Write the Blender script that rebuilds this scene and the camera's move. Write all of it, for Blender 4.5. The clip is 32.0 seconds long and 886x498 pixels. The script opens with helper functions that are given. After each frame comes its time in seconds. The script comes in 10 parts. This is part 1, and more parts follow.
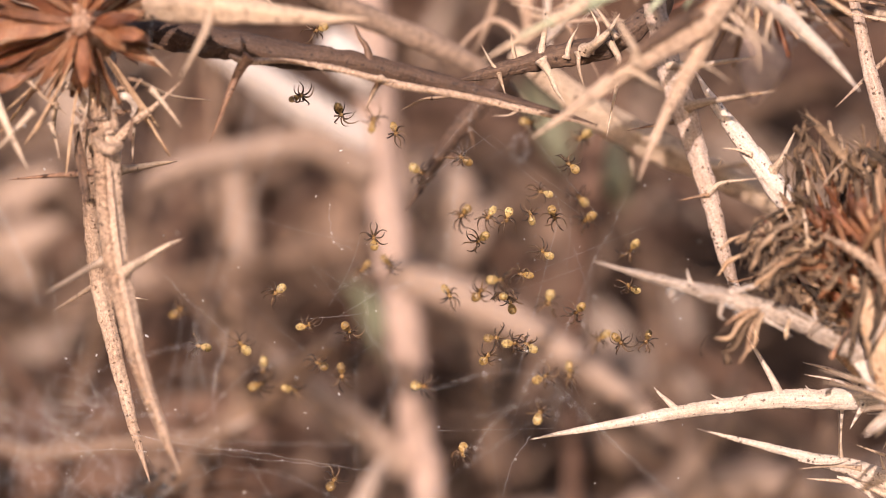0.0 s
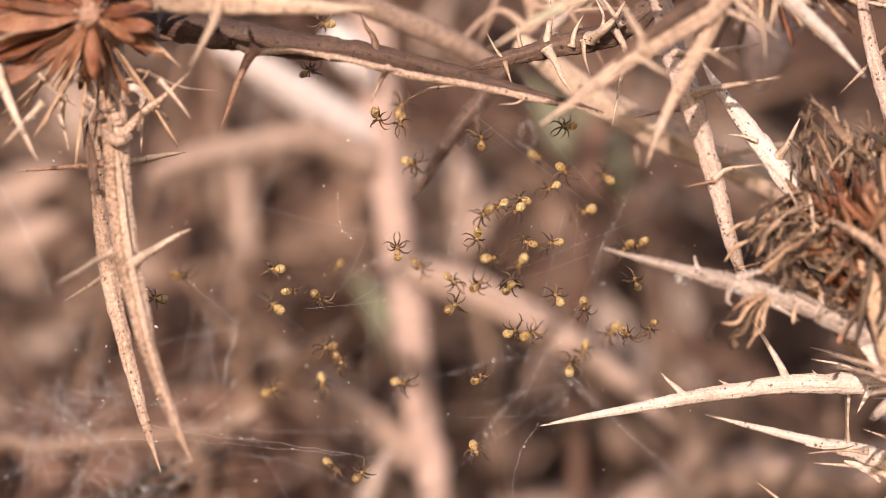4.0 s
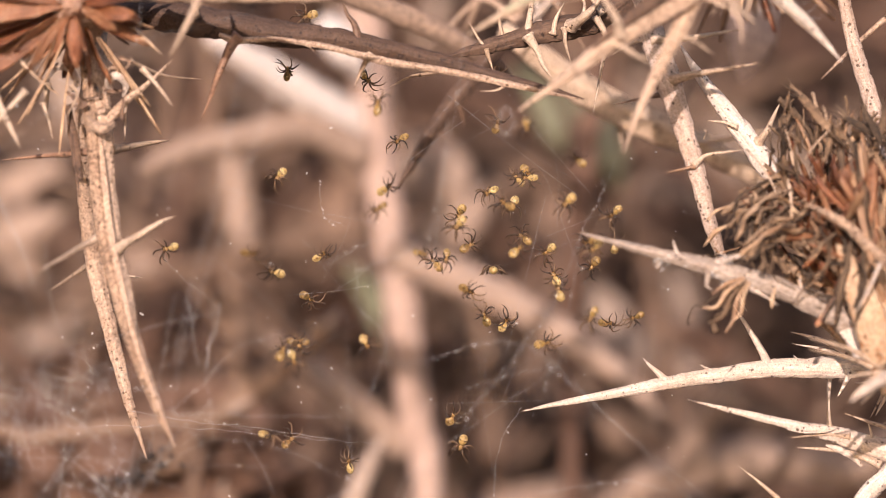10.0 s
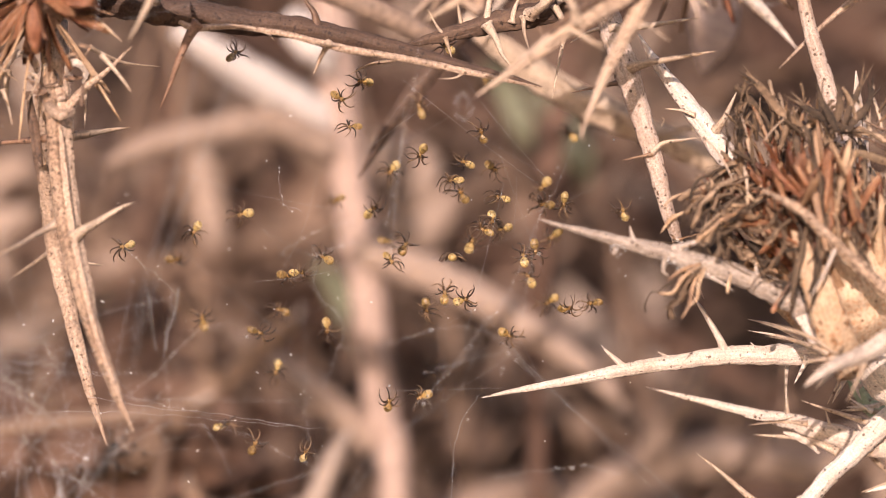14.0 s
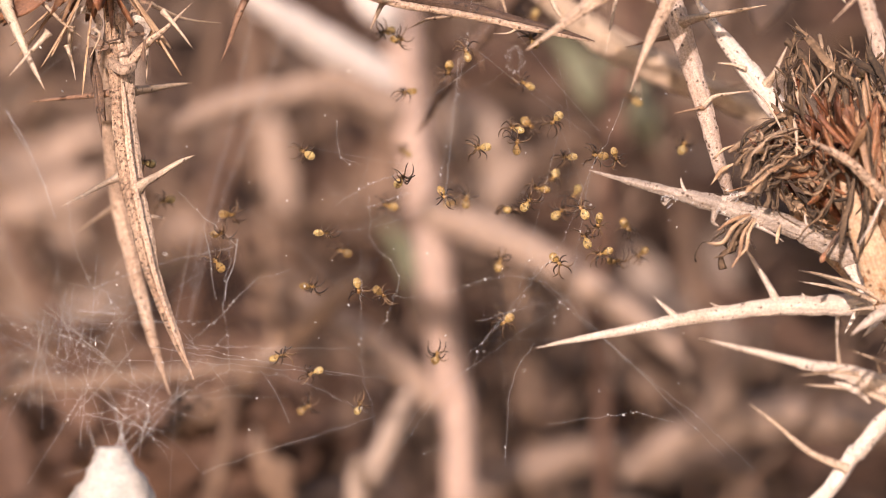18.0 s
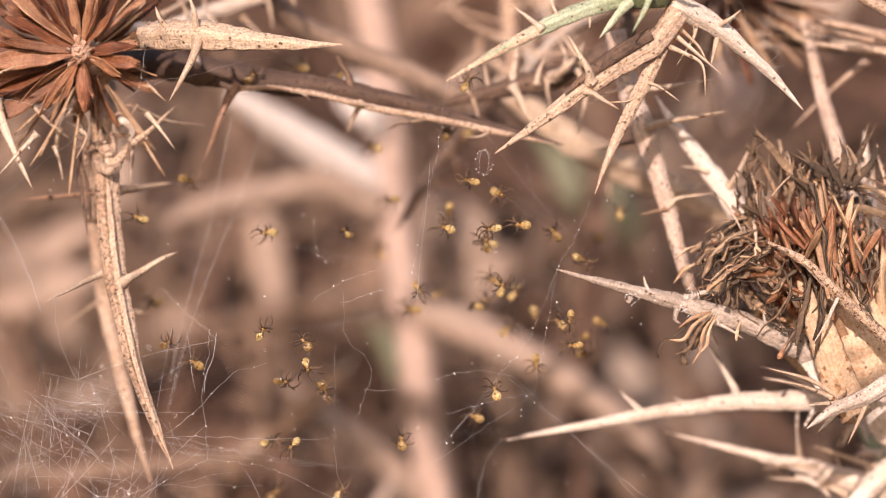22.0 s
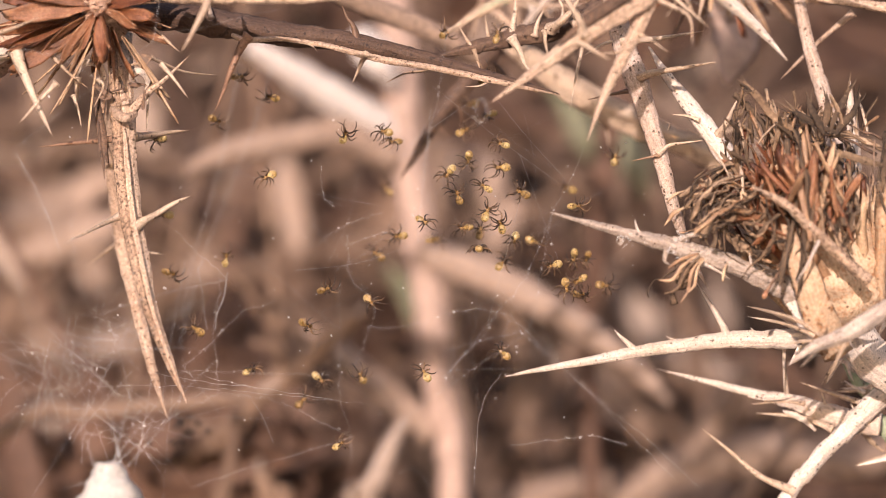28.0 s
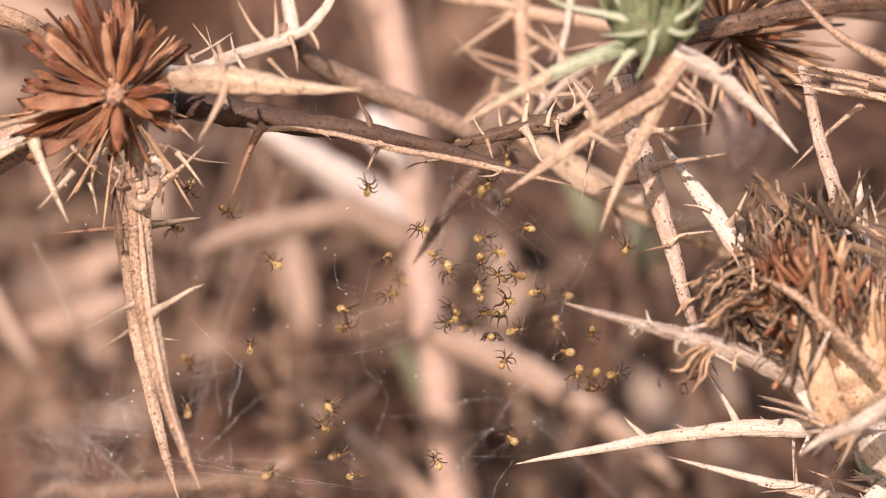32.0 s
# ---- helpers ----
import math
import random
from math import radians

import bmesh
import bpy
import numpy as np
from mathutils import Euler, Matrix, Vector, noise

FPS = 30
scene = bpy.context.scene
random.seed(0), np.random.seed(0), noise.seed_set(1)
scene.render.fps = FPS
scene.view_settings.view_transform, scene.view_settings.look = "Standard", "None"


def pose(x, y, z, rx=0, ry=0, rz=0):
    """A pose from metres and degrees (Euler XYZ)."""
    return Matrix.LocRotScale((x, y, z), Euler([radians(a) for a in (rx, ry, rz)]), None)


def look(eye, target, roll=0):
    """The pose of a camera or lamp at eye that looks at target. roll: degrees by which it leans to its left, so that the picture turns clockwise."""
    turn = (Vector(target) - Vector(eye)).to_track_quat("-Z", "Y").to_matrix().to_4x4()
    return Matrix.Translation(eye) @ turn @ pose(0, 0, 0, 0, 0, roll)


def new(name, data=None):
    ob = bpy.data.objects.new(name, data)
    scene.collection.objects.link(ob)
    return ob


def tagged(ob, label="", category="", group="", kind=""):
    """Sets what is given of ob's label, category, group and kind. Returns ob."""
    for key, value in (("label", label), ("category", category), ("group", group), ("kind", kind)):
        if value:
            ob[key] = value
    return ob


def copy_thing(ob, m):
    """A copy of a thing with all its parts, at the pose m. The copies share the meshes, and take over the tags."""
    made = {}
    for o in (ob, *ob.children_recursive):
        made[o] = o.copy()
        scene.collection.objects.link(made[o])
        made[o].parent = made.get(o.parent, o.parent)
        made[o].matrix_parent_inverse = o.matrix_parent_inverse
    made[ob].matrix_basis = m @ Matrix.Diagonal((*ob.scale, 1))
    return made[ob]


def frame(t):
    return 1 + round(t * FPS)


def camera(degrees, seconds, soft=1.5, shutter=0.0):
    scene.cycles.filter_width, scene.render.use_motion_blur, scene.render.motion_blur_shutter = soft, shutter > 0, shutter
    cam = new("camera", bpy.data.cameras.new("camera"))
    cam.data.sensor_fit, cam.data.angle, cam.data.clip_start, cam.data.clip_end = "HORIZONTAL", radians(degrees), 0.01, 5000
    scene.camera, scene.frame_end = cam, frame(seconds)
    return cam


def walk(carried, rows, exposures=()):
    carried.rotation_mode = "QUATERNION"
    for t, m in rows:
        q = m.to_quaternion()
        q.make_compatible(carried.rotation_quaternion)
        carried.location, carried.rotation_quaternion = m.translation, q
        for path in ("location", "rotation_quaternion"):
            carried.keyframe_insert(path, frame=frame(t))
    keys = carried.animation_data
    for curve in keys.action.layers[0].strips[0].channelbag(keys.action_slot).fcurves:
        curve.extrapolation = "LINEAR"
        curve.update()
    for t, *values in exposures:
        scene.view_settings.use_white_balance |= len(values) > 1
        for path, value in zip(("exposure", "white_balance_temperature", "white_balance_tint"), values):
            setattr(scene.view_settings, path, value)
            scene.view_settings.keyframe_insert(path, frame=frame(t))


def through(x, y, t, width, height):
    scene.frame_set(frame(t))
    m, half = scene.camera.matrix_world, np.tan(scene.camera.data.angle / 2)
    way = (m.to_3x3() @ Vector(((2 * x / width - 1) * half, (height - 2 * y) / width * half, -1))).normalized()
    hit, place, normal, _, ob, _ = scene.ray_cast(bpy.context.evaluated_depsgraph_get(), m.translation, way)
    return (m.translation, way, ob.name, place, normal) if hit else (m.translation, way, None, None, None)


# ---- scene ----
# Spiderlings on their silk between dry thistles. Lengths in the lists are millimetres.
cam = camera(18, 32.0, soft=0.55, shutter=0.5)
cam.data.dof.use_dof = True
cam.data.dof.aperture_fstop = 17.0
walk(cam, [
    (0, pose(-0.00637, -0.29384, 0.00505, 90.000, -0.449, -0.000)),
    (0.5, pose(-0.00647, -0.29283, 0.00451, 90.187, -0.416, -0.011)),
    (1, pose(-0.00684, -0.29232, 0.00427, 90.327, -0.362, -0.105)),
    (1.5, pose(-0.00750, -0.29257, 0.00431, 90.313, -0.281, -0.222)),
    (2, pose(-0.00813, -0.29236, 0.00434, 90.249, -0.205, -0.316)),
    (2.5, pose(-0.00804, -0.29353, 0.00443, 90.018, -0.141, -0.266)),
    (3, pose(-0.00781, -0.29411, 0.00440, 89.971, -0.081, -0.174)),
    (3.5, pose(-0.00769, -0.29467, 0.00425, 89.943, -0.024, -0.130)),
    (5.5, pose(-0.00670, -0.29613, 0.00314, 90.071, 0.135, 0.130)),
    (6, pose(-0.00629, -0.29636, 0.00277, 90.097, 0.180, 0.172)),
    (6.5, pose(-0.00583, -0.29707, 0.00269, 89.971, 0.161, 0.248)),
    (7, pose(-0.00519, -0.29688, 0.00245, 89.677, 0.130, 0.299)),
    (7.5, pose(-0.00477, -0.29657, 0.00255, 89.399, 0.137, 0.296)),
    (8, pose(-0.00455, -0.29626, 0.00299, 89.302, 0.179, 0.243)),
    (8.5, pose(-0.00433, -0.29605, 0.00339, 89.252, 0.211, 0.199)),
    (9, pose(-0.00420, -0.29591, 0.00387, 89.343, 0.255, 0.178)),
    (9.5, pose(-0.00436, -0.29705, 0.00329, 89.722, 0.227, 0.169)),
    (10, pose(-0.00449, -0.29717, 0.00290, 89.902, 0.223, 0.162)),
    (10.5, pose(-0.00451, -0.29691, 0.00244, 90.029, 0.216, 0.192)),
    (11, pose(-0.00450, -0.29630, 0.00185, 90.173, 0.211, 0.172)),
    (11.5, pose(-0.00462, -0.29610, 0.00113, 90.586, 0.205, -0.089)),
    (12, pose(-0.00515, -0.29794, 0.00019, 90.773, 0.200, -0.600)),
    (12.5, pose(-0.00421, -0.29705, -0.00008, 90.800, 0.201, -0.511)),
    (13, pose(-0.00361, -0.29762, -0.00040, 90.296, 0.206, -0.448)),
    (13.5, pose(-0.00286, -0.29802, 0.00011, 90.127, 0.209, -0.305)),
    (15.5, pose(-0.00036, -0.30188, 0.00082, 89.968, 0.128, -0.169)),
    (16, pose(0.00029, -0.30287, 0.00061, 89.949, 0.066, -0.211)),
    (16.5, pose(0.00032, -0.30257, -0.00053, 89.690, 0.116, -0.556)),
    (17, pose(0.00028, -0.30195, -0.00121, 89.716, 0.211, -0.182)),
    (17.5, pose(0.00063, -0.30280, -0.00156, 89.650, 0.257, 1.056)),
    (18, pose(0.00069, -0.30389, -0.00215, 89.634, 0.249, 1.449)),
    (18.5, pose(0.00067, -0.30487, -0.00296, 89.707, 0.204, 1.530)),
    (19, pose(0.00024, -0.30635, -0.00369, 89.808, 0.155, 1.486)),
    (19.5, pose(0.00103, -0.30773, -0.00373, 89.840, 0.065, 1.637)),
    (20, pose(0.00168, -0.30914, -0.00364, 90.582, -0.007, 1.695)),
    (20.5, pose(0.00236, -0.31140, -0.00347, 91.451, -0.066, 1.715)),
    (21, pose(0.00305, -0.31368, -0.00320, 91.409, -0.108, 1.660)),
    (21.5, pose(0.00370, -0.31344, -0.00278, 91.556, -0.085, 1.509)),
    (22, pose(0.00420, -0.31475, -0.00235, 91.633, -0.070, 1.494)),
    (22.5, pose(0.00472, -0.31550, -0.00202, 91.591, -0.069, 1.581)),
    (23, pose(0.00495, -0.31787, -0.00157, 91.501, -0.052, 1.602)),
    (23.5, pose(0.00553, -0.31772, -0.00230, 91.315, -0.076, 1.740)),
    (24, pose(0.00592, -0.31864, -0.00287, 91.340, -0.081, 1.786)),
    (24.5, pose(0.00620, -0.31996, -0.00328, 91.361, -0.080, 1.793)),
    (25, pose(0.00654, -0.32075, -0.00356, 90.824, -0.073, 1.830)),
    (25.5, pose(0.00697, -0.32054, -0.00331, 90.743, -0.055, 1.922)),
    (27.5, pose(0.00834, -0.32575, -0.00331, 90.663, -0.117, 2.300)),
    (28, pose(0.00852, -0.32899, -0.00348, 90.625, -0.146, 2.222)),
    (28.5, pose(0.00829, -0.33010, -0.00287, 90.445, -0.112, 2.121)),
    (29, pose(0.00813, -0.33051, -0.00242, 90.046, -0.093, 2.048)),
    (29.5, pose(0.00816, -0.32922, -0.00227, 90.053, -0.109, 2.104)),
    (30, pose(0.00782, -0.32873, -0.00189, 90.787, -0.118, 2.113)),
    (30.5, pose(0.00785, -0.32950, -0.00202, 91.969, -0.224, 2.167)),
    (31, pose(0.00768, -0.33048, -0.00173, 92.128, -0.285, 2.212)),
    (31.5, pose(0.00738, -0.33143, -0.00123, 92.054, -0.334, 2.226)),
    (32, pose(0.00723, -0.33153, -0.00088, 91.967, -0.415, 2.231)),
], exposures=[(0.0, 0.33, 6750, 24), (32.0, 0.33, 6750, 24)])

# ---- light ----
SUN_DIRECTION = Vector((-0.11, -0.955, 0.25)).normalized()
world = bpy.data.worlds.new("sky")
scene.world = world
world.use_nodes = True
wn = world.node_tree.nodes
sky = wn.new("ShaderNodeTexSky")
sky.sky_type = "NISHITA"
sky.sun_disc = False
sky.sun_elevation = math.asin(SUN_DIRECTION.z)
sky.sun_rotation = math.atan2(SUN_DIRECTION.x, SUN_DIRECTION.y)
wn["Background"].inputs[1].default_value = 0.15
world.node_tree.links.new(sky.outputs[0], wn["Background"].inputs[0])
sun = new("sun", bpy.data.lights.new("sun", "SUN"))
sun.data.energy = 4.2
sun.data.angle = radians(0.5)
sun.data.color = (1.0, 0.915, 0.82)
sun.matrix_world = look(SUN_DIRECTION, (0, 0, 0))


# ---- materials ----
def material(name, colours, scale=900.0, spots=0.0, spot_colour=(0.09, 0.045, 0.022), rough=0.75, bump=0.25, stretch=(1, 1, 1),
             spot_scale=1400.0, through=0.0, island=False, fibre=False, pores=0.32, meal_span=(0.76, 1.14), meal_scale=3600):
    """Dry plant skin: two colours mixed by broad and fine noise, dark specks, fine relief."""
    mat = bpy.data.materials.new(name)
    mat.use_nodes = True
    t = mat.node_tree
    n, l = t.nodes, t.links
    b = n["Principled BSDF"]
    b.inputs["Roughness"].default_value = rough
    co = n.new("ShaderNodeTexCoord")
    mp = n.new("ShaderNodeMapping")
    mp.inputs["Scale"].default_value = stretch
    l.new(co.outputs["Object"], mp.inputs[0])
    broad = n.new("ShaderNodeTexNoise")
    broad.inputs["Scale"].default_value = scale * 0.25
    broad.inputs["Detail"].default_value = 3
    fine = n.new("ShaderNodeTexNoise")
    fine.inputs["Scale"].default_value = scale * 2.2
    fine.inputs["Detail"].default_value = 6
    l.new(mp.outputs[0], broad.inputs["Vector"])
    l.new(mp.outputs[0], fine.inputs["Vector"])
    info = n.new("ShaderNodeNewGeometry" if island else "ShaderNodeObjectInfo")
    add = n.new("ShaderNodeMath")
    add.operation = "MULTIPLY_ADD"
    add.inputs[1].default_value = 0.55
    l.new(broad.outputs[0], add.inputs[0])
    add2 = n.new("ShaderNodeMath")
    add2.operation = "MULTIPLY_ADD"
    add2.inputs[1].default_value = 0.35
    l.new(fine.outputs[0], add2.inputs[0])
    l.new(add2.outputs[0], add.inputs[2])
    add3 = n.new("ShaderNodeMath")
    add3.operation = "MULTIPLY_ADD"
    add3.inputs[1].default_value = 0.3
    add3.inputs[2].default_value = -0.12
    l.new(info.outputs["Random Per Island" if island else "Random"], add3.inputs[0])
    l.new(add3.outputs[0], add2.inputs[2])
    ramp = n.new("ShaderNodeValToRGB")
    ramp.color_ramp.elements[0].position = 0.25
    ramp.color_ramp.elements[1].position = 0.75
    ramp.color_ramp.elements[0].color = (*colours[0], 1)
    ramp.color_ramp.elements[1].color = (*colours[1], 1)
    if len(colours) > 2:
        e = ramp.color_ramp.elements.new(0.5)
        e.color = (*colours[2], 1)
    l.new(add.outputs[0], ramp.inputs[0])
    out = ramp.outputs[0]
    if spots > 0:
        v = n.new("ShaderNodeTexNoise")
        v.inputs["Scale"].default_value = spot_scale
        v.inputs["Detail"].default_value = 2
        l.new(co.outputs["Object"], v.inputs["Vector"])
        r2 = n.new("ShaderNodeValToRGB")
        r2.color_ramp.elements[0].position = 0.70 - 0.16 * spots
        r2.color_ramp.elements[1].position = 0.74 - 0.16 * spots + 0.03
        l.new(v.outputs[0], r2.inputs[0])
        mix = n.new("ShaderNodeMixRGB")
        mix.inputs["Color2"].default_value = (*spot_colour, 1)
        l.new(r2.outputs[0], mix.inputs["Fac"])
        l.new(out, mix.inputs["Color1"])
        out = mix.outputs[0]
        dust = n.new("ShaderNodeTexNoise")
        dust.inputs["Scale"].default_value = spot_scale * 3.4
        dust.inputs["Detail"].default_value = 3
        l.new(co.outputs["Object"], dust.inputs["Vector"])
        r3 = n.new("ShaderNodeValToRGB")
        r3.color_ramp.elements[0].position = 0.50
        r3.color_ramp.elements[1].position = 0.66
        amount = min(0.75, spots * 1.5)
        r3.color_ramp.elements[1].color = (amount, amount, amount, 1)
        l.new(dust.outputs[0], r3.inputs[0])
        mix2 = n.new("ShaderNodeMixRGB")
        mix2.inputs["Color2"].default_value = (*[c * 2.2 + 0.03 for c in spot_colour], 1)
        l.new(r3.outputs[0], mix2.inputs["Fac"])
        l.new(out, mix2.inputs["Color1"])
        out = mix2.outputs[0]
    grain = n.new("ShaderNodeTexNoise")
    grain.inputs["Detail"].default_value = 3
    if fibre:
        # streaks along the stalk
        lay = n.new("ShaderNodeAttribute")
        lay.attribute_name = "fibre"
        grain.inputs["Scale"].default_value = 3.6
        l.new(lay.outputs["Vector"], grain.inputs["Vector"])
    else:
        grain.inputs["Scale"].default_value = scale * 7
        l.new(mp.outputs[0], grain.inputs["Vector"])
    shade = n.new("ShaderNodeMapRange")
    shade.inputs["From Min"].default_value, shade.inputs["From Max"].default_value = 0.36, 0.64
    shade.inputs["To Min"].default_value, shade.inputs["To Max"].default_value = (0.84, 1.10) if fibre else (0.66, 1.18)
    l.new(grain.outputs[0], shade.inputs[0])
    mix3 = n.new("ShaderNodeMixRGB")
    mix3.blend_type = "MULTIPLY"
    mix3.inputs["Fac"].default_value = 1.0
    l.new(out, mix3.inputs["Color1"])
    l.new(shade.outputs[0], mix3.inputs["Color2"])
    out = mix3.outputs[0]
    meal = None
    if fibre:
        # mealy skin, and round dark pores here and there
        meal = n.new("ShaderNodeTexNoise")
        meal.inputs["Scale"].default_value = meal_scale
        meal.inputs["Detail"].default_value = 3
        meal.inputs["Roughness"].default_value = 0.65
        l.new(co.outputs["Object"], meal.inputs["Vector"])
        tone = n.new("ShaderNodeMapRange")
        tone.inputs["From Min"].default_value, tone.inputs["From Max"].default_value = 0.32, 0.66
        tone.inputs["To Min"].default_value, tone.inputs["To Max"].default_value = meal_span
        l.new(meal.outputs[0], tone.inputs[0])
        mix4 = n.new("ShaderNodeMixRGB")
        mix4.blend_type = "MULTIPLY"
        mix4.inputs["Fac"].default_value = 1.0
        l.new(out, mix4.inputs["Color1"])
        l.new(tone.outputs[0], mix4.inputs["Color2"])
        out = mix4.outputs[0]
        if pores > 0:
            cell = n.new("ShaderNodeTexVoronoi")
            cell.inputs["Scale"].default_value = 1250
            l.new(co.outputs["Object"], cell.inputs["Vector"])
            near = n.new("ShaderNodeMapRange")
            near.inputs["From Min"].default_value, near.inputs["From Max"].default_value = 0.16, 0.27
            near.inputs["To Min"].default_value, near.inputs["To Max"].default_value = 0.9, 0.0
            l.new(cell.outputs["Distance"], near.inputs[0])
            pick = n.new("ShaderNodeMath")
            pick.operation = "LESS_THAN"
            pick.inputs[1].default_value = pores
            l.new(cell.outputs["Color"], pick.inputs[0])
            both = n.new("ShaderNodeMath")
            both.operation = "MULTIPLY"
            l.new(near.outputs[0], both.inputs[0])
            l.new(pick.outputs[0], both.inputs[1])
            mix5 = n.new("ShaderNodeMixRGB")
            mix5.inputs["Color2"].default_value = (*[c * 0.6 for c in spot_colour], 1)
            l.new(both.outputs[0], mix5.inputs["Fac"])
            l.new(out, mix5.inputs["Color1"])
            out = mix5.outputs[0]
    l.new(out, b.inputs["Base Color"])
    relief = n.new("ShaderNodeBump")
    relief.inputs["Strength"].default_value = min(1.0, bump * 0.9)
    relief.inputs["Distance"].default_value = 0.0002 if fibre else 0.00012
    l.new(grain.outputs[0], relief.inputs["Height"])
    bp = n.new("ShaderNodeBump")
    l.new(relief.outputs[0], bp.inputs["Normal"])
    bp.inputs["Strength"].default_value = bump
    bp.inputs["Distance"].default_value = 0.00011 if fibre else 0.0004
    l.new((meal or fine).outputs[0], bp.inputs["Height"])
    l.new(bp.outputs[0], b.inputs["Normal"])
    if through > 0:
        b.inputs["Transmission Weight"].default_value = 0.0
        b.inputs["Subsurface Weight"].default_value = through
        b.inputs["Subsurface Radius"].default_value = (0.0008, 0.0005, 0.0003)
        b.inputs["Subsurface Scale"].default_value = 1.0
    return mat


tan_leaf = material("dry_tan_leaf", [(0.31, 0.19, 0.12), (0.72, 0.52, 0.38), (0.56, 0.39, 0.28)], spots=0.58, spot_scale=2500, spot_colour=(0.16, 0.09, 0.05), bump=0.9, fibre=True, meal_span=(0.62, 1.2), meal_scale=2800)
pale_leaf = material("dry_pale_leaf", [(0.56, 0.43, 0.33), (0.90, 0.77, 0.66), (0.76, 0.625, 0.52)], spots=0.3, spot_colour=(0.20, 0.13, 0.095), spot_scale=2200, bump=0.8, fibre=True)
grey_leaf = material("weathered_grey_leaf", [(0.36, 0.28, 0.225), (0.74, 0.61, 0.51), (0.58, 0.465, 0.38)], spots=0.4, spot_scale=2200, bump=0.9, fibre=True)
dark_bark = material("dark_brown_skin", [(0.07, 0.036, 0.021), (0.46, 0.30, 0.195), (0.22, 0.125, 0.078)], spots=0.5,
                     spot_colour=(0.03, 0.016, 0.01), bump=0.9, fibre=True)
spotted_skin = material("spotted_stalk_skin", [(0.47, 0.325, 0.24), (0.80, 0.64, 0.54)], spots=0.40, spot_scale=1500, spot_colour=(0.13, 0.07, 0.04), bump=0.7, fibre=True, pores=0.62)
straw_leaf = material("straw_leaf", [(0.46, 0.31, 0.20), (0.80, 0.61, 0.45), (0.66, 0.48, 0.34)], spots=0.40, spot_scale=900, bump=0.8, fibre=True)
dark_floret = material("dark_floret_skin", [(0.03, 0.019, 0.012), (0.27, 0.175, 0.105), (0.12, 0.074, 0.044)], rough=0.9, bump=0.6, fibre=True)
speckled_bark = material("speckled_brown_skin", [(0.07, 0.036, 0.021), (0.25, 0.15, 0.094), (0.10, 0.054, 0.033)], spots=0.62, spot_colour=(0.04, 0.02, 0.012), bump=0.9, fibre=True)
spine_skin = material("spine_skin", [(0.42, 0.28, 0.18), (0.73, 0.56, 0.42)], spots=0.3, rough=0.6, bump=0.5, fibre=True)
dark_spine = material("dark_spine_skin", [(0.12, 0.06, 0.035), (0.36, 0.21, 0.12)], spots=0.5, rough=0.6, fibre=True)
brown_leaf = material("granular_brown_leaf", [(0.24, 0.135, 0.08), (0.66, 0.465, 0.33), (0.47, 0.31, 0.205)], spots=0.8, spot_scale=3000, spot_colour=(0.10, 0.05, 0.026), bump=1.0, fibre=True, pores=0.5, meal_span=(0.45, 1.3), meal_scale=2300)
russet_spine = material("russet_spine_skin", [(0.20, 0.10, 0.06), (0.60, 0.41, 0.29), (0.36, 0.20, 0.125)], spots=0.4, rough=0.6, bump=0.5, fibre=True)
# In the rosette this dark skin also carries the shade between the straps.
bract_skin = material("brown_bract_skin", [(0.045, 0.012, 0.005), (0.40, 0.16, 0.07), (0.175, 0.056, 0.021)], scale=1500, rough=0.55, bump=0.6, fibre=True, pores=0.0, through=0.25)
pale_bract = material("tan_bract_skin", [(0.28, 0.14, 0.07), (0.70, 0.49, 0.31), (0.50, 0.31, 0.18)], scale=1500, rough=0.5, bump=0.6, fibre=True)
# In the rosette this lighter skin also marks the straps as lit.
red_bract = material("russet_bract_skin", [(0.10, 0.034, 0.014), (0.53, 0.295, 0.17), (0.29, 0.122, 0.058)], scale=1500, rough=0.55, bump=0.6, fibre=True, pores=0.0, through=0.25)
curl_skin = material("withered_floret_skin", [(0.05, 0.028, 0.016), (0.58, 0.40, 0.265), (0.25, 0.155, 0.09)], rough=0.9, spots=0.25, bump=0.5, fibre=True)
cup_skin = material("cream_cup_skin", [(0.46, 0.29, 0.17), (0.74, 0.55, 0.38)], spots=0.5, spot_scale=700, spot_colour=(0.22, 0.10, 0.04), fibre=True)
boss_skin = material("boss_skin", [(0.45, 0.22, 0.12), (0.85, 0.62, 0.48)], scale=1600, bump=0.7)
green_leaf = material("pale_green_leaf", [(0.28, 0.34, 0.20), (0.64, 0.66, 0.49)], spots=0.3, bump=0.35, fibre=True)
bud_green = material("bud_green", [(0.05, 0.085, 0.025), (0.24, 0.29, 0.15)], bump=0.6, spots=0.4)
far_stem = material("pinkish_dry_stem", [(0.41, 0.275, 0.212), (0.64, 0.455, 0.365)], scale=200, bump=0.4)
far_branch = material("brown_dry_branch", [(0.24, 0.157, 0.11), (0.425, 0.295, 0.22)], scale=200, bump=0.4)
far_mid = material("dull_dry_branch", [(0.15, 0.09, 0.058), (0.30, 0.195, 0.135)], scale=200, bump=0.4)
far_white = material("bleached_stem", [(0.62, 0.53, 0.47), (0.82, 0.73, 0.67)], scale=200, bump=0.4)
thicket_tan = material("thicket_tan", [(0.085, 0.045, 0.027), (0.33, 0.205, 0.132)], scale=120)
thicket_brown = material("thicket_brown", [(0.045, 0.02, 0.011), (0.165, 0.084, 0.05)], scale=120)
thicket_pale = material("thicket_pale", [(0.24, 0.16, 0.115), (0.50, 0.375, 0.295)], scale=120)
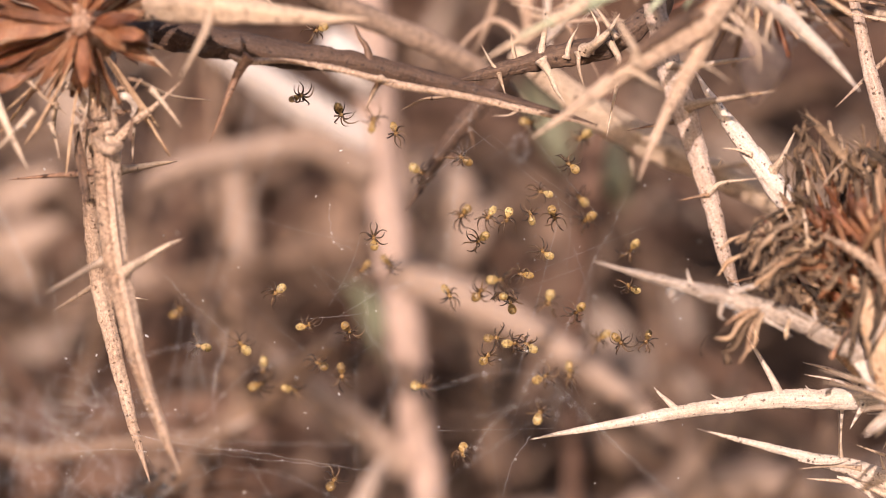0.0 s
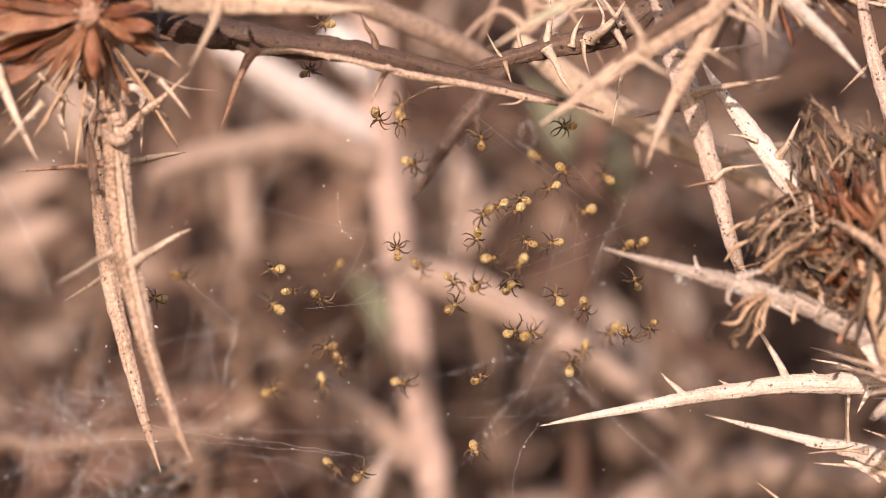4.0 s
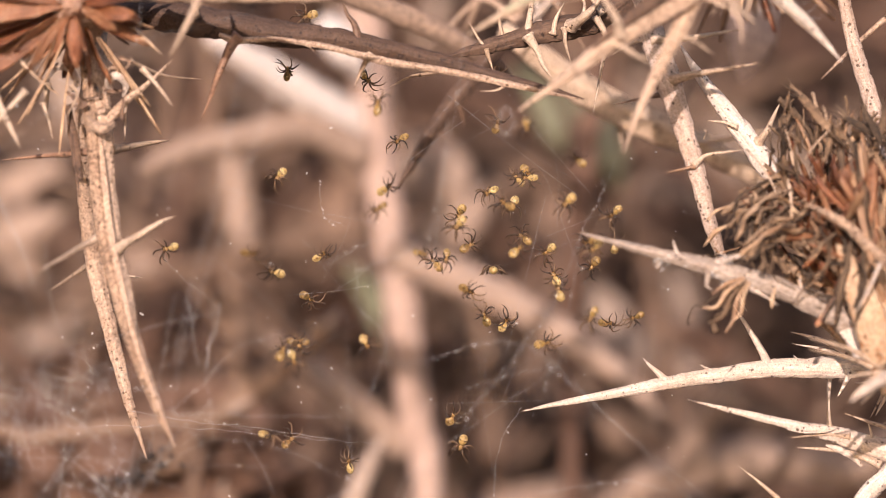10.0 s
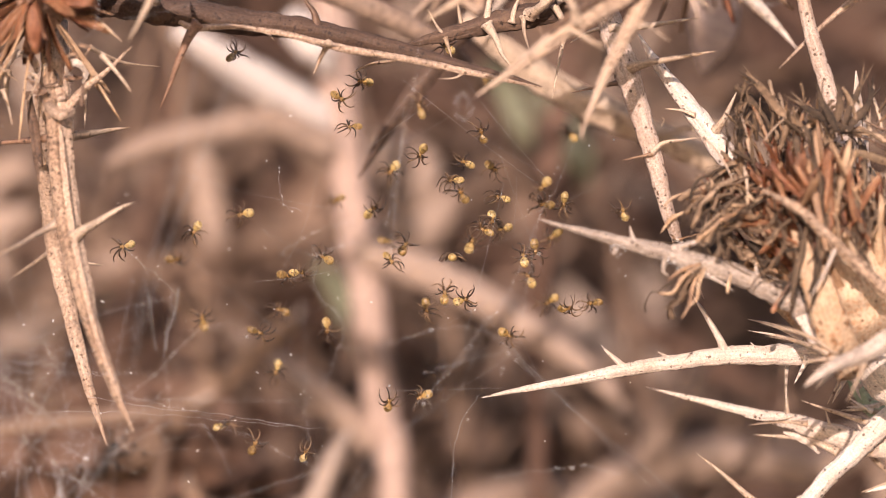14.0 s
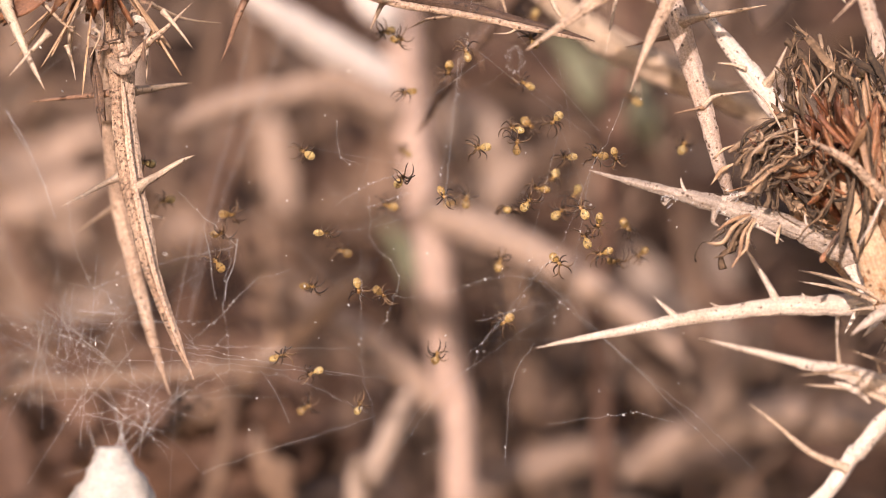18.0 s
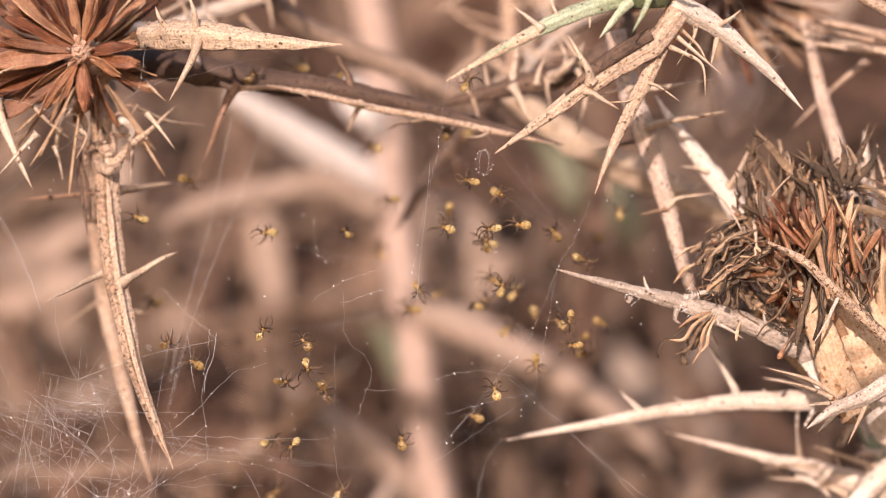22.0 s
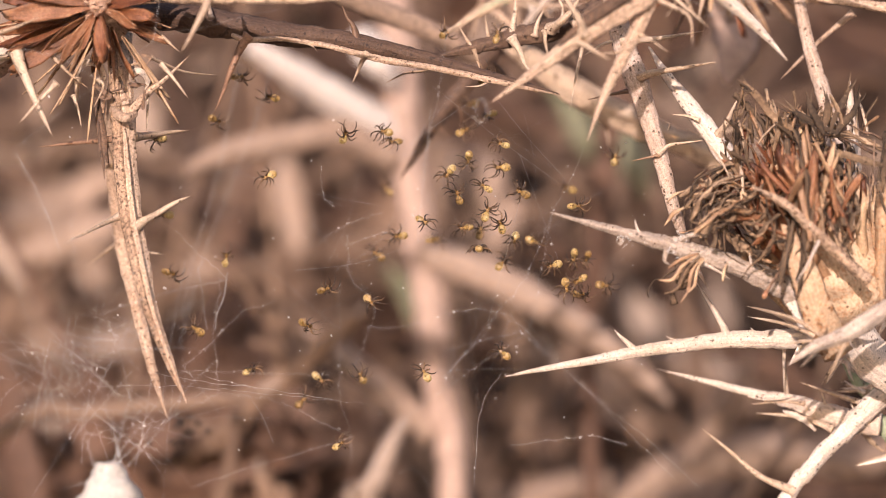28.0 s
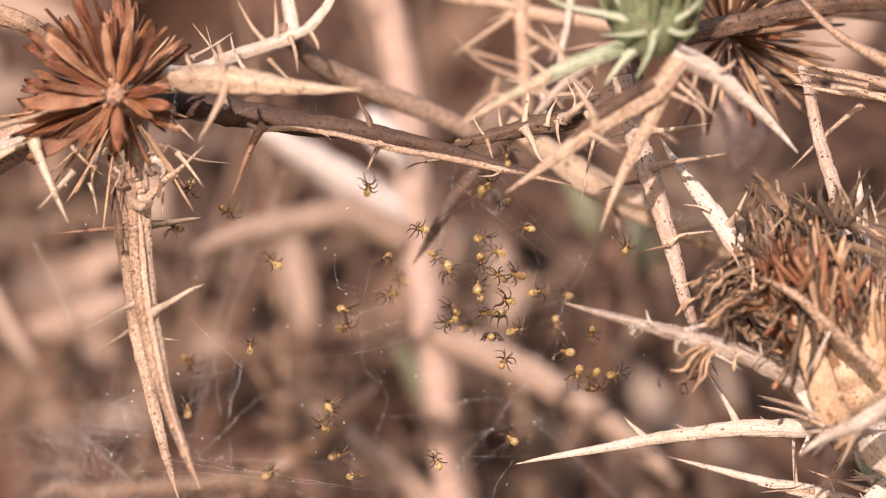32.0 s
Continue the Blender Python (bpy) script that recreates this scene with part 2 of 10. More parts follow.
far_green = material("far_green_leaf", [(0.12, 0.115, 0.062), (0.27, 0.25, 0.16)], scale=150)
soil = material("dry_soil", [(0.035, 0.018, 0.011), (0.15, 0.085, 0.054), (0.08, 0.044, 0.028)], scale=60, bump=0.6)
litter_skin = material("leaf_litter", [(0.04, 0.02, 0.012), (0.34, 0.21, 0.14), (0.11, 0.06, 0.037)], scale=120, island=True)
red_stem = material("reddish_stem", [(0.09, 0.045, 0.028), (0.19, 0.098, 0.06)], scale=120)
sac_skin = material("papery_white_silk", [(0.50, 0.44, 0.38), (0.76, 0.71, 0.65)], scale=700, rough=0.6, bump=0.6)
abdomen_skin = material("yellow_abdomen", [(0.12, 0.060, 0.020), (0.62, 0.46, 0.20), (0.40, 0.25, 0.085)], scale=2600, rough=0.35, bump=0.15, through=0.15)
mark_skin = material("dark_mark", [(0.03, 0.016, 0.007), (0.13, 0.07, 0.03)], rough=0.4)
carapace_skin = material("amber_carapace", [(0.20, 0.10, 0.03), (0.45, 0.27, 0.10)], scale=2600, rough=0.35)
# near-black colour for the lumps that paint in a shaded hollow
hollow_skin = material("dark_hollow", [(0.010, 0.007, 0.005), (0.045, 0.030, 0.021)], rough=0.95)
leg_skin = material("banded_leg", [(0.02, 0.010, 0.006), (0.30, 0.175, 0.09), (0.085, 0.046, 0.024)], scale=2600, rough=0.4)


def silk_material(name, clear):
    mat = bpy.data.materials.new(name)
    mat.use_nodes = True
    n, l = mat.node_tree.nodes, mat.node_tree.links
    b = n["Principled BSDF"]
    b.inputs["Base Color"].default_value = (0.88, 0.86, 0.84, 1)
    b.inputs["Roughness"].default_value = 0.3
    tr = n.new("ShaderNodeBsdfTransparent")
    mx = n.new("ShaderNodeMixShader")
    nz = n.new("ShaderNodeTexNoise")
    nz.inputs["Scale"].default_value = 300
    mr = n.new("ShaderNodeMapRange")
    mr.inputs["From Min"].default_value, mr.inputs["From Max"].default_value = 0.35, 0.65
    mr.inputs["To Min"].default_value, mr.inputs["To Max"].default_value = 1 - clear - 0.18, 1 - clear + 0.18
    l.new(nz.outputs[0], mr.inputs[0])
    l.new(mr.outputs[0], mx.inputs[0])
    l.new(tr.outputs[0], mx.inputs[1])
    l.new(b.outputs[0], mx.inputs[2])
    l.new(mx.outputs[0], n["Material Output"].inputs[0])
    return mat


silk = silk_material("silk", 0.52)
silk_faint = silk_material("faint_silk", 0.64)
silk_speck = material("silk_speck", [(0.7, 0.66, 0.6), (0.92, 0.9, 0.88)], rough=0.4)

# ---- shape tools ----
MM = 0.001
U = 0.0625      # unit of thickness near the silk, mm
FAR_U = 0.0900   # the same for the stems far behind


laid = []      # lie of the fibres on the tube made last, mm


def lay_fibres(me, coords):
    att = me.attributes.new("fibre", "FLOAT_VECTOR", "POINT")
    att.data.foreach_set("vector", [c for p in coords for c in p])


def mesh_object(name, verts, faces, mat, parent=None, label="", smooth=True):
    me = bpy.data.meshes.new(name)
    me.from_pydata([tuple(v) for v in verts], [], faces)
    if smooth:
        me.polygons.foreach_set("use_smooth", [True] * len(me.polygons))
    me.materials.append(mat)
    if len(laid) == len(me.vertices):
        lay_fibres(me, laid)
    laid.clear()
    me.update()
    ob = new(name, me)
    if parent is not None:
        ob.parent = parent
    if label:
        tagged(ob, label)
    return ob


def thing(name, label, category, group="", kind=""):
    return tagged(new(name), label, category, group, kind)


def smooth_path(points, count):
    """A Catmull-Rom line through the points: (place, share of the way)."""
    p = [Vector(q) for q in points]
    p = [2 * p[0] - p[1]] + p + [2 * p[-1] - p[-2]]
    spans = len(p) - 3
    out = []
    for k in range(count + 1):
        s = min(k / count * spans, spans - 1e-6)
        i, f = int(s), s - int(s)
        a, b, c, d = p[i:i + 4]
        out.append(0.5 * ((2 * b) + (c - a) * f + (2 * a - 5 * b + 4 * c - d) * f * f + (3 * b - a - 3 * c + d) * f ** 3))
    return out


def tube_data(points, radii, rings=24, sides=10, ridge=0.0, ridges=3, rough=0.0, flat=1.0, seed=0, close=True):
    """Vertices (metres) and faces of a tapered, ridged, uneven tube along a line given in mm."""
    path = smooth_path(points, rings)
    n = len(radii) - 1
    verts, faces = [], []
    side = Vector((0.0, -1.0, 0.0))
    laid.clear()
    run = seed * 3.7
    for k, p in enumerate(path):
        run += (p - path[k - 1]).length if k else 0.0
        t = (path[min(k + 1, rings)] - path[max(k - 1, 0)])
        t = t.normalized() if t.length > 1e-9 else Vector((0, 0, 1))
        a = side - t * side.dot(t)
        a = a.normalized() if a.length > 1e-4 else t.orthogonal().normalized()
        b = t.cross(a)
        s = k / rings * n
        i = min(int(s), n - 1)
        r = radii[i] + (radii[i + 1] - radii[i]) * (s - i)
        for j in range(sides):
            w = 2 * math.pi * j / sides
            m = 1 + ridge * math.cos(ridges * w + 0.6)
            if rough:
                q = p + (a * math.cos(w) + b * math.sin(w)) * r
                m += rough * (noise.noise(Vector((q.x * 0.6 + seed * 3.1, q.y * 0.6, q.z * 0.6))) + 0.6 * noise.noise(q * 2.3) + 0.35 * noise.noise(q * 6.0))
            v = p + (a * math.cos(w) * flat + b * math.sin(w)) * r * m
            verts.append(v * MM)
            laid.append((math.cos(w) * r + seed, math.sin(w) * r, run * 0.11))
    for k in range(rings):
        for j in range(sides):
            faces.append((k * sides + j, k * sides + (j + 1) % sides, (k + 1) * sides + (j + 1) % sides, (k + 1) * sides + j))
    if close:
        faces.append(tuple(range(sides))[::-1])
        faces.append(tuple(range(rings * sides, (rings + 1) * sides)))
    return verts, faces


counter = [0]


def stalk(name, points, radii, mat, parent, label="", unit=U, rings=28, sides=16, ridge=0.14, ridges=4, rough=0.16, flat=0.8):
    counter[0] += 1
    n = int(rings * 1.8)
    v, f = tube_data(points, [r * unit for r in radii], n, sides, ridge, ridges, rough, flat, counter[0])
    ob = mesh_object(name, v, f, mat, parent, label)
    if unit == U and rings >= 30:
        add_bristles(ob, v, n, sides, mat)
    return ob


def add_bristles(ob, ring_verts, rings, sides, mat):
    """Stiff short hairs all over a stalk's skin, closest along its edges."""
    rnd = random.Random(len(ring_verts) + rings)
    verts, faces = [], []
    length = sum((ring_verts[(k + 1) * sides] - ring_verts[k * sides]).length for k in range(rings)) / MM
    for _ in range(int(length * 6)):
        k = rnd.randrange(1, rings)
        ring = ring_verts[k * sides:(k + 1) * sides]
        mid = sum(ring, Vector()) / sides
        p = rnd.choice(ring)
        out = (p - mid).normalized()
        along = (ring_verts[k * sides] - ring_verts[(k - 1) * sides]).normalized()
        p = p + along * rnd.uniform(-0.3, 0.3) * MM * 0.3
        d = (out + along * rnd.uniform(-0.5, 0.7) + Vector((rnd.gauss(0, 0.2), rnd.gauss(0, 0.2), rnd.gauss(0, 0.2)))).normalized()
        ln, w = rnd.uniform(0.06, 0.18) * MM, rnd.uniform(0.016, 0.028) * MM
        o = d.orthogonal().normalized()
        c = d.cross(o)
        root = p - d * 0.05 * MM
        i = len(verts)
        verts += [root + o * w, root - o * w * 0.5 + c * w * 0.87, root - o * w * 0.5 - c * w * 0.87, p + d * ln]
        faces += [(i, i + 1, i + 3), (i + 1, i + 2, i + 3), (i + 2, i, i + 3)]
    mesh_object("bristles", verts, faces, mat, ob, smooth=False)


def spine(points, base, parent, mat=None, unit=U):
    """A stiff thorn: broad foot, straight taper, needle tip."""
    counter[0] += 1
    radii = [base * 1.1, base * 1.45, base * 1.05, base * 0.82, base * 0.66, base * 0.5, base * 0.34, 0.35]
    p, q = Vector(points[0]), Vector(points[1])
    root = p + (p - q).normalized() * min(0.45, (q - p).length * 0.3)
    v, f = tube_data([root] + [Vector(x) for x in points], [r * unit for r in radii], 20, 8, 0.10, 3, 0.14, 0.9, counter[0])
    return mesh_object("spine", v, f, mat or spine_skin, parent)


# ---- ground and distance ----
def build_ground():
    xs = sorted({round(s * (abs(i) / 40) ** 3 * 60 * 1.0, 4) for i in range(41) for s in (-1, 1)})
    ys = [-60, -20, -8, -3, -1.5, -0.8] + [-0.5 + 0.05 * i for i in range(42)] + [1.9, 2.5, 4, 8, 20, 60, 200]
    xs = [-200] + xs + [200]
    verts, faces = [], []
    for y in ys:
        for x in xs:
            h = -0.17
            s = min(max((y - 0.50) / 0.75, 0), 1)
            h += 0.95 * s * s * (3 - 2 * s)
            h += 0.02 * noise.noise(Vector((x * 9, y * 9, 0))) + 0.008 * noise.noise(Vector((x * 40, y * 40, 3)))
            verts.append((x, y, h))
    w = len(xs)
    for j in range(len(ys) - 1):
        for i in range(w - 1):
            faces.append((j * w + i, j * w + i + 1, (j + 1) * w + i + 1, (j + 1) * w + i))
    ob = mesh_object("ground", verts, faces, soil)
    tagged(ob, "dry brown soil bank under the thicket", "ground", kind="structure")


def build_litter():
    """Dead leaves and broken straw on the bank."""
    rnd = random.Random(11)
    verts, faces = [], []
    for _ in range(2600):
        x, y = rnd.uniform(-0.45, 0.45), rnd.uniform(0.35, 1.25)
        s = min(max((y - 0.50) / 0.75, 0), 1)
        z = -0.17 + 0.95 * s * s * (3 - 2 * s) + rnd.uniform(0.0, 0.02)
        d = Vector((rnd.gauss(0, 1), rnd.gauss(0, 0.6), rnd.gauss(0, 0.7))).normalized()
        o = d.orthogonal().normalized()
        o = (o * math.cos(rnd.random() * 6) + d.cross(o) * math.sin(rnd.random() * 6)).normalized()
        ln, wd = rnd.uniform(0.015, 0.08), rnd.uniform(0.003, 0.014)
        c = Vector((x, y, z))
        up = d.cross(o) * wd * 0.4
        k = len(verts)
        verts += [c - d * ln / 2, c + o * wd / 2 - up, c + d * ln / 2, c - o * wd / 2 - up, c + up]
        faces += [(k, k + 1, k + 4), (k + 1, k + 2, k + 4), (k + 2, k + 3, k + 4), (k + 3, k, k + 4)]
    ob = mesh_object("leaf_litter", verts, faces, litter_skin, smooth=False)
    tagged(ob, "brown dead leaves and straw lying on the bank", "litter", kind="stuff")


def build_thicket():
    """Out-of-focus dry stems standing and leaning behind the silk."""
    rnd = random.Random(52)
    kinds = []
    for k, mat in enumerate([thicket_tan, thicket_brown, far_mid, thicket_tan, thicket_brown, thicket_tan]):
        bend = rnd.uniform(-14, 14)
        pts = [(0, 0, -10), (bend * 0.4, 3, 60), (bend, -4, 130), (bend * 0.6, 2, 210), (bend * 1.5, 5, 300)]
        r = rnd.uniform(1.8, 4.6)
        v, f = tube_data(pts, [r, r * 0.9, r * 0.8, r * 0.6, r * 0.3], 18, 8, 0.1, 4, 0.15, 1.0, k)
        ob = mesh_object("withered_weed", v, f, mat)
        tagged(ob, "leaning dry brown weed stalk in the thicket", "weed", "weeds of the thicket")
        # side twig
        a = Vector(pts[2])
        tw = [tuple(a), tuple(a + Vector((18, 6, 22))), tuple(a + Vector((40, 2, 38)))]
        v, f = tube_data(tw, [r * 0.5, r * 0.4, 0.2], 8, 6, 0, 3, 0.1, 1.0, k + 9)
        mesh_object("twig", v, f, mat, ob)
        kinds.append(ob)
    for k, mat in enumerate([thicket_tan, far_mid, thicket_brown]):
        bend = rnd.uniform(-16, 16)
        pts = [(0, 0, -10), (bend * 0.4, 3, 60), (bend, -4, 130), (bend * 0.6, 2, 210), (bend * 1.5, 5, 300)]
        v, f = tube_data(pts, [1.3, 1.2, 1.0, 0.8, 0.3], 18, 8, 0.1, 4, 0.15, 1.0, k + 30)
        ob = mesh_object("withered_weed", v, f, mat)
        tagged(ob, "thin dry weed stalk leaning in the thicket", "weed", "weeds of the thicket")
        for at, side in ((90, 1), (130, -1), (170, 1)):
            tw = [(bend * 0.7, -1, at), (bend * 0.7 + side * 9, 3, at + 12), (bend * 0.7 + side * 21, 5, at + 20)]
            v, f = tube_data(tw, [0.6, 0.5, 0.15], 8, 6, 0, 3, 0.1, 1.0, k + at)
            mesh_object("twig", v, f, mat, ob)
        kinds.append(ob)
    for i in range(125):
        src = kinds[i % 6] if i < 6 or 9 <= i < 113 else kinds[6 + i % 3]
        y = rnd.uniform(0.26, 0.80) if src in kinds[:6] else rnd.uniform(0.12, 0.28)
        d = Vector((rnd.gauss(0, 0.85), rnd.uniform(0.0, 0.5), rnd.uniform(0.35, 1.0))).normalized()
        # it passes through a place behind the silk and stands on the bank
        x, z = rnd.uniform(-0.13, 0.14) * (0.6 + y), rnd.uniform(-0.12, 0.13)
        s = min(max((y - 0.50) / 0.75, 0), 1)
        low = -0.18 + 0.95 * s * s * (3 - 2 * s)
        back = min(max((z - low) / d.z, 0.02), 0.24)
        at = Vector((x, y, z)) - d * back
        m = Matrix.Translation(at) @ d.to_track_quat("Z", "Y").to_matrix().to_4x4() @ pose(0, 0, 0, 0, 0, rnd.uniform(0, 360))
        if i < 9:
            src.matrix_basis = m
        else:
            copy_thing(src, m)


def build_dead_leaves(seed, count, span, size, mat, label):
    """Broad crumpled dead leaves caught among the stalks; two dark sets stand in for shade."""
    rnd = random.Random(seed)
    verts, faces = [], []
    for _ in range(count):
        c = Vector((rnd.uniform(span[0], span[1]), rnd.uniform(span[2], span[3]), rnd.uniform(span[4], span[5])))
        d = Vector((rnd.gauss(0, 1), rnd.gauss(0, 0.4), rnd.gauss(0, 0.8))).normalized()
        o = d.cross(Vector((0, 1, 0)) + Vector((rnd.gauss(0, 0.4), 0, rnd.gauss(0, 0.4)))).normalized()
        n = d.cross(o)
        ln, wd = rnd.uniform(0.02, 0.07) * size, rnd.uniform(0.003, 0.010) * size
        k = len(verts)
        for i in range(7):
            u = i / 6
            w = wd * math.sin(math.pi * (0.06 + 0.9 * u)) ** 0.8
            mid = c + d * ln * (u - 0.5) + n * ln * 0.25 * math.sin(u * 3 + c.x * 90)
            verts += [mid - o * w + n * w * 0.5, mid, mid + o * w + n * w * 0.4]
        for i in range(6):
            a = k + i * 3
            faces += [(a, a + 1, a + 4, a + 3), (a + 1, a + 2, a + 5, a + 4)]
    ob = mesh_object("dead_leaves", verts, faces, mat)
    tagged(ob, label, "leaves", kind="stuff")


def build_far_plant():
    """The forked, bleached stem behind the silk."""
    plant = thing("forked_thistle", "blurred pinkish dry thistle with bleached side branch", "thistle")
    stalk("trunk", [(-17.3, 150.0, 29.5), (-17.0, 150.0, 23.7), (-16.2, 150.0, 16.9), (-14.2, 150.0, 4.4), (-12.2, 150.0, -9.1), (-10.1, 150.0, -26.5), (-8.4, 150.0, -42.8), (-8.6, 145.4, -175)],
          [30, 30, 30, 29, 28, 27, 27, 28], far_stem, plant, unit=FAR_U)
    stalk("trunk", [(-23.8, 150.0, 67.5), (-21.9, 150.0, 58.7), (-20.5, 150.0, 52.8), (-18.7, 150.0, 43.1), (-17.6, 150.0, 34.4), (-17.3, 150.0, 27.6)], [27, 28, 29, 30, 30, 30], far_stem, plant, "", FAR_U)
    stalk("bleached_strip", [(-24.3, 144.5, 38.3), (-22.3, 142.7, 35.3), (-19.9, 142.7, 32.7), (-18.1, 144.5, 29.2)], [20, 30, 28, 8], far_white, plant, "bleached white strip of bark", FAR_U)
    stalk("branch", [(-16.9, 153.7, 20.0), (-20.2, 149.1, 22.3), (-27.5, 143.6, 26.7), (-34.0, 139.0, 30.7), (-41.7, 133.5, 35.3)], [30, 31, 30, 27, 15], far_white, plant, "bleached white side branch", FAR_U)
    stalk("branch", [(-18.1, 148.2, 17.1), (-27.4, 144.5, 21.1), (-37.8, 140.8, 19.4), (-46.3, 138.1, 17.5), (-52.7, 135.3, 14.5)], [30, 28, 26, 22, 8], far_branch, plant, "", FAR_U)
    stalk("branch", [(-13.7, 148.2, 1.4), (-4.9, 145.4, -1.6), (2.8, 142.7, -5.1), (9.5, 140.8, -8.8), (16.2, 139.0, -13.2), (22.6, 137.1, -18.1), (28.1, 135.3, -23.6)], [28, 29, 27, 25, 22, 17, 8], far_branch, plant, "", FAR_U)
    stalk("branch", [(-20.5, 150.0, 54.9), (-26.5, 145.4, 60.1), (-33.9, 140.8, 65.2)], [22, 20, 16], far_stem, plant, "", FAR_U)
    other = thing("broken_stick", "blurred tan broken stick leaning in the thicket", "stick")
    stalk("stick", [(-23.5, 130.0, -9.3), (-32.2, 132.0, -17.1), (-39.3, 134.0, -22.4), (-47.7, 140.0, -31.5), (-55.0, 150.0, -41.3), (-70, 160, -170)], [18, 20, 20, 22, 22, 22], thicket_tan, other, "", 0.085)
    stalk("side_twig", [(-34.8, 132.0, -19.3), (-37.3, 130.0, -15.3), (-41.0, 128.0, -13.5)], [8, 7, 3], thicket_tan, other, "", 0.085)
    stalk("splinter", [(-23.4, 129.0, -9.3), (-22.1, 129.0, -7.7), (-21.5, 129.0, -6.7)], [8, 5, 1], thicket_pale, other, "pale broken splinter", 0.085)
    flat_stick = thing("broken_stick", "blurred tan stick lying across the thicket", "stick")
    stalk("stick", [(-130, 120, -172), (-112, 112, -60), (-75.0, 102.0, -26.4), (-64.0, 100.0, -24.2), (-53.0, 100.0, -23.0), (-42.0, 101.0, -22.0), (-35.0, 103.0, -20.5)], [13, 13, 13, 13, 12, 10, 4], far_mid, flat_stick, "", 0.085)
    stalk("side_twig", [(-60.0, 100.0, -23.6), (-56.0, 98.0, -20.5), (-51.5, 97.0, -18.5)], [7, 6, 2], far_mid, flat_stick, "", 0.085)
    stalk("splinter", [(-36.5, 102.6, -20.8), (-34.0, 103.0, -19.6), (-32.6, 103.0, -18.6)], [6, 4, 1], thicket_pale, flat_stick, "pale broken splinter", 0.085)
    pale = thing("withered_weed", "blurred bleached weed with drooping leaves", "weed")
    stalk("stem", [(-83.9, 250.0, 15.8), (-93.3, 250.0, 2.8), (-102.0, 252.0, -9.0), (-112.0, 255.0, -22.1), (-122.7, 260.0, -35.5), (-120, 270, -160)], [6, 12, 13, 14, 14, 14], thicket_tan, pale, "", 0.11)
    stalk("leaf", [(-99.2, 250.0, -6.6), (-103.6, 248.0, -0.8), (-108.0, 246.0, 7.4), (-110.4, 246.0, 15.6)], [4, 16, 14, 2], thicket_pale, pale, "drooping bleached leaf", 0.11, flat=0.3)
    stalk("leaf", [(-80.0, 250.0, 9.5), (-86.0, 249.0, 7.0), (-94.0, 248.0, 3.5), (-104.0, 248.0, 1.0)], [6, 26, 28, 8], far_branch, pale, "broad bleached leaf", 0.11, flat=0.3)
    stalk("branch", [(-11.8, 150.0, -30.5), (-16.2, 150.0, -25.6), (-22.0, 151.8, -21.0), (-28.1, 154.6, -16.2), (-34.4, 159.2, -11.9)], [20, 24, 22, 18, 8], far_branch, plant, "", FAR_U)
    pair = thing("withered_weed", "two blurred bleached weed stems standing low", "weed")
    stalk("stem", [(-14.6, 115.0, -25.4), (-16.6, 113.0, -29.4), (-18.8, 112.0, -34.2), (-20.5, 112.0, -38.7), (-23.4, 114.0, -48.8), (-30, 125, -172)], [5, 15, 18, 19, 18, 18], thicket_pale, pair, "", 0.084)
    stalk("stem", [(-41.0, 118.0, -20.2), (-41.7, 116.0, -25.6), (-42.6, 115.0, -32.7), (-43.8, 115.0, -40.0), (-45.3, 116.0, -49.1), (-55, 125, -172)], [4, 11, 13, 14, 14, 14], thicket_tan, pair, "", 0.084)
    stub = thing("broken_stick", "short pale broken stick standing low", "stick")
    stalk("stick", [(-38.8, 125.0, -34.5), (-37.8, 125.0, -38.0), (-36.8, 126.0, -41.8), (-35.5, 128.0, -49.4), (-44, 140, -172)], [14, 17, 17, 17, 17], thicket_tan, stub, "", 0.086)
    stalk("splinter", [(-39.2, 124.0, -34.6), (-39.0, 124.0, -33.3), (-38.7, 124.0, -32.2)], [6, 4, 1], thicket_pale, stub, "", 0.086)
    bed = thing("withered_weed", "blurred tan weeds lying flat on the bank", "weed")
    stalk("stem", [(-21.3, 230.0, -60.8), (-7.8, 230.0, -53.4), (4.7, 232.0, -47.8), (17.2, 235.0, -44.6), (29.9, 240.0, -48.9), (47.8, 250.0, -59.0), (70, 270, -168)], [16, 26, 29, 28, 24, 20, 18], far_branch, bed, "", 0.105)
    stalk("stem", [(-77.5, 240.0, -52.9), (-64.8, 240.0, -51.5), (-51.0, 242.0, -52.0), (-38.5, 245.0, -54.3), (-22.4, 250.0, -62.9), (-20, 270, -168)], [10, 18, 20, 20, 20, 20], far_branch, bed, "", 0.105)
    stalk("leaf", [(-46.0, 250.0, -37.2), (-39.1, 252.0, -40.8), (-34.5, 254.0, -44.5), (-32.2, 256.0, -50.5)], [6, 26, 26, 6], far_mid, bed, "pale withered leaf", 0.108, flat=0.4)
    stalk("leaf", [(22.0, 240.0, -27.6), (26.3, 240.0, -33.1), (27.5, 242.0, -38.7), (24.3, 244.0, -44.4)], [6, 26, 26, 6], far_mid, bed, "pale withered leaf", 0.105, flat=0.4)
    low = thing("withered_weed", "blurred bleached weed lying low in the thicket", "weed")
    stalk("stem", [(20.0, 200.0, -46.7), (29.5, 200.0, -40.2), (40.3, 202.0, -36.9), (52.2, 205.0, -36.2), (65.6, 210.0, -38.6), (82.0, 220.0, -44.7), (60, 240, -170)], [10, 30, 36, 36, 30, 24, 20], far_branch, low, "", 0.1)
    stalk("branch", [(36.4, 200.0, -37.5), (38.9, 198.0, -30.5), (43.0, 196.0, -24.1), (46.2, 196.0, -16.7)], [26, 24, 18, 8], far_branch, low, "", 0.1)
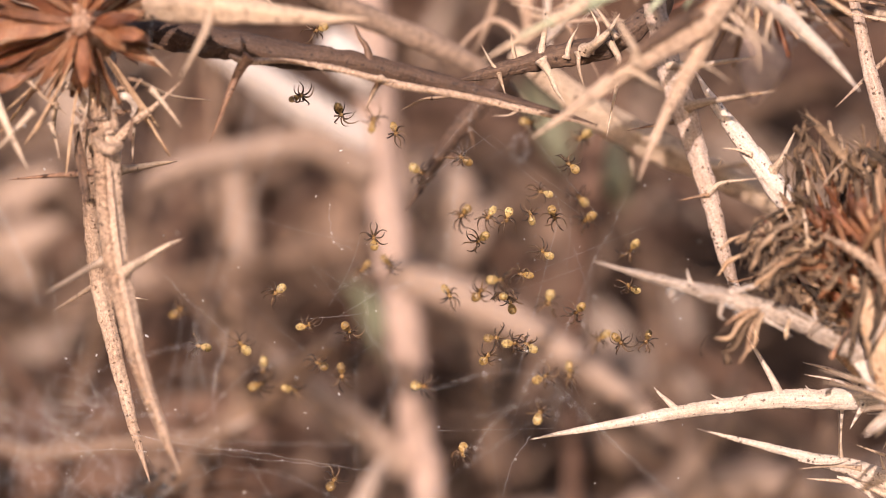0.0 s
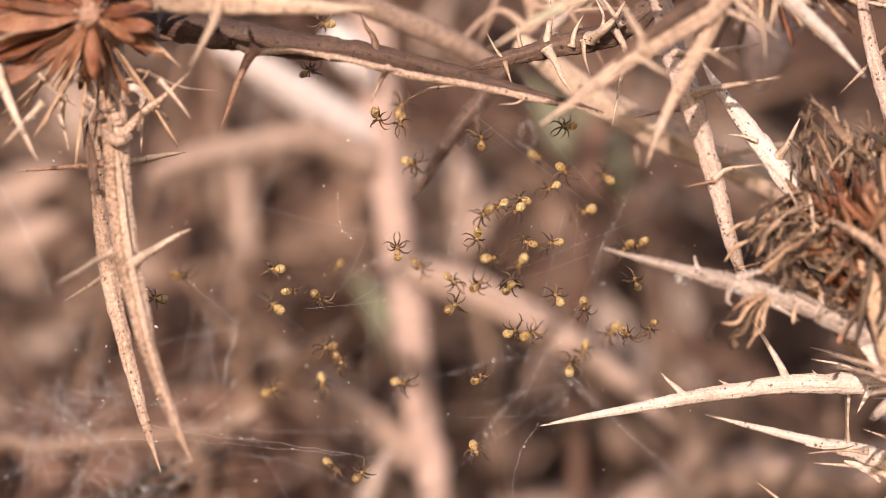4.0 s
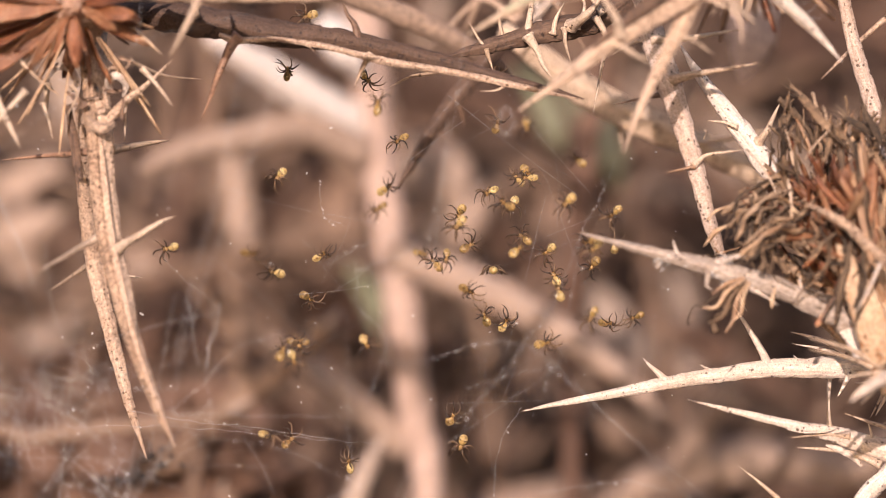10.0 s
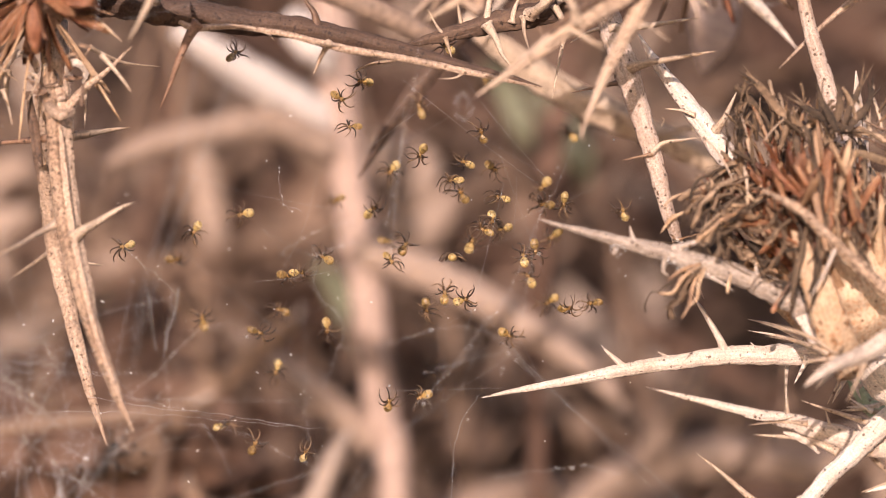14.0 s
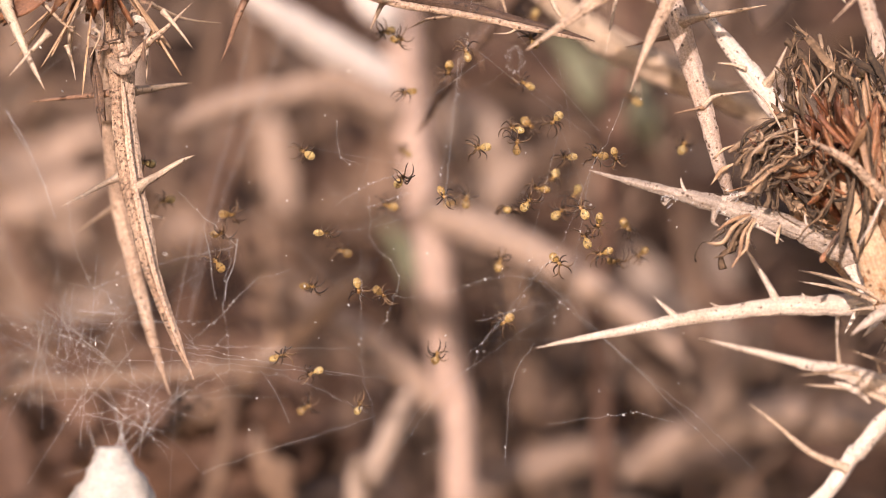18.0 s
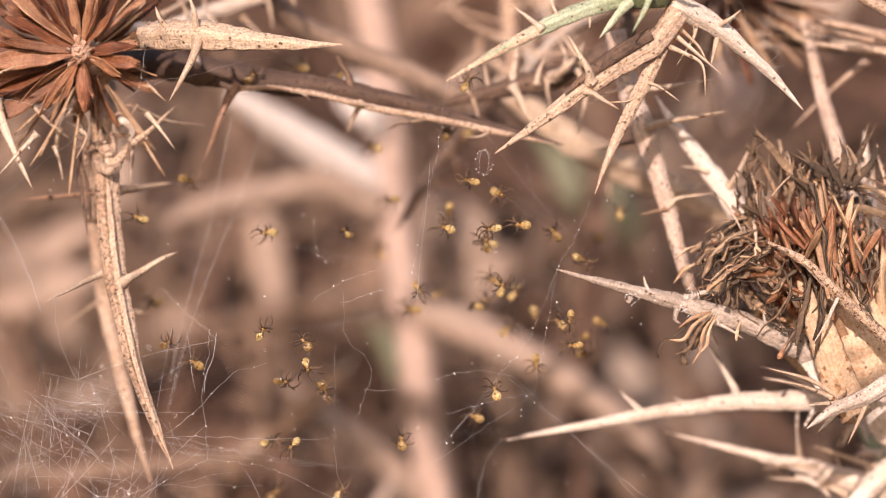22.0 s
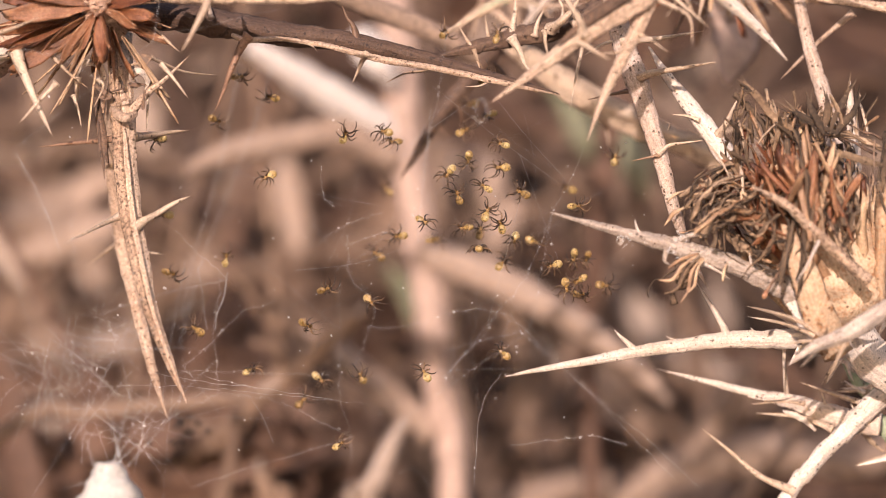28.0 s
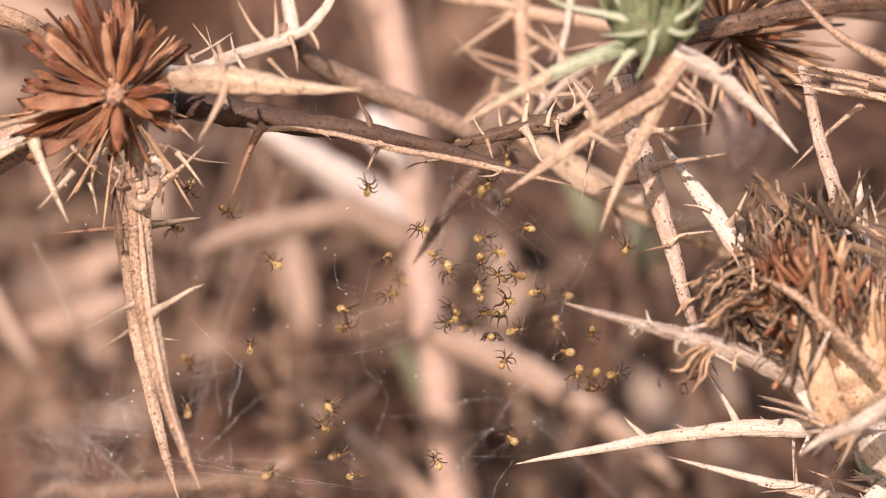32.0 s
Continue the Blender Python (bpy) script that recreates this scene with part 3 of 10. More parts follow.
    dry = thing("withered_weed", "blurred weed with broad pale dry leaves", "weed")
    stalk("stem", [(-9.0, 236.0, 24.0), (-6.0, 236.0, 12.0), (-2.0, 237.0, 0.0), (4.0, 240.0, -40.0), (8, 250, -168)], [5, 9, 10, 11, 12], thicket_tan, dry, "", 0.105)
    stalk("leaf", [(-12.5, 232.0, 24.0), (-9.0, 231.0, 19.0), (-6.0, 231.0, 14.0), (-5.0, 232.0, 8.0)], [6, 50, 56, 8], far_branch, dry, "broad pale dry leaf", 0.105, flat=0.3)
    stalk("leaf", [(3.0, 234.0, 13.0), (-1.5, 233.0, 9.0), (-6.0, 232.0, 5.0), (-11.0, 232.0, 5.5)], [5, 40, 44, 6], far_branch, dry, "broad pale dry leaf", 0.105, flat=0.3)
    red = thing("withered_weed", "blurred reddish-brown upright dry weed", "weed")
    stalk("stem", [(21.0, 176.0, 35.7), (19.6, 175.0, 25.2), (17.9, 174.0, 15.7), (16.9, 174.0, 1.5), (16.1, 175.0, -6.0), (15.4, 178.0, -19.5), (20, 180, -170)], [15, 19, 20, 19, 15, 14, 14], red_stem, red, "", 0.095)
    dark = thing("dark_thistle", "dark brown pointed dry thistle with small thorns", "thistle")
    body = stalk("branch", [(7.7, 45.0, 32.3), (0.5, 32.0, 25.3), (-2.2, 28.0, 21.7), (-4.2, 27.0, 19.4), (-6.8, 27.0, 15.8), (-9.1, 27.0, 11.9), (-10.8, 27.0, 9.3)], [10, 12, 14, 14, 11, 6, 0.6], dark_bark, dark, "", 0.068)
    spine([(-6.5, 27.0, 16.4), (-5.2, 27.0, 15.5), (-4.3, 27.0, 14.6)], 4, body, dark_spine)
    spine([(-3.9, 27.0, 19.7), (-3.2, 27.0, 18.1), (-2.9, 28.0, 16.5)], 4, body, dark_spine)
    leaf = thing("withered_weed", "broad blurred tan weed leaning behind the stalks", "weed")
    stalk("rib", [(1.5, 30.0, 28.1), (10.2, 34.0, 21.9), (17.6, 36.0, 17.9), (25.0, 38.0, 14.7), (32.5, 40.0, 11.1), (44.2, 46.0, 5.3), (67.9, 54.0, -6.7), (95, 70, -175)], [16, 29, 29, 25, 21, 17, 16, 16], straw_leaf, leaf, "", 0.06)
    stalk("side_twig", [(25.0, 37.0, 14.7), (28.5, 34.0, 15.3), (33.5, 33.0, 16.3)], [6, 5, 1], straw_leaf, leaf, "", 0.06)
    stalk("side_twig", [(13.9, 35.0, 19.7), (15.4, 36.0, 17.2), (16.1, 37.0, 13.9)], [6, 4, 1], straw_leaf, leaf, "", 0.06)
    stalk("leaf", [(19.6, 175.0, 25.2), (22.2, 172.0, 28.0), (24.0, 170.0, 32.6)], [3, 8, 1], red_stem, red, "small dry leaf", 0.095, flat=0.4)
    for k, (at, s) in enumerate(zip([(22.1, 215.0, 21.9), (12.2, 215.0, 27.2), (-18.5, 215.0, -9.8)], (9.5, 8, 9))):
        x, y, z = at
        pts = [(x - s * 0.6, y, z + s), (x, y + 2, z + s * 0.3), (x + s * 0.3, y, z - s * 0.4), (x + s * 0.5, y + 3, z - s)]
        v, f = tube_data(pts, [0.4, s * 0.38, s * 0.36, 0.3], 14, 8, 0.1, 2, 0.15, 0.25, k)
        blade = thing("green_leaf", "small blurred green leaf deep in the thicket", "leaf", "green leaves deep in the thicket")
        mesh_object("blade", v, f, far_green, blade)
        v, f = tube_data([pts[3], (x + s, y + 6, z - s * 3), (x + s * 2, y + 10, -175)], [0.3, 0.3, 0.4], 10, 6)
        mesh_object("stem", v, f, thicket_brown, blade)


build_ground()
build_litter()
build_thicket()
build_dead_leaves(77, 220, (-0.18, 0.19, 0.40, 0.85, -0.14, 0.16), 1.0, litter_skin, "crumpled brown dead leaves caught in the thicket")
build_dead_leaves(78, 70, (-0.17, 0.17, 0.30, 0.62, -0.10, 0.14), 0.6, thicket_pale, "bleached dead leaves scattered in the thicket")
build_dead_leaves(79, 34, (-0.16, -0.05, 0.28, 0.55, -0.02, 0.08), 0.7, far_branch, "bleached dead leaves in the open side of the thicket")
build_dead_leaves(80, 34, (-0.15, 0.15, 0.28, 0.50, -0.14, 0.16), 1.1, thicket_brown, "dark brown dead leaves in the thicket")
build_dead_leaves(81, 24, (0.04, 0.15, 0.28, 0.55, 0.015, 0.09), 0.75, thicket_pale, "bleached dead leaves high in the thicket")
# Dark leaf shapes added where only a shaded gap lies low in the thicket.
build_dead_leaves(83, 30, (-0.088, -0.046, 0.16, 0.23, -0.056, -0.024), 0.7, thicket_brown, "dark leaf shapes standing in for a shaded gap low in the thicket")
# A second dark cluster, put in for the shaded hollow behind the leaf tips.
build_dead_leaves(84, 60, (-0.066, -0.040, 0.14, 0.17, -0.048, -0.030), 0.45, thicket_brown, "dark leaf shapes standing in for the shaded hollow behind the leaf tips")
build_far_plant()


# ---- thistle on the one side: flower head, hanging leaf spikes, long branch ----
def bract_mesh(name, length, width, mat, curl):
    """A stiff keeled bract along +z from the origin, in metres."""
    verts, faces = [], []
    n = 9
    for k in range(n + 1):
        s = k / n
        w = width * ((0.55 + 0.45 * s / 0.5) if s < 0.5 else (1.0 if s < 0.85 else 1 - (s - 0.85) / 0.15 * 0.55)) * (1 + 0.10 * math.sin(s * 9 + length)) + 0.06
        bend = curl * s * s * length + 0.05 * width * math.sin(s * 7 + width * 5)
        z = length * s
        t = w * 0.30
        twist = 0.5 * math.sin(s * 3 + width * 11) * s
        for x, y in ((-w / 2, 0), (-w / 4, -t), (0, -t * 0.45), (w / 4, -t * 1.1), (w / 2, 0), (0, t * 0.7)):
            rag = width * 0.5 * math.sin(x * 23 + y * 41 + length * 7) if k == n else 0.0
            verts.append((x * math.cos(twist) - y * math.sin(twist), bend + x * math.sin(twist) + y * math.cos(twist), z + rag))
    for k in range(n):
        a, b = k * 6, (k + 1) * 6
        for j in range(6):
            faces.append((a + j, a + (j + 1) % 6, b + (j + 1) % 6, b + j))
    faces.append(tuple(n * 6 + j for j in range(6)))
    me = bpy.data.meshes.new(name)
    me.from_pydata([(x * MM, y * MM, z * MM) for x, y, z in verts], [], faces)
    me.polygons.foreach_set("use_smooth", [True] * len(me.polygons))
    me.materials.append(mat)
    lay_fibres(me, [(x + length, y, z * 0.11) for x, y, z in verts])
    return me


def strap_mesh(name, length, width, mat, curl):
    """A flat, grooved, parallel-sided bract with a torn blunt tip, along +z from the origin, in metres."""
    verts, faces, n, m = [], [], 12, 7
    for k in range(n + 1):
        s = k / n
        w = width * (0.45 + 0.55 * min(1.0, s / 0.35)) * (1.0 if s < 0.8 else 1 - (s - 0.8) * 2.6) * (1 + 0.07 * math.sin(s * 17 + length))
        roll = 0.7 * math.sin(s * 2.6 + width * 13) * s
        bend = curl * s * s * length + 0.12 * width * math.sin(s * 6 + width * 7)
        for side in (-1, 1):
            for j in range(m):
                u = j / (m - 1) * 2 - 1
                x = u * w / 2 * side
                y = 0.16 * w * u * u + 0.05 * w * math.cos(u * 9) + side * (0.05 * width * (1 - u * u) + 0.012)
                rag = 0.35 * width * math.sin(u * side * 7.3 + length * 5) if k == n else 0.0
                verts.append((x * math.cos(roll) - y * math.sin(roll), bend + x * math.sin(roll) + y * math.cos(roll), length * s + rag))
    c = 2 * m
    for k in range(n):
        for j in range(c):
            faces.append((k * c + j, k * c + (j + 1) % c, (k + 1) * c + (j + 1) % c, (k + 1) * c + j))
    faces.append(tuple(n * c + j for j in range(c)))
    me = bpy.data.meshes.new(name)
    me.from_pydata([(x * MM, y * MM, z * MM) for x, y, z in verts], [], faces)
    me.polygons.foreach_set("use_smooth", [True] * len(me.polygons))
    me.materials.append(mat)
    lay_fibres(me, [(x * 2.2 + length, y, z * 0.11) for x, y, z in verts])
    return me


def place(name, me, at, way, turn, parent):
    ob = new(name, me)
    ob.parent = parent
    q = Vector(way).to_track_quat("Z", "Y").to_matrix().to_4x4()
    ob.matrix_basis = Matrix.Translation(Vector(at) * MM) @ q @ pose(0, 0, 0, 0, 0, turn)
    return ob


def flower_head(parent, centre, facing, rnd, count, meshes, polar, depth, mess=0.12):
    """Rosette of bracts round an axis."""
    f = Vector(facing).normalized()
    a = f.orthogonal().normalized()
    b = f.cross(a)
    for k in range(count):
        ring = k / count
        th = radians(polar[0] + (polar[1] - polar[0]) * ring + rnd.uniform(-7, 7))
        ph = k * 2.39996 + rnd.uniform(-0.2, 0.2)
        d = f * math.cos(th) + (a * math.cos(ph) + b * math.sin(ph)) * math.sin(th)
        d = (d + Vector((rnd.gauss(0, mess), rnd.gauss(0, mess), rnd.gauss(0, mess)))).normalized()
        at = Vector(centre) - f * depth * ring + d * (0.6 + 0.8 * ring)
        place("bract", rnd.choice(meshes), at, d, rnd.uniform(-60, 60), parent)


def build_side_thistle():
    rnd = random.Random(3)
    plant = thing("dry_thistle", "dry tan thistle with brown flower head and hanging leaf spikes", "thistle", "thistles")
    centre = Vector((-42.1, -19.0, 27.0))
    back = centre + Vector((-1, 9, -1))
    stalk("stem", [tuple(centre + Vector((0, 2, 0))), tuple(back), tuple(back + Vector((-12, 8, -2))), (-84, 14, 0), (-95, 20, -60), (-98, 26, -175)],
          [34, 44, 34, 34, 36, 38], tan_leaf, plant)
    boss = [bract_mesh("boss_scale", 1.1, 0.5, boss_skin, 0.2)]
    head = mesh_object("boss", *tube_data([tuple(centre + Vector((0, 3, 0))), tuple(centre + Vector((0, 0.6, 0))), tuple(centre + Vector((0, -1.2, 0)))],
                                          [1.6, 1.3, 0.8], 12, 16, 0.1, 6, 0.5), boss_skin, plant, "pale tan floret boss")
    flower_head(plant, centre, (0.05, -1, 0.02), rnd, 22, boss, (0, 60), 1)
    strap = [strap_mesh("bract", ln, w, m, c) for ln, w, m, c in
             [(7.8, 1.45, bract_skin, 0.05), (7.8, 1.8, bract_skin, -0.05), (7.4, 1.05, red_bract, 0.08), (5.3, 1.6, bract_skin, 0.04), (5.0, 1.25, red_bract, -0.06),
              (10.0, 1.6, bract_skin, 0.04), (9.2, 2.1, red_bract, -0.04), (7.0, 0.42, pale_bract, 0.1)]]
    up, side, out = Vector((0, 0, 1)), Vector((1, 0, 0)), Vector((0, -1, 0))

    def lay(me, degrees, lift, turn, depth=0.0, start=0.9):
        """A strap of the rosette; lift: degrees by which it leans out of the rosette's plane."""
        w, e = radians(degrees), radians(lift)
        d = (side * math.cos(w) + up * math.sin(w)) * math.cos(e) + out * math.sin(e)
        place("bract", me, centre + Vector((0, depth, 0)) + d * start, d, turn, plant)

    # the straps that stand free in front
    # mostly the lighter russet skin, which paints these straps as lit
    for deg, kind, lift in ((139, 6, 22), (172, 2, 14), (108, 0, 18), (97, 2, 24), (76, 2, 20), (49, 6, 26), (3, 3, 20), (-31, 4, 30), (-72, 4, 26), (-84, 3, 12), (216, 2, 10), (236, 2, 16), (156, 0, 12), (-12, 3, 10), (252, 4, 14), (62, 2, 30), (122, 2, 12), (186, 6, 6)):
        lay(strap[kind], deg, lift, 90 - deg + rnd.uniform(-35, 35), 0.6)
    # the crowd behind them, short on the branch's side, long above
    # the dark skin among these paints in the shade between the straps
    for k in range(84):
        deg = rnd.uniform(0, 360)
        short = deg > 235 or deg < 40
        tall = 75 < deg < 205
        kind = rnd.choice([4, 3, 3, 2, 7]) if short else rnd.choice([5, 6, 0, 1]) if tall else rnd.choice([0, 1, 2, 4, 7])
        lay(strap[kind], deg, rnd.gauss(-4, 13), rnd.uniform(0, 360), 2.0 + 4.5 * rnd.random(), rnd.uniform(0.6, 1.2 if short else 2.4))
    for k in range(40):
        deg = rnd.uniform(85, 215)
        lay(strap[rnd.choice([5, 6, 5, 2])], deg, rnd.uniform(-25, 10), rnd.uniform(0, 360), 5 + rnd.uniform(-1, 3), 3.0)
    whisker = [bract_mesh("spine", ln, w, pale_bract, c) for ln, w, c in [(10, 0.34, 0.06), (8.5, 0.42, -0.05), (11.5, 0.30, 0.03)]]
    for k in range(10):
        deg = rnd.uniform(185, 330)
        lay(rnd.choice(whisker), deg, rnd.uniform(-25, 14), rnd.uniform(0, 360), 5 + rnd.uniform(-1, 3), 3.5)

    # leaf spike hanging in front
    leaf = stalk("leaf_spike", [(-41.4, -7.0, 24.9), (-41.1, -9.0, 20.1), (-40.5, -11.0, 15.4), (-39.9, -12.1, 9.0), (-38.9, -14.1, 3.1), (-37.4, -16.9, -2.0), (-36.1, -18.5, -6.7), (-33.9, -19.0, -12.7), (-32.0, -19.5, -17.2)],
                 [19, 21, 19, 18, 17.5, 14.5, 10.5, 6.5, 0.6], tan_leaf, plant, "speckled tan leaf spike", rings=60, ridge=0.16, ridges=4)
    stalk("brown_side", [(-42.0, -8.0, 23.0), (-41.6, -9.7, 20.1), (-41.0, -11.7, 15.4), (-40.4, -12.8, 9.0), (-39.4, -14.7, 3.1), (-37.9, -17.4, -2.0), (-36.5, -18.9, -6.7), (-34.2, -19.2, -12.7), (-32.3, -19.6, -16.6)],
          [9, 12, 12, 11.5, 11, 9, 6.5, 4, 0.6], brown_leaf, leaf, "granular brown side of the leaf", rings=60, ridge=0.12)
    stalk("rib", [(-40.2, -12.3, 14.7), (-39.4, -13.7, 8.9), (-38.4, -15.6, 3.1), (-37.0, -18.2, -2.0), (-35.7, -19.6, -6.7), (-33.7, -19.6, -12.7), (-32.0, -19.6, -17.0)], [1.5, 3, 3.5, 3, 2.5, 2, 0.5], tan_leaf, leaf, "pale midrib", rings=50, ridge=0.05, rough=0.3)
    spine([(-38.4, -15.4, 2.3), (-37.5, -15.2, 3.0), (-36.3, -13.9, 3.8), (-34.4, -13.5, 5.0), (-33.4, -13.3, 5.5), (-32.5, -12.8, 5.9)], 8, leaf)
    spine([(-40.1, -13.9, 3.7), (-40.9, -15.1, 3.2), (-41.8, -17.3, 2.6), (-43.1, -20.7, 1.6), (-44.7, -24.1, 0.5)], 7, leaf)
    spine([(-39.9, -11.0, 14.5), (-39.2, -11.0, 16.1), (-37.3, -12.0, 17.9), (-35.4, -13.0, 19.2), (-32.6, -14.0, 21.7)], 10, leaf, tan_leaf)
    spine([(-41.6, -10.0, 12.6), (-43.9, -8.0, 12.4), (-47.6, -6.0, 12.2), (-51.5, -4.1, 11.9)], 7, leaf, russet_spine)
    spine([(-39.3, -10.0, 12.8), (-38.1, -7.0, 13.1), (-36.3, -4.0, 13.6), (-34.1, -2.0, 14.0)], 9, leaf)
    stalk("withered_strip", [(-43.9, -9.5, 17.4), (-43.7, -9.5, 16.5), (-43.5, -9.5, 15.2), (-43.2, -9.5, 13.5), (-42.8, -9.8, 11.3), (-42.2, -10.4, 9.6)], [7, 5, 6, 8, 6, 1], dark_bark, plant, "dark withered leaf strip", rings=26, flat=0.5, ridge=0.2)
    stalk("withered_strip", [(-42.9, -13.5, 14.3), (-42.6, -13.9, 11.3), (-42.2, -14.5, 9.5), (-42.0, -14.6, 7.7)], [2, 3, 2.4, 0.6], dark_bark, plant, rings=14)

    for k in range(10):
        a = Vector((rnd.uniform(-44.5, -37.5), rnd.uniform(-13.5, -11.0), rnd.uniform(16.7, 22.0)))
        d = Vector((rnd.gauss(0, 0.7), rnd.gauss(0, 0.3), rnd.gauss(-0.6, 0.7))).normalized() * rnd.uniform(1.2, 2.6)
        bow = Vector((rnd.gauss(0, 0.5), 0, rnd.gauss(0, 0.5)))
        stalk("withered_strip", [a, a + d * 0.5 + bow, a + d], [2.0, rnd.uniform(2.0, 5.0), 0.8], rnd.choice([dark_bark, dark_bark, brown_leaf]), plant, rings=12, flat=0.2, rough=0.5)
    # leaf spike hanging behind it
    leaf = stalk("leaf_spike", [(-42.0, -6.0, 20.5), (-43.5, 0.0, 13.8), (-43.8, 4.0, 7.9), (-43.2, 7.0, 0.7), (-41.4, 6.0, -6.5), (-39.3, 5.0, -14.2), (-37.4, 4.3, -20.1)],
                 [13, 13, 13, 15, 12, 8, 0.6], tan_leaf, plant, "narrow spotted leaf spike", rings=50, ridge=0.14)
    spine([(-43.2, 7.0, 1.2), (-44.4, 9.0, 0.6), (-46.6, 12.0, -0.6), (-49.4, 15.4, -2.1)], 7, leaf)
    spine([(-41.8, 7.0, -0.2), (-40.0, 5.0, -0.3), (-37.6, 3.0, -0.6)], 5, leaf)

    # curled white leaf scraps under the head
    for pts in ([(-45.9, -9.0, 19.2), (-45.8, -11.0, 20.1), (-44.7, -12.0, 21.1), (-43.4, -12.0, 21.0), (-42.7, -11.0, 19.8), (-43.3, -10.0, 18.7)],
                [(-39.3, -9.0, 18.5), (-39.5, -11.0, 19.7), (-38.5, -12.0, 20.2), (-37.7, -11.0, 19.4), (-38.1, -10.0, 18.2)]):
        stalk("leaf_scrap", pts, [4, 5, 6, 6, 5, 2], pale_leaf, plant, "curled bleached leaf scrap", rings=20, flat=0.5)
    # downward and sideways leaf teeth
    for pts, r in (([(-51.8, -16.0, 22.0), (-50.8, -17.0, 19.7), (-49.1, -18.0, 16.1), (-47.2, -19.0, 12.5)], 12),
                   ([(-46.8, -20.0, 18.0), (-48.4, -20.0, 16.3), (-50.6, -20.0, 13.9)], 6),
                   ([(-48.4, -14.0, 22.1), (-46.3, -14.0, 19.9), (-44.2, -13.0, 18.2)], 5),
                   ([(-36.6, -14.0, 24.8), (-34.8, -15.0, 23.3), (-33.5, -15.0, 22.1)], 5),
                   ([(-35.3, -15.0, 20.5), (-33.8, -16.0, 18.8), (-32.4, -16.0, 16.9)], 5),
                   ([(-36.8, -12.0, 21.6), (-34.1, -8.0, 20.5), (-30.6, -4.0, 20.3)], 4)):
        spine(pts, r, plant)
    for pts, r in (([(-45.9, -10.0, 19.2), (-46.0, -10.0, 17.2), (-45.9, -10.0, 15.8)], 6),
                   ([(-37.9, -9.0, 19.3), (-38.1, -8.0, 16.0), (-38.2, -8.0, 13.7)], 4),
                   ([(-42.6, -15.0, 18.9), (-42.1, -15.0, 18.2), (-43.3, -14.0, 16.0)], 4),
                   ([(-45.9, -12.0, 17.1), (-45.4, -12.0, 15.5), (-45.1, -12.0, 13.8)], 4),
                   ([(-56.5, -12.0, 20.6), (-53.9, -12.0, 21.7), (-50.9, -10.0, 22.4)], 9),
                   ([(-54.9, -20.0, 23.4), (-51.3, -22.0, 24.1), (-47.8, -24.0, 25.2)], 7)):
        spine(pts, r, plant)
    # spike across the front of the head
    leaf = stalk("leaf_spike", [(-35.3, -18.0, 28.9), (-33.1, -22.0, 28.5), (-29.0, -26.0, 28.1), (-24.7, -27.0, 27.6), (-21.1, -27.5, 27.2), (-17.5, -28.0, 26.9), (-13.6, -28.0, 26.9)],
                 [20, 22, 24, 17, 12, 7, 0.6], straw_leaf, plant, "pale tan leaf spike", rings=40, ridge=0.18)
    spine([(-28.7, -27.0, 27.4), (-29.0, -28.0, 25.8), (-30.2, -28.0, 23.4), (-31.5, -28.0, 21.1)], 9, leaf)
    spine([(-28.9, -27.0, 28.6), (-29.0, -28.0, 30.2), (-29.6, -28.0, 32.3)], 8, leaf)
    spine([(-32.3, -23.0, 29.0), (-33.1, -24.0, 30.1), (-33.5, -24.0, 31.3)], 6, leaf)

    # long dark branch with a pale rib below
    branch = stalk("branch", [tuple(back + Vector((0, -1, 0))), (-38.3, -4.0, 27.3), (-32.9, -6.0, 26.6), (-27.6, -7.0, 25.7), (-23.0, -7.0, 24.9), (-18.4, -7.0, 24.4), (-14.9, -7.0, 24.0), (-10.3, -7.0, 23.0), (-5.7, -7.0, 21.9), (0.1, -7.0, 20.3), (5.9, -7.0, 18.9), (9.4, -7.0, 17.9)],
                   [22, 25, 25, 24, 21, 19, 17, 15, 12.5, 9, 5, 0.6], speckled_bark, plant, "dark brown thorny branch", rings=70, ridge=0.1, rough=0.16)
    rib = stalk("rib", [(-28.3, -9.0, 24.6), (-26.6, -9.0, 24.0), (-22.9, -9.0, 24.1), (-20.3, -9.0, 23.8), (-17.2, -9.0, 23.3), (-13.7, -9.0, 22.4), (-10.3, -9.0, 21.6), (-5.7, -8.5, 20.9), (-1.1, -8.0, 20.0), (4.1, -7.5, 18.9), (9.4, -7.0, 17.8)],
                [3, 5.5, 4, 4, 4.5, 5.5, 5.5, 5.5, 5.5, 4, 0.6], tan_leaf, plant, "pale rib along the branch", rings=60, rough=0.2)
    spine([(-26.3, -9.0, 24.3), (-26.9, -9.0, 23.6), (-27.7, -9.0, 22.0), (-28.5, -9.0, 20.1), (-29.3, -8.5, 18.0), (-30.3, -8.4, 15.7)], 9, rib, russet_spine)
    spine([(-12.8, -9.0, 22.2), (-13.3, -8.0, 21.6), (-13.9, -7.0, 20.5), (-14.6, -7.0, 18.9)], 6, rib)
    spine([(-14.1, -7.0, 24.5), (-14.4, -7.0, 25.7), (-15.1, -7.0, 26.7), (-15.7, -7.0, 28.1)], 7, branch, dark_spine)
    spine([(-19.5, -9.0, 23.6), (-18.8, -9.0, 23.1), (-18.4, -9.0, 22.6)], 3, rib)
    spine([(-5.0, -6.0, 21.2), (-6.8, -5.0, 20.7), (-8.6, -4.0, 20.5), (-10.8, -3.0, 19.5)], 5, rib)
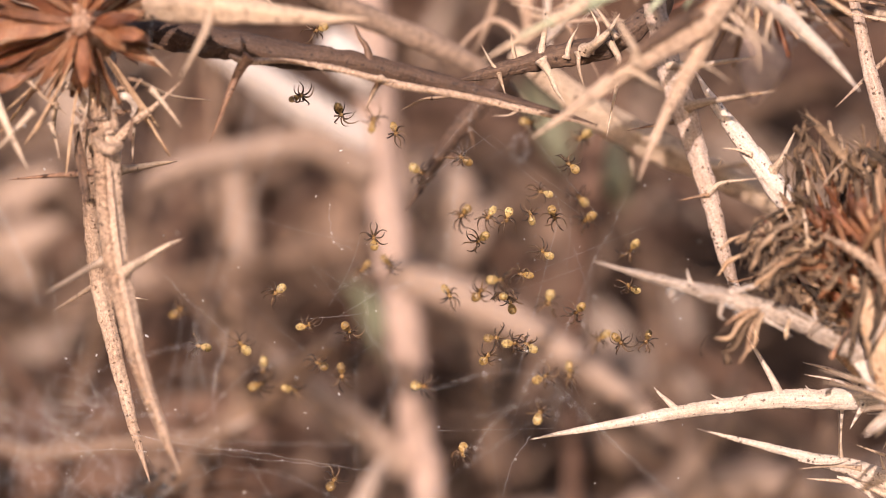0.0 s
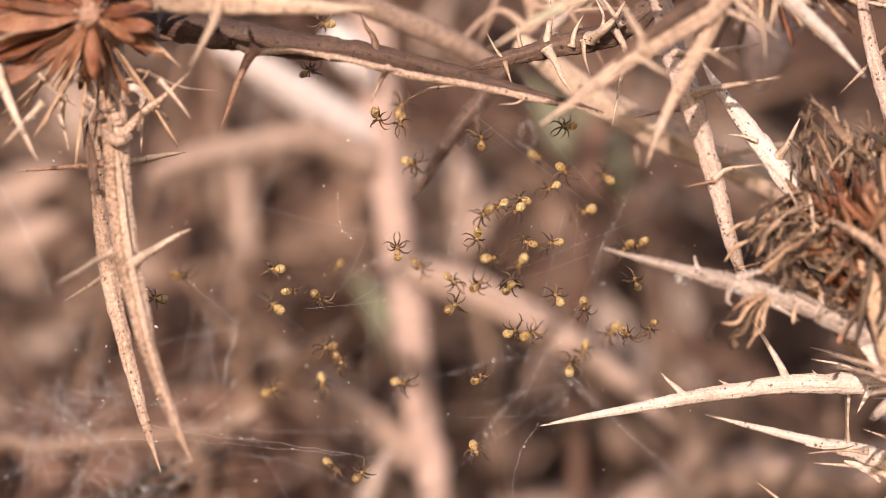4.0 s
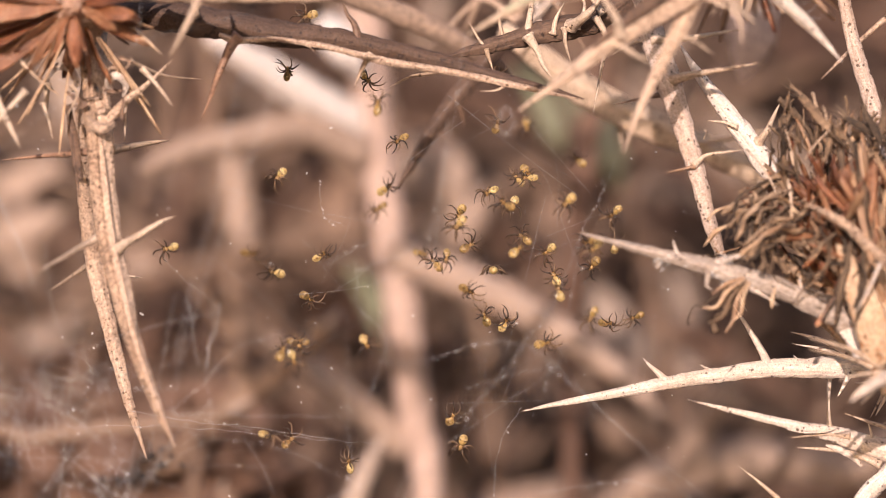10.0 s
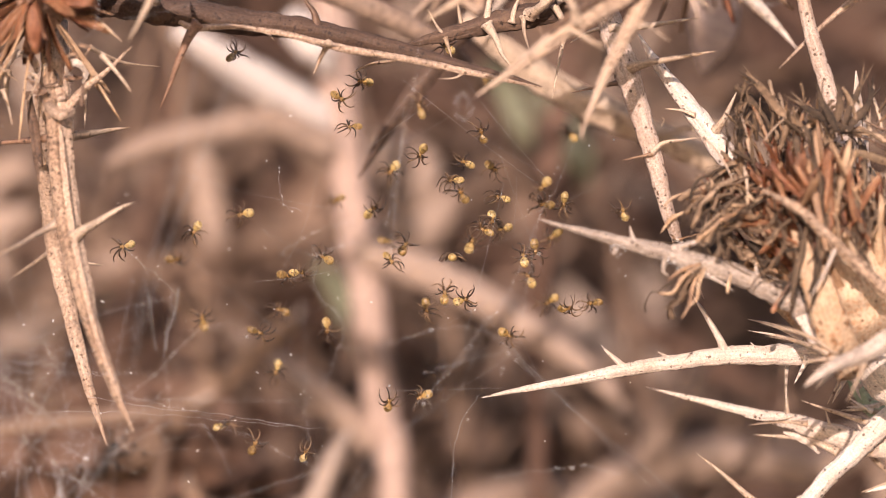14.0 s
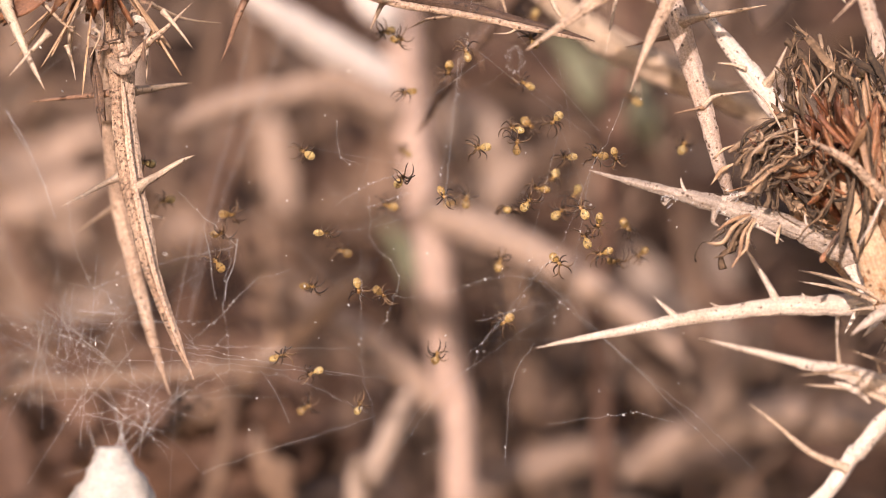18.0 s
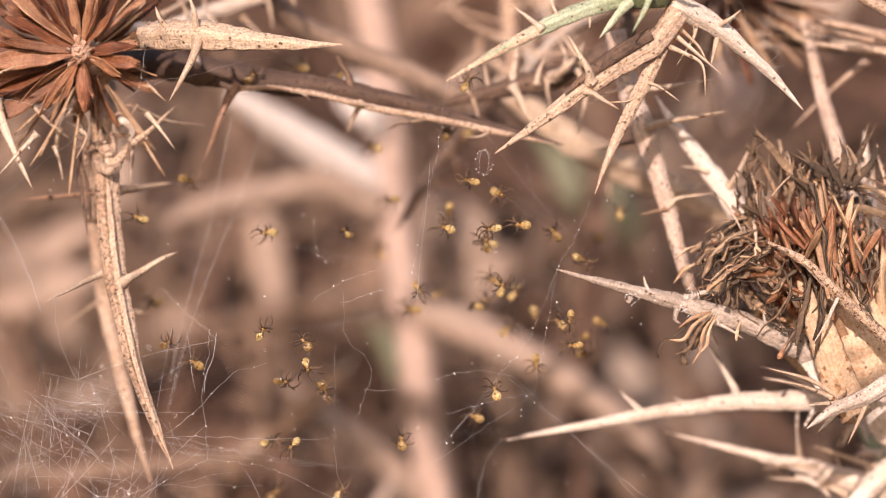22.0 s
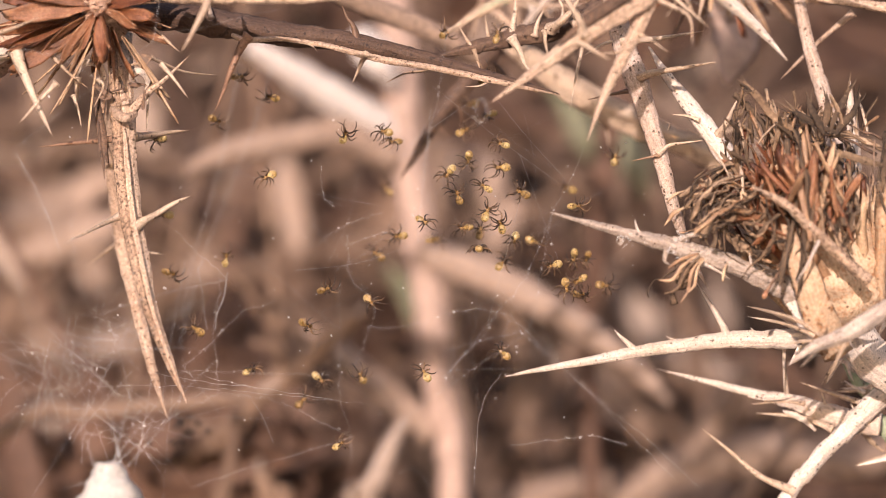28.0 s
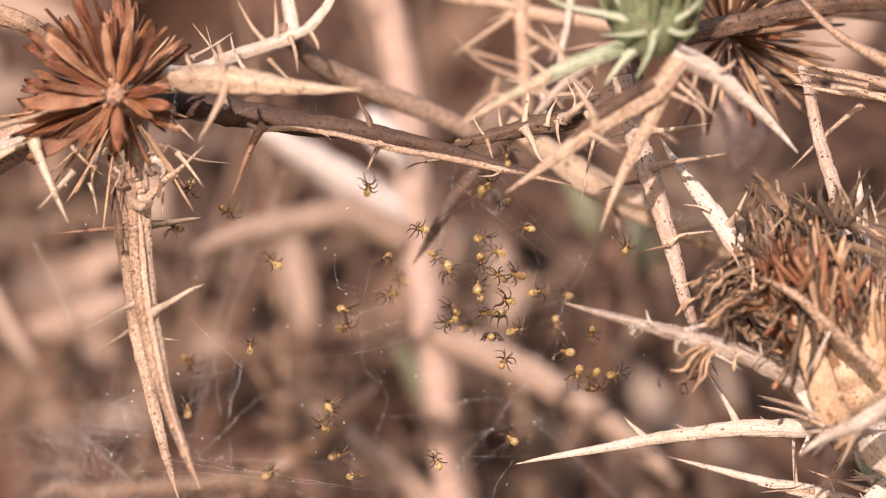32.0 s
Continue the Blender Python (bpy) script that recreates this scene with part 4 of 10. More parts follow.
    spine([(1.5, -7.0, 19.6), (0.3, -8.0, 18.8), (-1.4, -8.0, 18.7)], 3, rib)
    # bleached side branch above
    up = stalk("branch", [tuple(back + Vector((-4, 2, 6))), (-38.3, 8.0, 32.1), (-33.3, 12.0, 34.3), (-28.7, 15.0, 36.2), (-25.6, 16.0, 37.7), (-25.9, 17.0, 40.8), (-26.6, 18.0, 45.2), (-27.2, 20.0, 51.2)],
               [22, 14, 12, 12, 13, 12, 12, 12], pale_leaf, plant, "bleached forked side branch", rings=40)
    fork = stalk("branch", [(-25.8, 16.0, 37.5), (-23.4, 15.0, 38.5), (-21.2, 14.0, 40.8), (-19.4, 13.0, 43.9)], [10, 10, 9, 7], pale_leaf, plant, rings=20)
    stalk("bough", [(-26.7, 16.0, 38.6), (-23.1, 24.0, 35.2), (-16.9, 30.0, 32.5), (-7.2, 34.0, 28.8), (-0.2, 38.0, 25.3), (3.5, 42.0, 22.7)], [14, 20, 22, 21, 15, 3], far_branch, plant, "smooth grey-brown bough behind", rings=50, rough=0.06, ridge=0.04)
    stalk("branch", [tuple(back + Vector((-3, -2, -2))), (-50.7, -4.0, 24.7), (-54.1, -4.0, 23.5), (-57.9, -5.0, 21.8), (-63.0, -6.0, 19.3)], [14, 14, 15, 16, 16], grey_leaf, plant, "grey side branch", rings=24)
    stalk("branch", [tuple(back + Vector((-3, -2, 6))), (-53.3, 2.0, 35.6), (-56.3, 0.0, 37.4), (-60.4, 0.0, 38.7), (-65.2, 0.0, 39.4)], [14, 16, 17, 18, 18], tan_leaf, plant, "rough tan side branch", rings=24)
    stalk("node", [(-41.6, -12.0, 15.9), (-40.6, -14.0, 15.1), (-39.7, -14.5, 14.7), (-38.7, -13.0, 15.3)], [6, 8, 8, 5], tan_leaf, plant, "swollen leaf joint", rings=14)
    for pts in ([(-25.5, 15.0, 37.1), (-24.8, 14.0, 35.2), (-24.5, 14.0, 32.7)], [(-28.7, 15.0, 36.7), (-30.5, 15.0, 38.8), (-32.3, 15.0, 42.0)], [(-23.4, 15.0, 38.5), (-22.3, 15.0, 36.7), (-22.0, 15.0, 35.7)],
                [(-27.4, 16.0, 37.9), (-27.5, 16.0, 40.0), (-27.7, 16.0, 42.5)]):
        spine(pts, 6, up)
    for pts in ([(-30.6, -10.0, 26.8), (-32.2, -4.0, 30.9), (-34.3, 0.0, 37.1)], [(-30.7, 8.0, 32.8), (-31.8, 8.0, 34.9), (-32.3, 8.0, 37.0)], [(-35.6, 0.0, 33.4), (-33.5, 2.0, 34.9), (-31.5, 4.0, 36.7)],
                [(-32.4, 2.0, 31.5), (-33.4, 2.0, 33.9), (-36.2, 2.0, 37.6)], [(-27.8, 14.0, 34.1), (-25.3, 10.0, 31.6), (-23.4, 8.0, 29.7)]):
        spine(pts, 5, up)
    return plant


# ---- thistle on the other side: spotted stalk, long thorns, withered head ----
def build_other_thistle():
    rnd = random.Random(8)
    plant = thing("dry_thistle", "dry pale thistle with withered seed head and long thorns", "thistle", "thistles")
    stalk("stem", [(41.7, -8.0, -7.6), (45.7, -4.0, -12.8), (52.4, 0.0, -18.2), (72, 6, -40), (80, 14, -100), (84, 20, -175)], [38, 34, 32, 32, 34, 38], pale_leaf, plant, rings=40)
    # spotted stalk
    s = stalk("stalk", [(15.1, -6.0, 30.6), (16.1, -6.0, 26.3), (17.2, -6.0, 22.5), (18.5, -6.0, 18.8), (19.9, -6.0, 14.4), (21.0, -6.0, 10.8), (22.0, -6.0, 6.9), (23.1, -5.0, 3.4), (25.0, -3.0, -1.3), (26.7, -2.0, -4.3)],
              [17, 18, 20, 19, 16, 14, 12, 10, 6, 0.6], spotted_skin, plant, "spotted tan stalk", rings=60, ridge=0.12)
    spine([(18.8, -7.0, 19.9), (19.9, -8.0, 20.2), (22.4, -9.0, 20.6), (24.5, -10.0, 20.9), (27.2, -11.0, 21.3)], 8, s)
    spine([(16.8, -7.0, 24.1), (19.6, -8.0, 24.1), (22.4, -9.0, 24.4), (25.8, -10.0, 24.9)], 7, s)
    spine([(21.0, -7.0, 11.2), (22.0, -7.0, 12.0), (23.8, -7.0, 12.3), (26.2, -7.0, 12.6)], 5, s)
    spine([(20.6, -7.0, 10.8), (19.6, -7.0, 10.6), (17.7, -7.0, 10.2)], 4, s, dark_spine)
    spine([(18.2, -6.0, 18.5), (16.4, -5.0, 18.2), (14.7, -4.0, 17.9), (12.7, -3.0, 17.5)], 5, s, dark_spine)
    spine([(16.6, -6.0, 24.2), (14.6, -6.0, 23.8), (12.3, -6.0, 22.5)], 5, s)
    spine([(22.0, -6.0, 14.0), (22.1, -7.0, 14.5), (21.6, -7.0, 14.7)], 1.4, s)
    # pale spike beside it
    s = stalk("leaf_spike", [(19.8, -2.0, 23.8), (21.5, -2.0, 21.0), (23.7, -2.0, 18.0), (26.4, -2.0, 14.5), (28.6, -3.0, 11.3), (31.0, -5.0, 8.1), (33.5, -8.0, 4.1)], [1, 7, 12, 16, 18, 18, 16], pale_leaf, plant,
              "pale smooth leaf spike", rings=40)
    spine([(28.0, -3.0, 13.7), (28.6, -4.0, 14.5), (29.2, -4.0, 15.8), (30.1, -4.0, 17.7)], 8, s)
    spine([(25.4, -3.0, 15.2), (24.2, -3.0, 15.6), (22.4, -3.0, 15.8)], 4, s)
    # thin grey branch with hooked thorns
    g = stalk("branch", [(-5.5, -2.0, 22.5), (-1.5, 0.0, 23.6), (3.3, 1.0, 24.9), (8.1, 2.0, 26.1), (11.6, 2.0, 27.2), (16.5, 3.0, 30.8), (20.2, 5.0, 35.9), (60, 20, 40), (90, 30, 0), (95, 40, -175)],
              [1, 10, 16, 20, 20, 18, 18, 18, 18, 18], speckled_bark, plant, "grey-brown branch with hooked thorns", rings=70, rough=0.25)
    for pts, r in (([(-0.9, 0.0, 23.9), (-1.6, 0.0, 24.9), (-2.6, 0.0, 26.7)], 4),
                   ([(-0.6, 0.0, 23.4), (-0.3, 0.0, 22.5), (0.1, 0.0, 21.2)], 5),
                   ([(3.9, -1.0, 24.7), (4.7, -1.0, 23.4), (5.4, -1.0, 21.7), (6.3, -1.0, 20.4)], 8),
                   ([(3.7, 1.0, 25.2), (4.0, 1.0, 27.1), (4.2, 1.0, 28.8), (4.1, 1.0, 30.6)], 7),
                   ([(6.5, 1.0, 25.6), (6.9, 1.0, 27.1), (7.7, 1.0, 28.6)], 6),
                   ([(8.5, 0.0, 26.1), (9.6, -2.0, 26.8), (10.8, -2.0, 28.0), (11.9, -2.0, 29.8)], 10)):
        spine(pts, r, g)
    for pts, r in (([(7.7, 0.0, 25.5), (7.8, 0.0, 24.0), (8.3, 0.0, 22.3)], 5),
                   ([(9.1, 0.0, 26.1), (9.8, 0.0, 28.2), (8.8, 0.0, 30.5)], 5),
                   ([(11.2, 0.0, 26.7), (12.1, 0.0, 24.6), (11.5, 0.0, 21.1), (10.6, 0.0, 16.4)], 6),
                   ([(11.5, 0.0, 27.6), (10.3, 0.0, 29.4), (9.1, 0.0, 31.1)], 6),
                   ([(1.2, 1.0, 24.4), (0.8, 1.0, 26.5), (0.6, 1.0, 28.2)], 5)):
        spine(pts, r, g)
    # grey thorn under the head
    s = stalk("leaf_spike", [(8.4, -18.0, 4.0), (13.1, -17.5, 2.7), (18.2, -17.0, 1.4), (22.6, -16.0, 0.2), (29.0, -15.0, -1.8), (34.7, -14.0, -4.5), (39.3, -12.0, -7.5)], [0.6, 6, 10, 14, 16, 20, 24], grey_leaf, plant,
              "weathered grey leaf spike", rings=50, rough=0.3)
    for pts, r in (([(18.2, -17.0, 1.8), (17.9, -17.0, 2.6), (17.8, -17.0, 3.3)], 4), ([(16.3, -17.0, 1.0), (16.2, -17.0, 0.5), (15.7, -17.0, 0.8)], 4), ([(21.3, -17.0, -0.3), (21.1, -17.0, -1.3), (21.7, -17.0, -1.8)], 6),
                   ([(25.8, -16.0, -1.8), (27.3, -16.0, -2.6), (28.4, -16.0, -3.4)], 4), ([(22.6, -16.0, 1.0), (24.5, -17.0, 1.6), (26.0, -17.0, 1.3)], 7), ([(30.9, -15.0, -1.8), (30.7, -15.0, -0.9), (30.6, -15.0, -0.2)], 4)):
        spine(pts, r, s, grey_leaf)
    # long pale thorn
    s = stalk("leaf_spike", [(2.9, 0.0, -14.9), (6.8, 0.0, -14.1), (13.4, 0.0, -12.9), (18.1, 0.0, -12.0), (23.4, 0.0, -11.2), (28.6, 0.0, -10.5), (33.3, 0.0, -10.4), (37.8, -1.0, -10.2), (44.1, -3.0, -9.6)],
              [0.6, 4, 8, 10.5, 12, 14, 16, 18, 22], pale_leaf, plant, "long pale tapering thorn leaf", rings=60, ridge=0.1)
    for pts, r in (([(18.2, 0.0, -11.6), (17.4, 0.0, -10.8), (16.6, 0.0, -10.1), (15.9, 0.0, -9.3)], 6), ([(29.2, 0.0, -10.2), (28.5, 0.0, -8.7), (27.2, 0.0, -6.4), (25.5, 0.0, -3.7)], 9), ([(23.2, 0.0, -10.7), (22.6, 0.0, -10.4), (21.9, 0.0, -10.0)], 4),
                   ([(35.9, 1.0, -11.0), (35.9, 2.0, -13.0), (36.0, 3.0, -16.4)], 5), ([(37.7, -2.0, -9.0), (34.4, -2.0, -7.3), (31.3, -2.0, -6.5)], 6), ([(38.3, -3.0, -9.7), (35.0, -3.0, -8.4), (31.3, -3.0, -7.7)], 5),
                   ([(32.6, 0.0, -9.7), (32.2, 0.0, -9.4), (31.8, 0.0, -9.0)], 3)):
        spine(pts, r, s, pale_leaf)
    # blurred spike crossing in front
    s = stalk("leaf_spike", [(49.4, -22.0, -4.0), (44.3, -24.0, -6.9), (40.5, -25.0, -9.2), (36.8, -26.0, -10.7), (34.0, -27.0, -12.5)], [18, 15, 13, 9, 0.6], grey_leaf, plant, rings=30)
    spine([(40.5, -25.0, -9.2), (39.9, -25.0, -11.0), (38.4, -25.0, -14.2)], 7, s, spine_skin)
    # pale bract and crowded spines at the joint under the cup
    joint = stalk("bract", [(34.1, -13.0, -3.7), (35.7, -14.0, -5.7), (37.4, -15.0, -8.4), (38.9, -16.0, -10.7)], [4, 15, 19, 12], pale_leaf, plant, "pale bract under the seed head", rings=22, flat=0.5)
    for pts, r in (([(37.8, -17.0, -9.1), (34.9, -19.0, -7.6), (30.5, -21.0, -6.4)], 6), ([(37.2, -17.0, -9.4), (34.3, -19.0, -8.3), (30.8, -21.0, -7.6)], 5), ([(38.0, -18.0, -10.2), (35.9, -20.0, -10.2), (33.8, -21.0, -10.6)], 5),
                   ([(38.0, -18.0, -10.4), (36.2, -20.0, -11.4), (34.6, -21.0, -12.8)], 6), ([(38.3, -19.0, -10.5), (37.0, -21.0, -11.8), (35.7, -22.0, -13.0)], 8), ([(38.6, -18.0, -9.6), (38.8, -20.0, -9.0), (38.6, -21.0, -8.4)], 4)):
        spine(pts, r, joint)
    for pts, r in (([(40.7, -10.0, -11.1), (41.3, -11.0, -11.7), (41.5, -11.0, -12.5)], 4), ([(42.9, -12.0, -9.5), (43.9, -14.0, -8.8), (45.3, -15.0, -7.7)], 6), ([(39.8, -12.0, -11.6), (40.3, -13.0, -12.0), (40.9, -13.0, -11.8)], 4)):
        spine(pts, r, joint, grey_leaf)
    # crowded white spines round the joint
    for pts, r in (([(42.7, 3.0, -12.5), (41.8, 2.8, -14.1), (40.9, 2.5, -15.7)], 6), ([(37.6, -2.0, -10.9), (36.9, -2.3, -12.1), (36.2, -2.5, -13.3)], 6),
                   ([(43.5, 4.0, -13.3), (43.8, 3.8, -14.4), (44.2, 3.5, -15.4)], 5), ([(47.1, 4.0, -13.6), (47.8, 3.8, -14.8), (48.5, 3.5, -16.1)], 5),
                   ([(47.4, 2.0, -13.5), (46.7, 1.8, -14.1), (45.9, 1.5, -14.7)], 4), ([(45.8, -14.0, -8.4), (45.4, -14.3, -9.0), (45.1, -14.5, -9.7)], 5),
                   ([(47.1, -14.0, -9.6), (46.0, -14.3, -10.4), (44.8, -14.5, -11.2)], 5), ([(46.4, 8.0, -16.3), (44.8, 7.8, -16.4), (43.2, 7.5, -16.4)], 4),
                   ([(49.5, 4.0, -24.2), (47.1, 3.8, -24.8), (44.6, 3.5, -25.4)], 8), ([(46.1, 4.0, -18.6), (45.2, 3.8, -18.5), (44.4, 3.5, -18.4)], 4),
                   ([(48.6, 4.0, -13.3), (49.3, 3.8, -14.2), (50.0, 3.5, -15.1)], 5), ([(41.6, 0.0, -12.5), (42.1, -0.3, -12.9), (42.7, -0.5, -13.2)], 5),
                   ([(45.6, 7.0, -16.7), (44.5, 6.8, -16.1), (43.4, 6.5, -15.4)], 4), ([(46.3, 7.0, -15.3), (45.8, 6.8, -14.7), (45.4, 6.5, -14.0)], 4)):
        spine(pts, r, joint, pale_leaf)
    # lower spiny leaf
    s = stalk("leaf_spike", [(21.3, 9.0, -14.2), (25.7, 9.0, -15.3), (30.5, 9.0, -16.5), (33.9, 9.0, -17.3), (37.2, 8.5, -18.0), (41.2, 8.0, -19.3), (45.1, 7.0, -20.4), (47.7, 6.0, -20.7)], [0.6, 4, 7, 9, 13, 18, 20, 20], pale_leaf, plant,
              "slender pale thorn leaf", rings=50, ridge=0.12)
    stalk("blotch", [(32.1, 7.6, -17.3), (34.1, 7.4, -17.5), (36.1, 7.2, -17.4), (37.3, 7.4, -17.3)], [3, 6, 6, 2], grey_leaf, s, "grey speckled blotch", rings=16, flat=0.4)
    stalk("leaf_scrap", [(36.2, 7.0, -19.1), (37.6, 7.0, -19.6), (39.0, 7.0, -20.4), (40.1, 7.0, -21.4)], [1.5, 5, 5, 2], pale_leaf, s, "papery white scrap", rings=16, flat=0.4, rough=0.5)
    spine([(36.7, 8.0, -16.9), (36.6, 8.0, -15.1), (36.4, 8.0, -12.0)], 5, s)
    spine([(45.7, 6.0, -18.1), (42.4, 6.0, -17.1), (38.1, 6.0, -15.6)], 7, s)
    spine([(41.2, 7.0, -18.1), (41.0, 7.0, -17.4), (40.8, 7.0, -16.7)], 3, s)
    spine([(38.5, 7.5, -18.2), (36.2, 8.0, -18.0), (32.5, 8.5, -18.4)], 5, s)
    spine([(41.7, 6.5, -21.1), (38.5, 7.5, -19.9), (33.1, 8.0, -19.4)], 8, s)
    spine([(45.0, 6.0, -19.7), (44.6, 6.0, -18.9), (44.1, 6.0, -18.1)], 4, s)
    low = stalk("stalk", [(55.2, 2.0, -10.5), (50.0, 3.0, -15.5), (46.8, 4.0, -17.9), (43.6, 5.0, -21.3), (41.0, 6.0, -23.9), (38.8, 7.0, -26.8), (36.5, 8.0, -30.0), (20, 14, -60), (15, 20, -175)], [22, 20, 18, 16, 14, 14, 13, 13, 13], pale_leaf, plant,
                "pale bristly lower stalk", rings=44)
    spine([(37.1, 7.0, -28.5), (33.3, 6.0, -26.8), (29.6, 5.5, -23.7), (26.5, 5.0, -21.2)], 8, low)
    spine([(50.3, 5.0, -24.0), (47.6, 5.0, -24.5), (44.4, 5.0, -25.5)], 7, low)
    g = stalk("leaf", [(43.7, 12.0, -12.8), (45.4, 12.0, -14.9), (46.9, 11.0, -16.9), (48.9, 10.0, -18.5)], [4, 15, 16, 8], green_leaf, plant, "pale green half-dried leaf", rings=24, flat=0.4)
    stalk("leaf", [(47.5, 9.0, -19.5), (49.1, 9.0, -21.4), (51.0, 9.0, -23.3), (52.9, 9.0, -24.9)], [6, 20, 22, 10], green_leaf, plant, "pale green half-dried leaf", rings=24, flat=0.4)
    for pts, r in (([(44.8, 10.0, -14.1), (42.8, 10.0, -12.6), (39.8, 10.0, -12.5)], 5), ([(46.7, 9.0, -17.1), (44.7, 9.0, -16.4), (43.2, 9.0, -15.6)], 5), ([(47.9, 8.0, -15.7), (45.3, 8.0, -16.6), (42.6, 8.0, -16.8)], 6),
                   ([(43.5, 4.0, -10.6), (42.4, 3.0, -12.2), (40.3, 2.0, -15.8)], 7), ([(45.3, 8.0, -20.8), (47.1, 9.0, -22.9), (48.6, 9.0, -24.2)], 8), ([(48.7, 6.0, -14.0), (47.0, 6.0, -14.6), (45.7, 6.0, -15.6)], 6)):
        spine(pts, r, g, spine_skin)

    # withered seed head
    base = Vector((42.3, -8.0, -6.3))
    crown = Vector((36.0, -10.0, 9.1))
    axis = (crown - base).normalized()
    cup_pts = [tuple(base - axis * 3), tuple(base), tuple(base + axis * 4), tuple(base + axis * 8), tuple(base + axis * 11)]
    mesh_object("cup", *tube_data(cup_pts, [2.0, 5.2, 6.6, 6.2, 4.5], 24, 24, 0.05, 9, 0.12), cup_skin, plant, "cream speckled base of the seed head")
    a = axis.orthogonal().normalized()
    b = axis.cross(a)
    big = [bract_mesh("bract", ln, w, m, c) for ln, w, m, c in
           [(13, 3.2, cup_skin, 0.06), (11, 2.4, pale_bract, 0.10), (11, 1.6, bract_skin, 0.04), (10, 1.3, red_bract, -0.06)]]
    for k in range(44):
        ph = k * 2.39996
        ring = k / 44
        out = a * math.cos(ph) + b * math.sin(ph)
        at = base + axis * (-1 + 8 * ring) + out * (5.0 - 2.0 * ring)
        d = (axis + out * rnd.uniform(0.05, 0.40)).normalized()
        place("bract", big[min(int(ring * 4 + rnd.uniform(0, 0.9)), 3)], at, d, math.degrees(ph) + rnd.uniform(-40, 40), plant)
    bristle = [bract_mesh("bristle", ln, w, m, c) for ln, w, m, c in
               [(7, 0.8, red_bract, 0.15), (6, 0.5, pale_bract, -0.1), (7.5, 0.7, bract_skin, 0.12), (6.5, 1.0, red_bract, -0.15), (5.5, 0.5, curl_skin, 0.2)]]
    mid = Vector((34.7, -10.0, 3.0))
    for k in range(120):
        d = Vector((rnd.gauss(-0.2, 0.6), rnd.gauss(-0.35, 0.5), 0.8 + rnd.gauss(0, 0.35))).normalized()
        at = mid + Vector((rnd.gauss(-0.3, 2.3), rnd.gauss(0, 2.2), rnd.gauss(0.2, 2.0)))
        place("bristle", rnd.choice(bristle), at, d, rnd.uniform(0, 360), plant)
    # bundles of withered florets drooping and standing round the crown
    # The dark skins are brown florets and also paint in shaded gaps between strips.
    tangle = [curl_skin, curl_skin, curl_skin, dark_floret, dark_floret, pale_bract]
    gloom = [curl_skin, dark_floret, dark_floret, dark_bark]

    def bundle(count, *pts, skins=tangle):
        """Withered florets: flat, crumpled, twisted strips of uneven width, curled at the end."""
        for k in range(int(count * 0.66)):
            o = Vector((rnd.gauss(0, 0.8), rnd.gauss(0, 1.2), rnd.gauss(0, 0.8)))
            fan = Vector((rnd.gauss(0, 1.1), rnd.gauss(0, 1.0), rnd.gauss(0, 1.1)))
            kink, curl, turn = rnd.choice([0.07, 0.13, 0.2, 0.32]), rnd.choice([0.2, 0.5, 0.9, 1.3]), rnd.uniform(0, 6.3)
            line = smooth_path(pts, 11)[:rnd.choice([8, 9, 10, 12, 12])]
            way = (line[-1] - line[0]).normalized()
            e, g = way.orthogonal().normalized(), way.cross(way.orthogonal()).normalized()
            spin = rnd.uniform(3.5, 7.5)
            bent = []
            for q, p in enumerate(line):
                u = q / 11
                c = curl * u * u
                bent.append(p + o * 0.8 + fan * u ** 1.5 + (e * math.cos(spin * u + turn) + g * math.sin(spin * u + turn)) * c
                            + Vector((rnd.gauss(0, kink), rnd.gauss(0, kink), rnd.gauss(0, kink))))
            r = rnd.choice([0.08, 0.11, 0.15, 0.20, 0.28, 0.38])
            widths = [r * rnd.uniform(0.6, 1.3) for _ in range(7)] + [r * rnd.choice([0.15, 0.5, 1.1])]
            v, f = tube_data(bent, widths, 26, 6, 0.35, 2, 0.7, rnd.choice([0.22, 0.34, 0.5]), k)
            mesh_object("withered_floret", v, f, rnd.choice(skins), plant)

    bundle(15, (31.0, -9.0, 9.4), (28.0, -12.0, 9.0), (25.4, -14.0, 6.8), (24.2, -15.0, 3.6))
    bundle(15, (31.8, -10.0, 8.0), (28.4, -14.0, 7.4), (26.0, -16.0, 5.4), (25.0, -16.0, 2.4))
    bundle(14, (32.0, -10.0, 6.6), (28.8, -16.0, 6.0), (26.8, -18.0, 4.0), (25.8, -18.0, 1.4))
    bundle(9, (30.5, -9.0, 6.6), (27.6, -12.0, 5.4), (25.2, -14.0, 4.4), (23.4, -14.0, 3.6))
    bundle(13, (30.0, -10.0, 4.8), (27.6, -14.0, 3.3), (27.6, -16.0, 0.5), (29.4, -17.0, -1.5))
    bundle(10, (34.2, -12.0, 7.2), (30.7, -18.0, 5.6), (28.2, -20.0, 4.6), (26.4, -20.0, 3.8))
    bundle(9, (29.6, -8.0, 9.7), (29.1, -10.0, 12.6), (29.9, -10.0, 15.0), (30.9, -10.0, 17.2))
    bundle(7, (33.1, -6.0, 10.7), (32.0, -8.0, 13.6), (30.8, -9.0, 16.5), (29.9, -9.0, 19.1))
    bundle(9, (35.6, -8.0, 11.5), (36.0, -10.0, 14.0), (37.0, -12.0, 15.9))
    bundle(10, (28.9, -10.0, 10.2), (29.2, -13.0, 13.0), (28.8, -14.0, 14.8), (29.7, -14.0, 16.2))
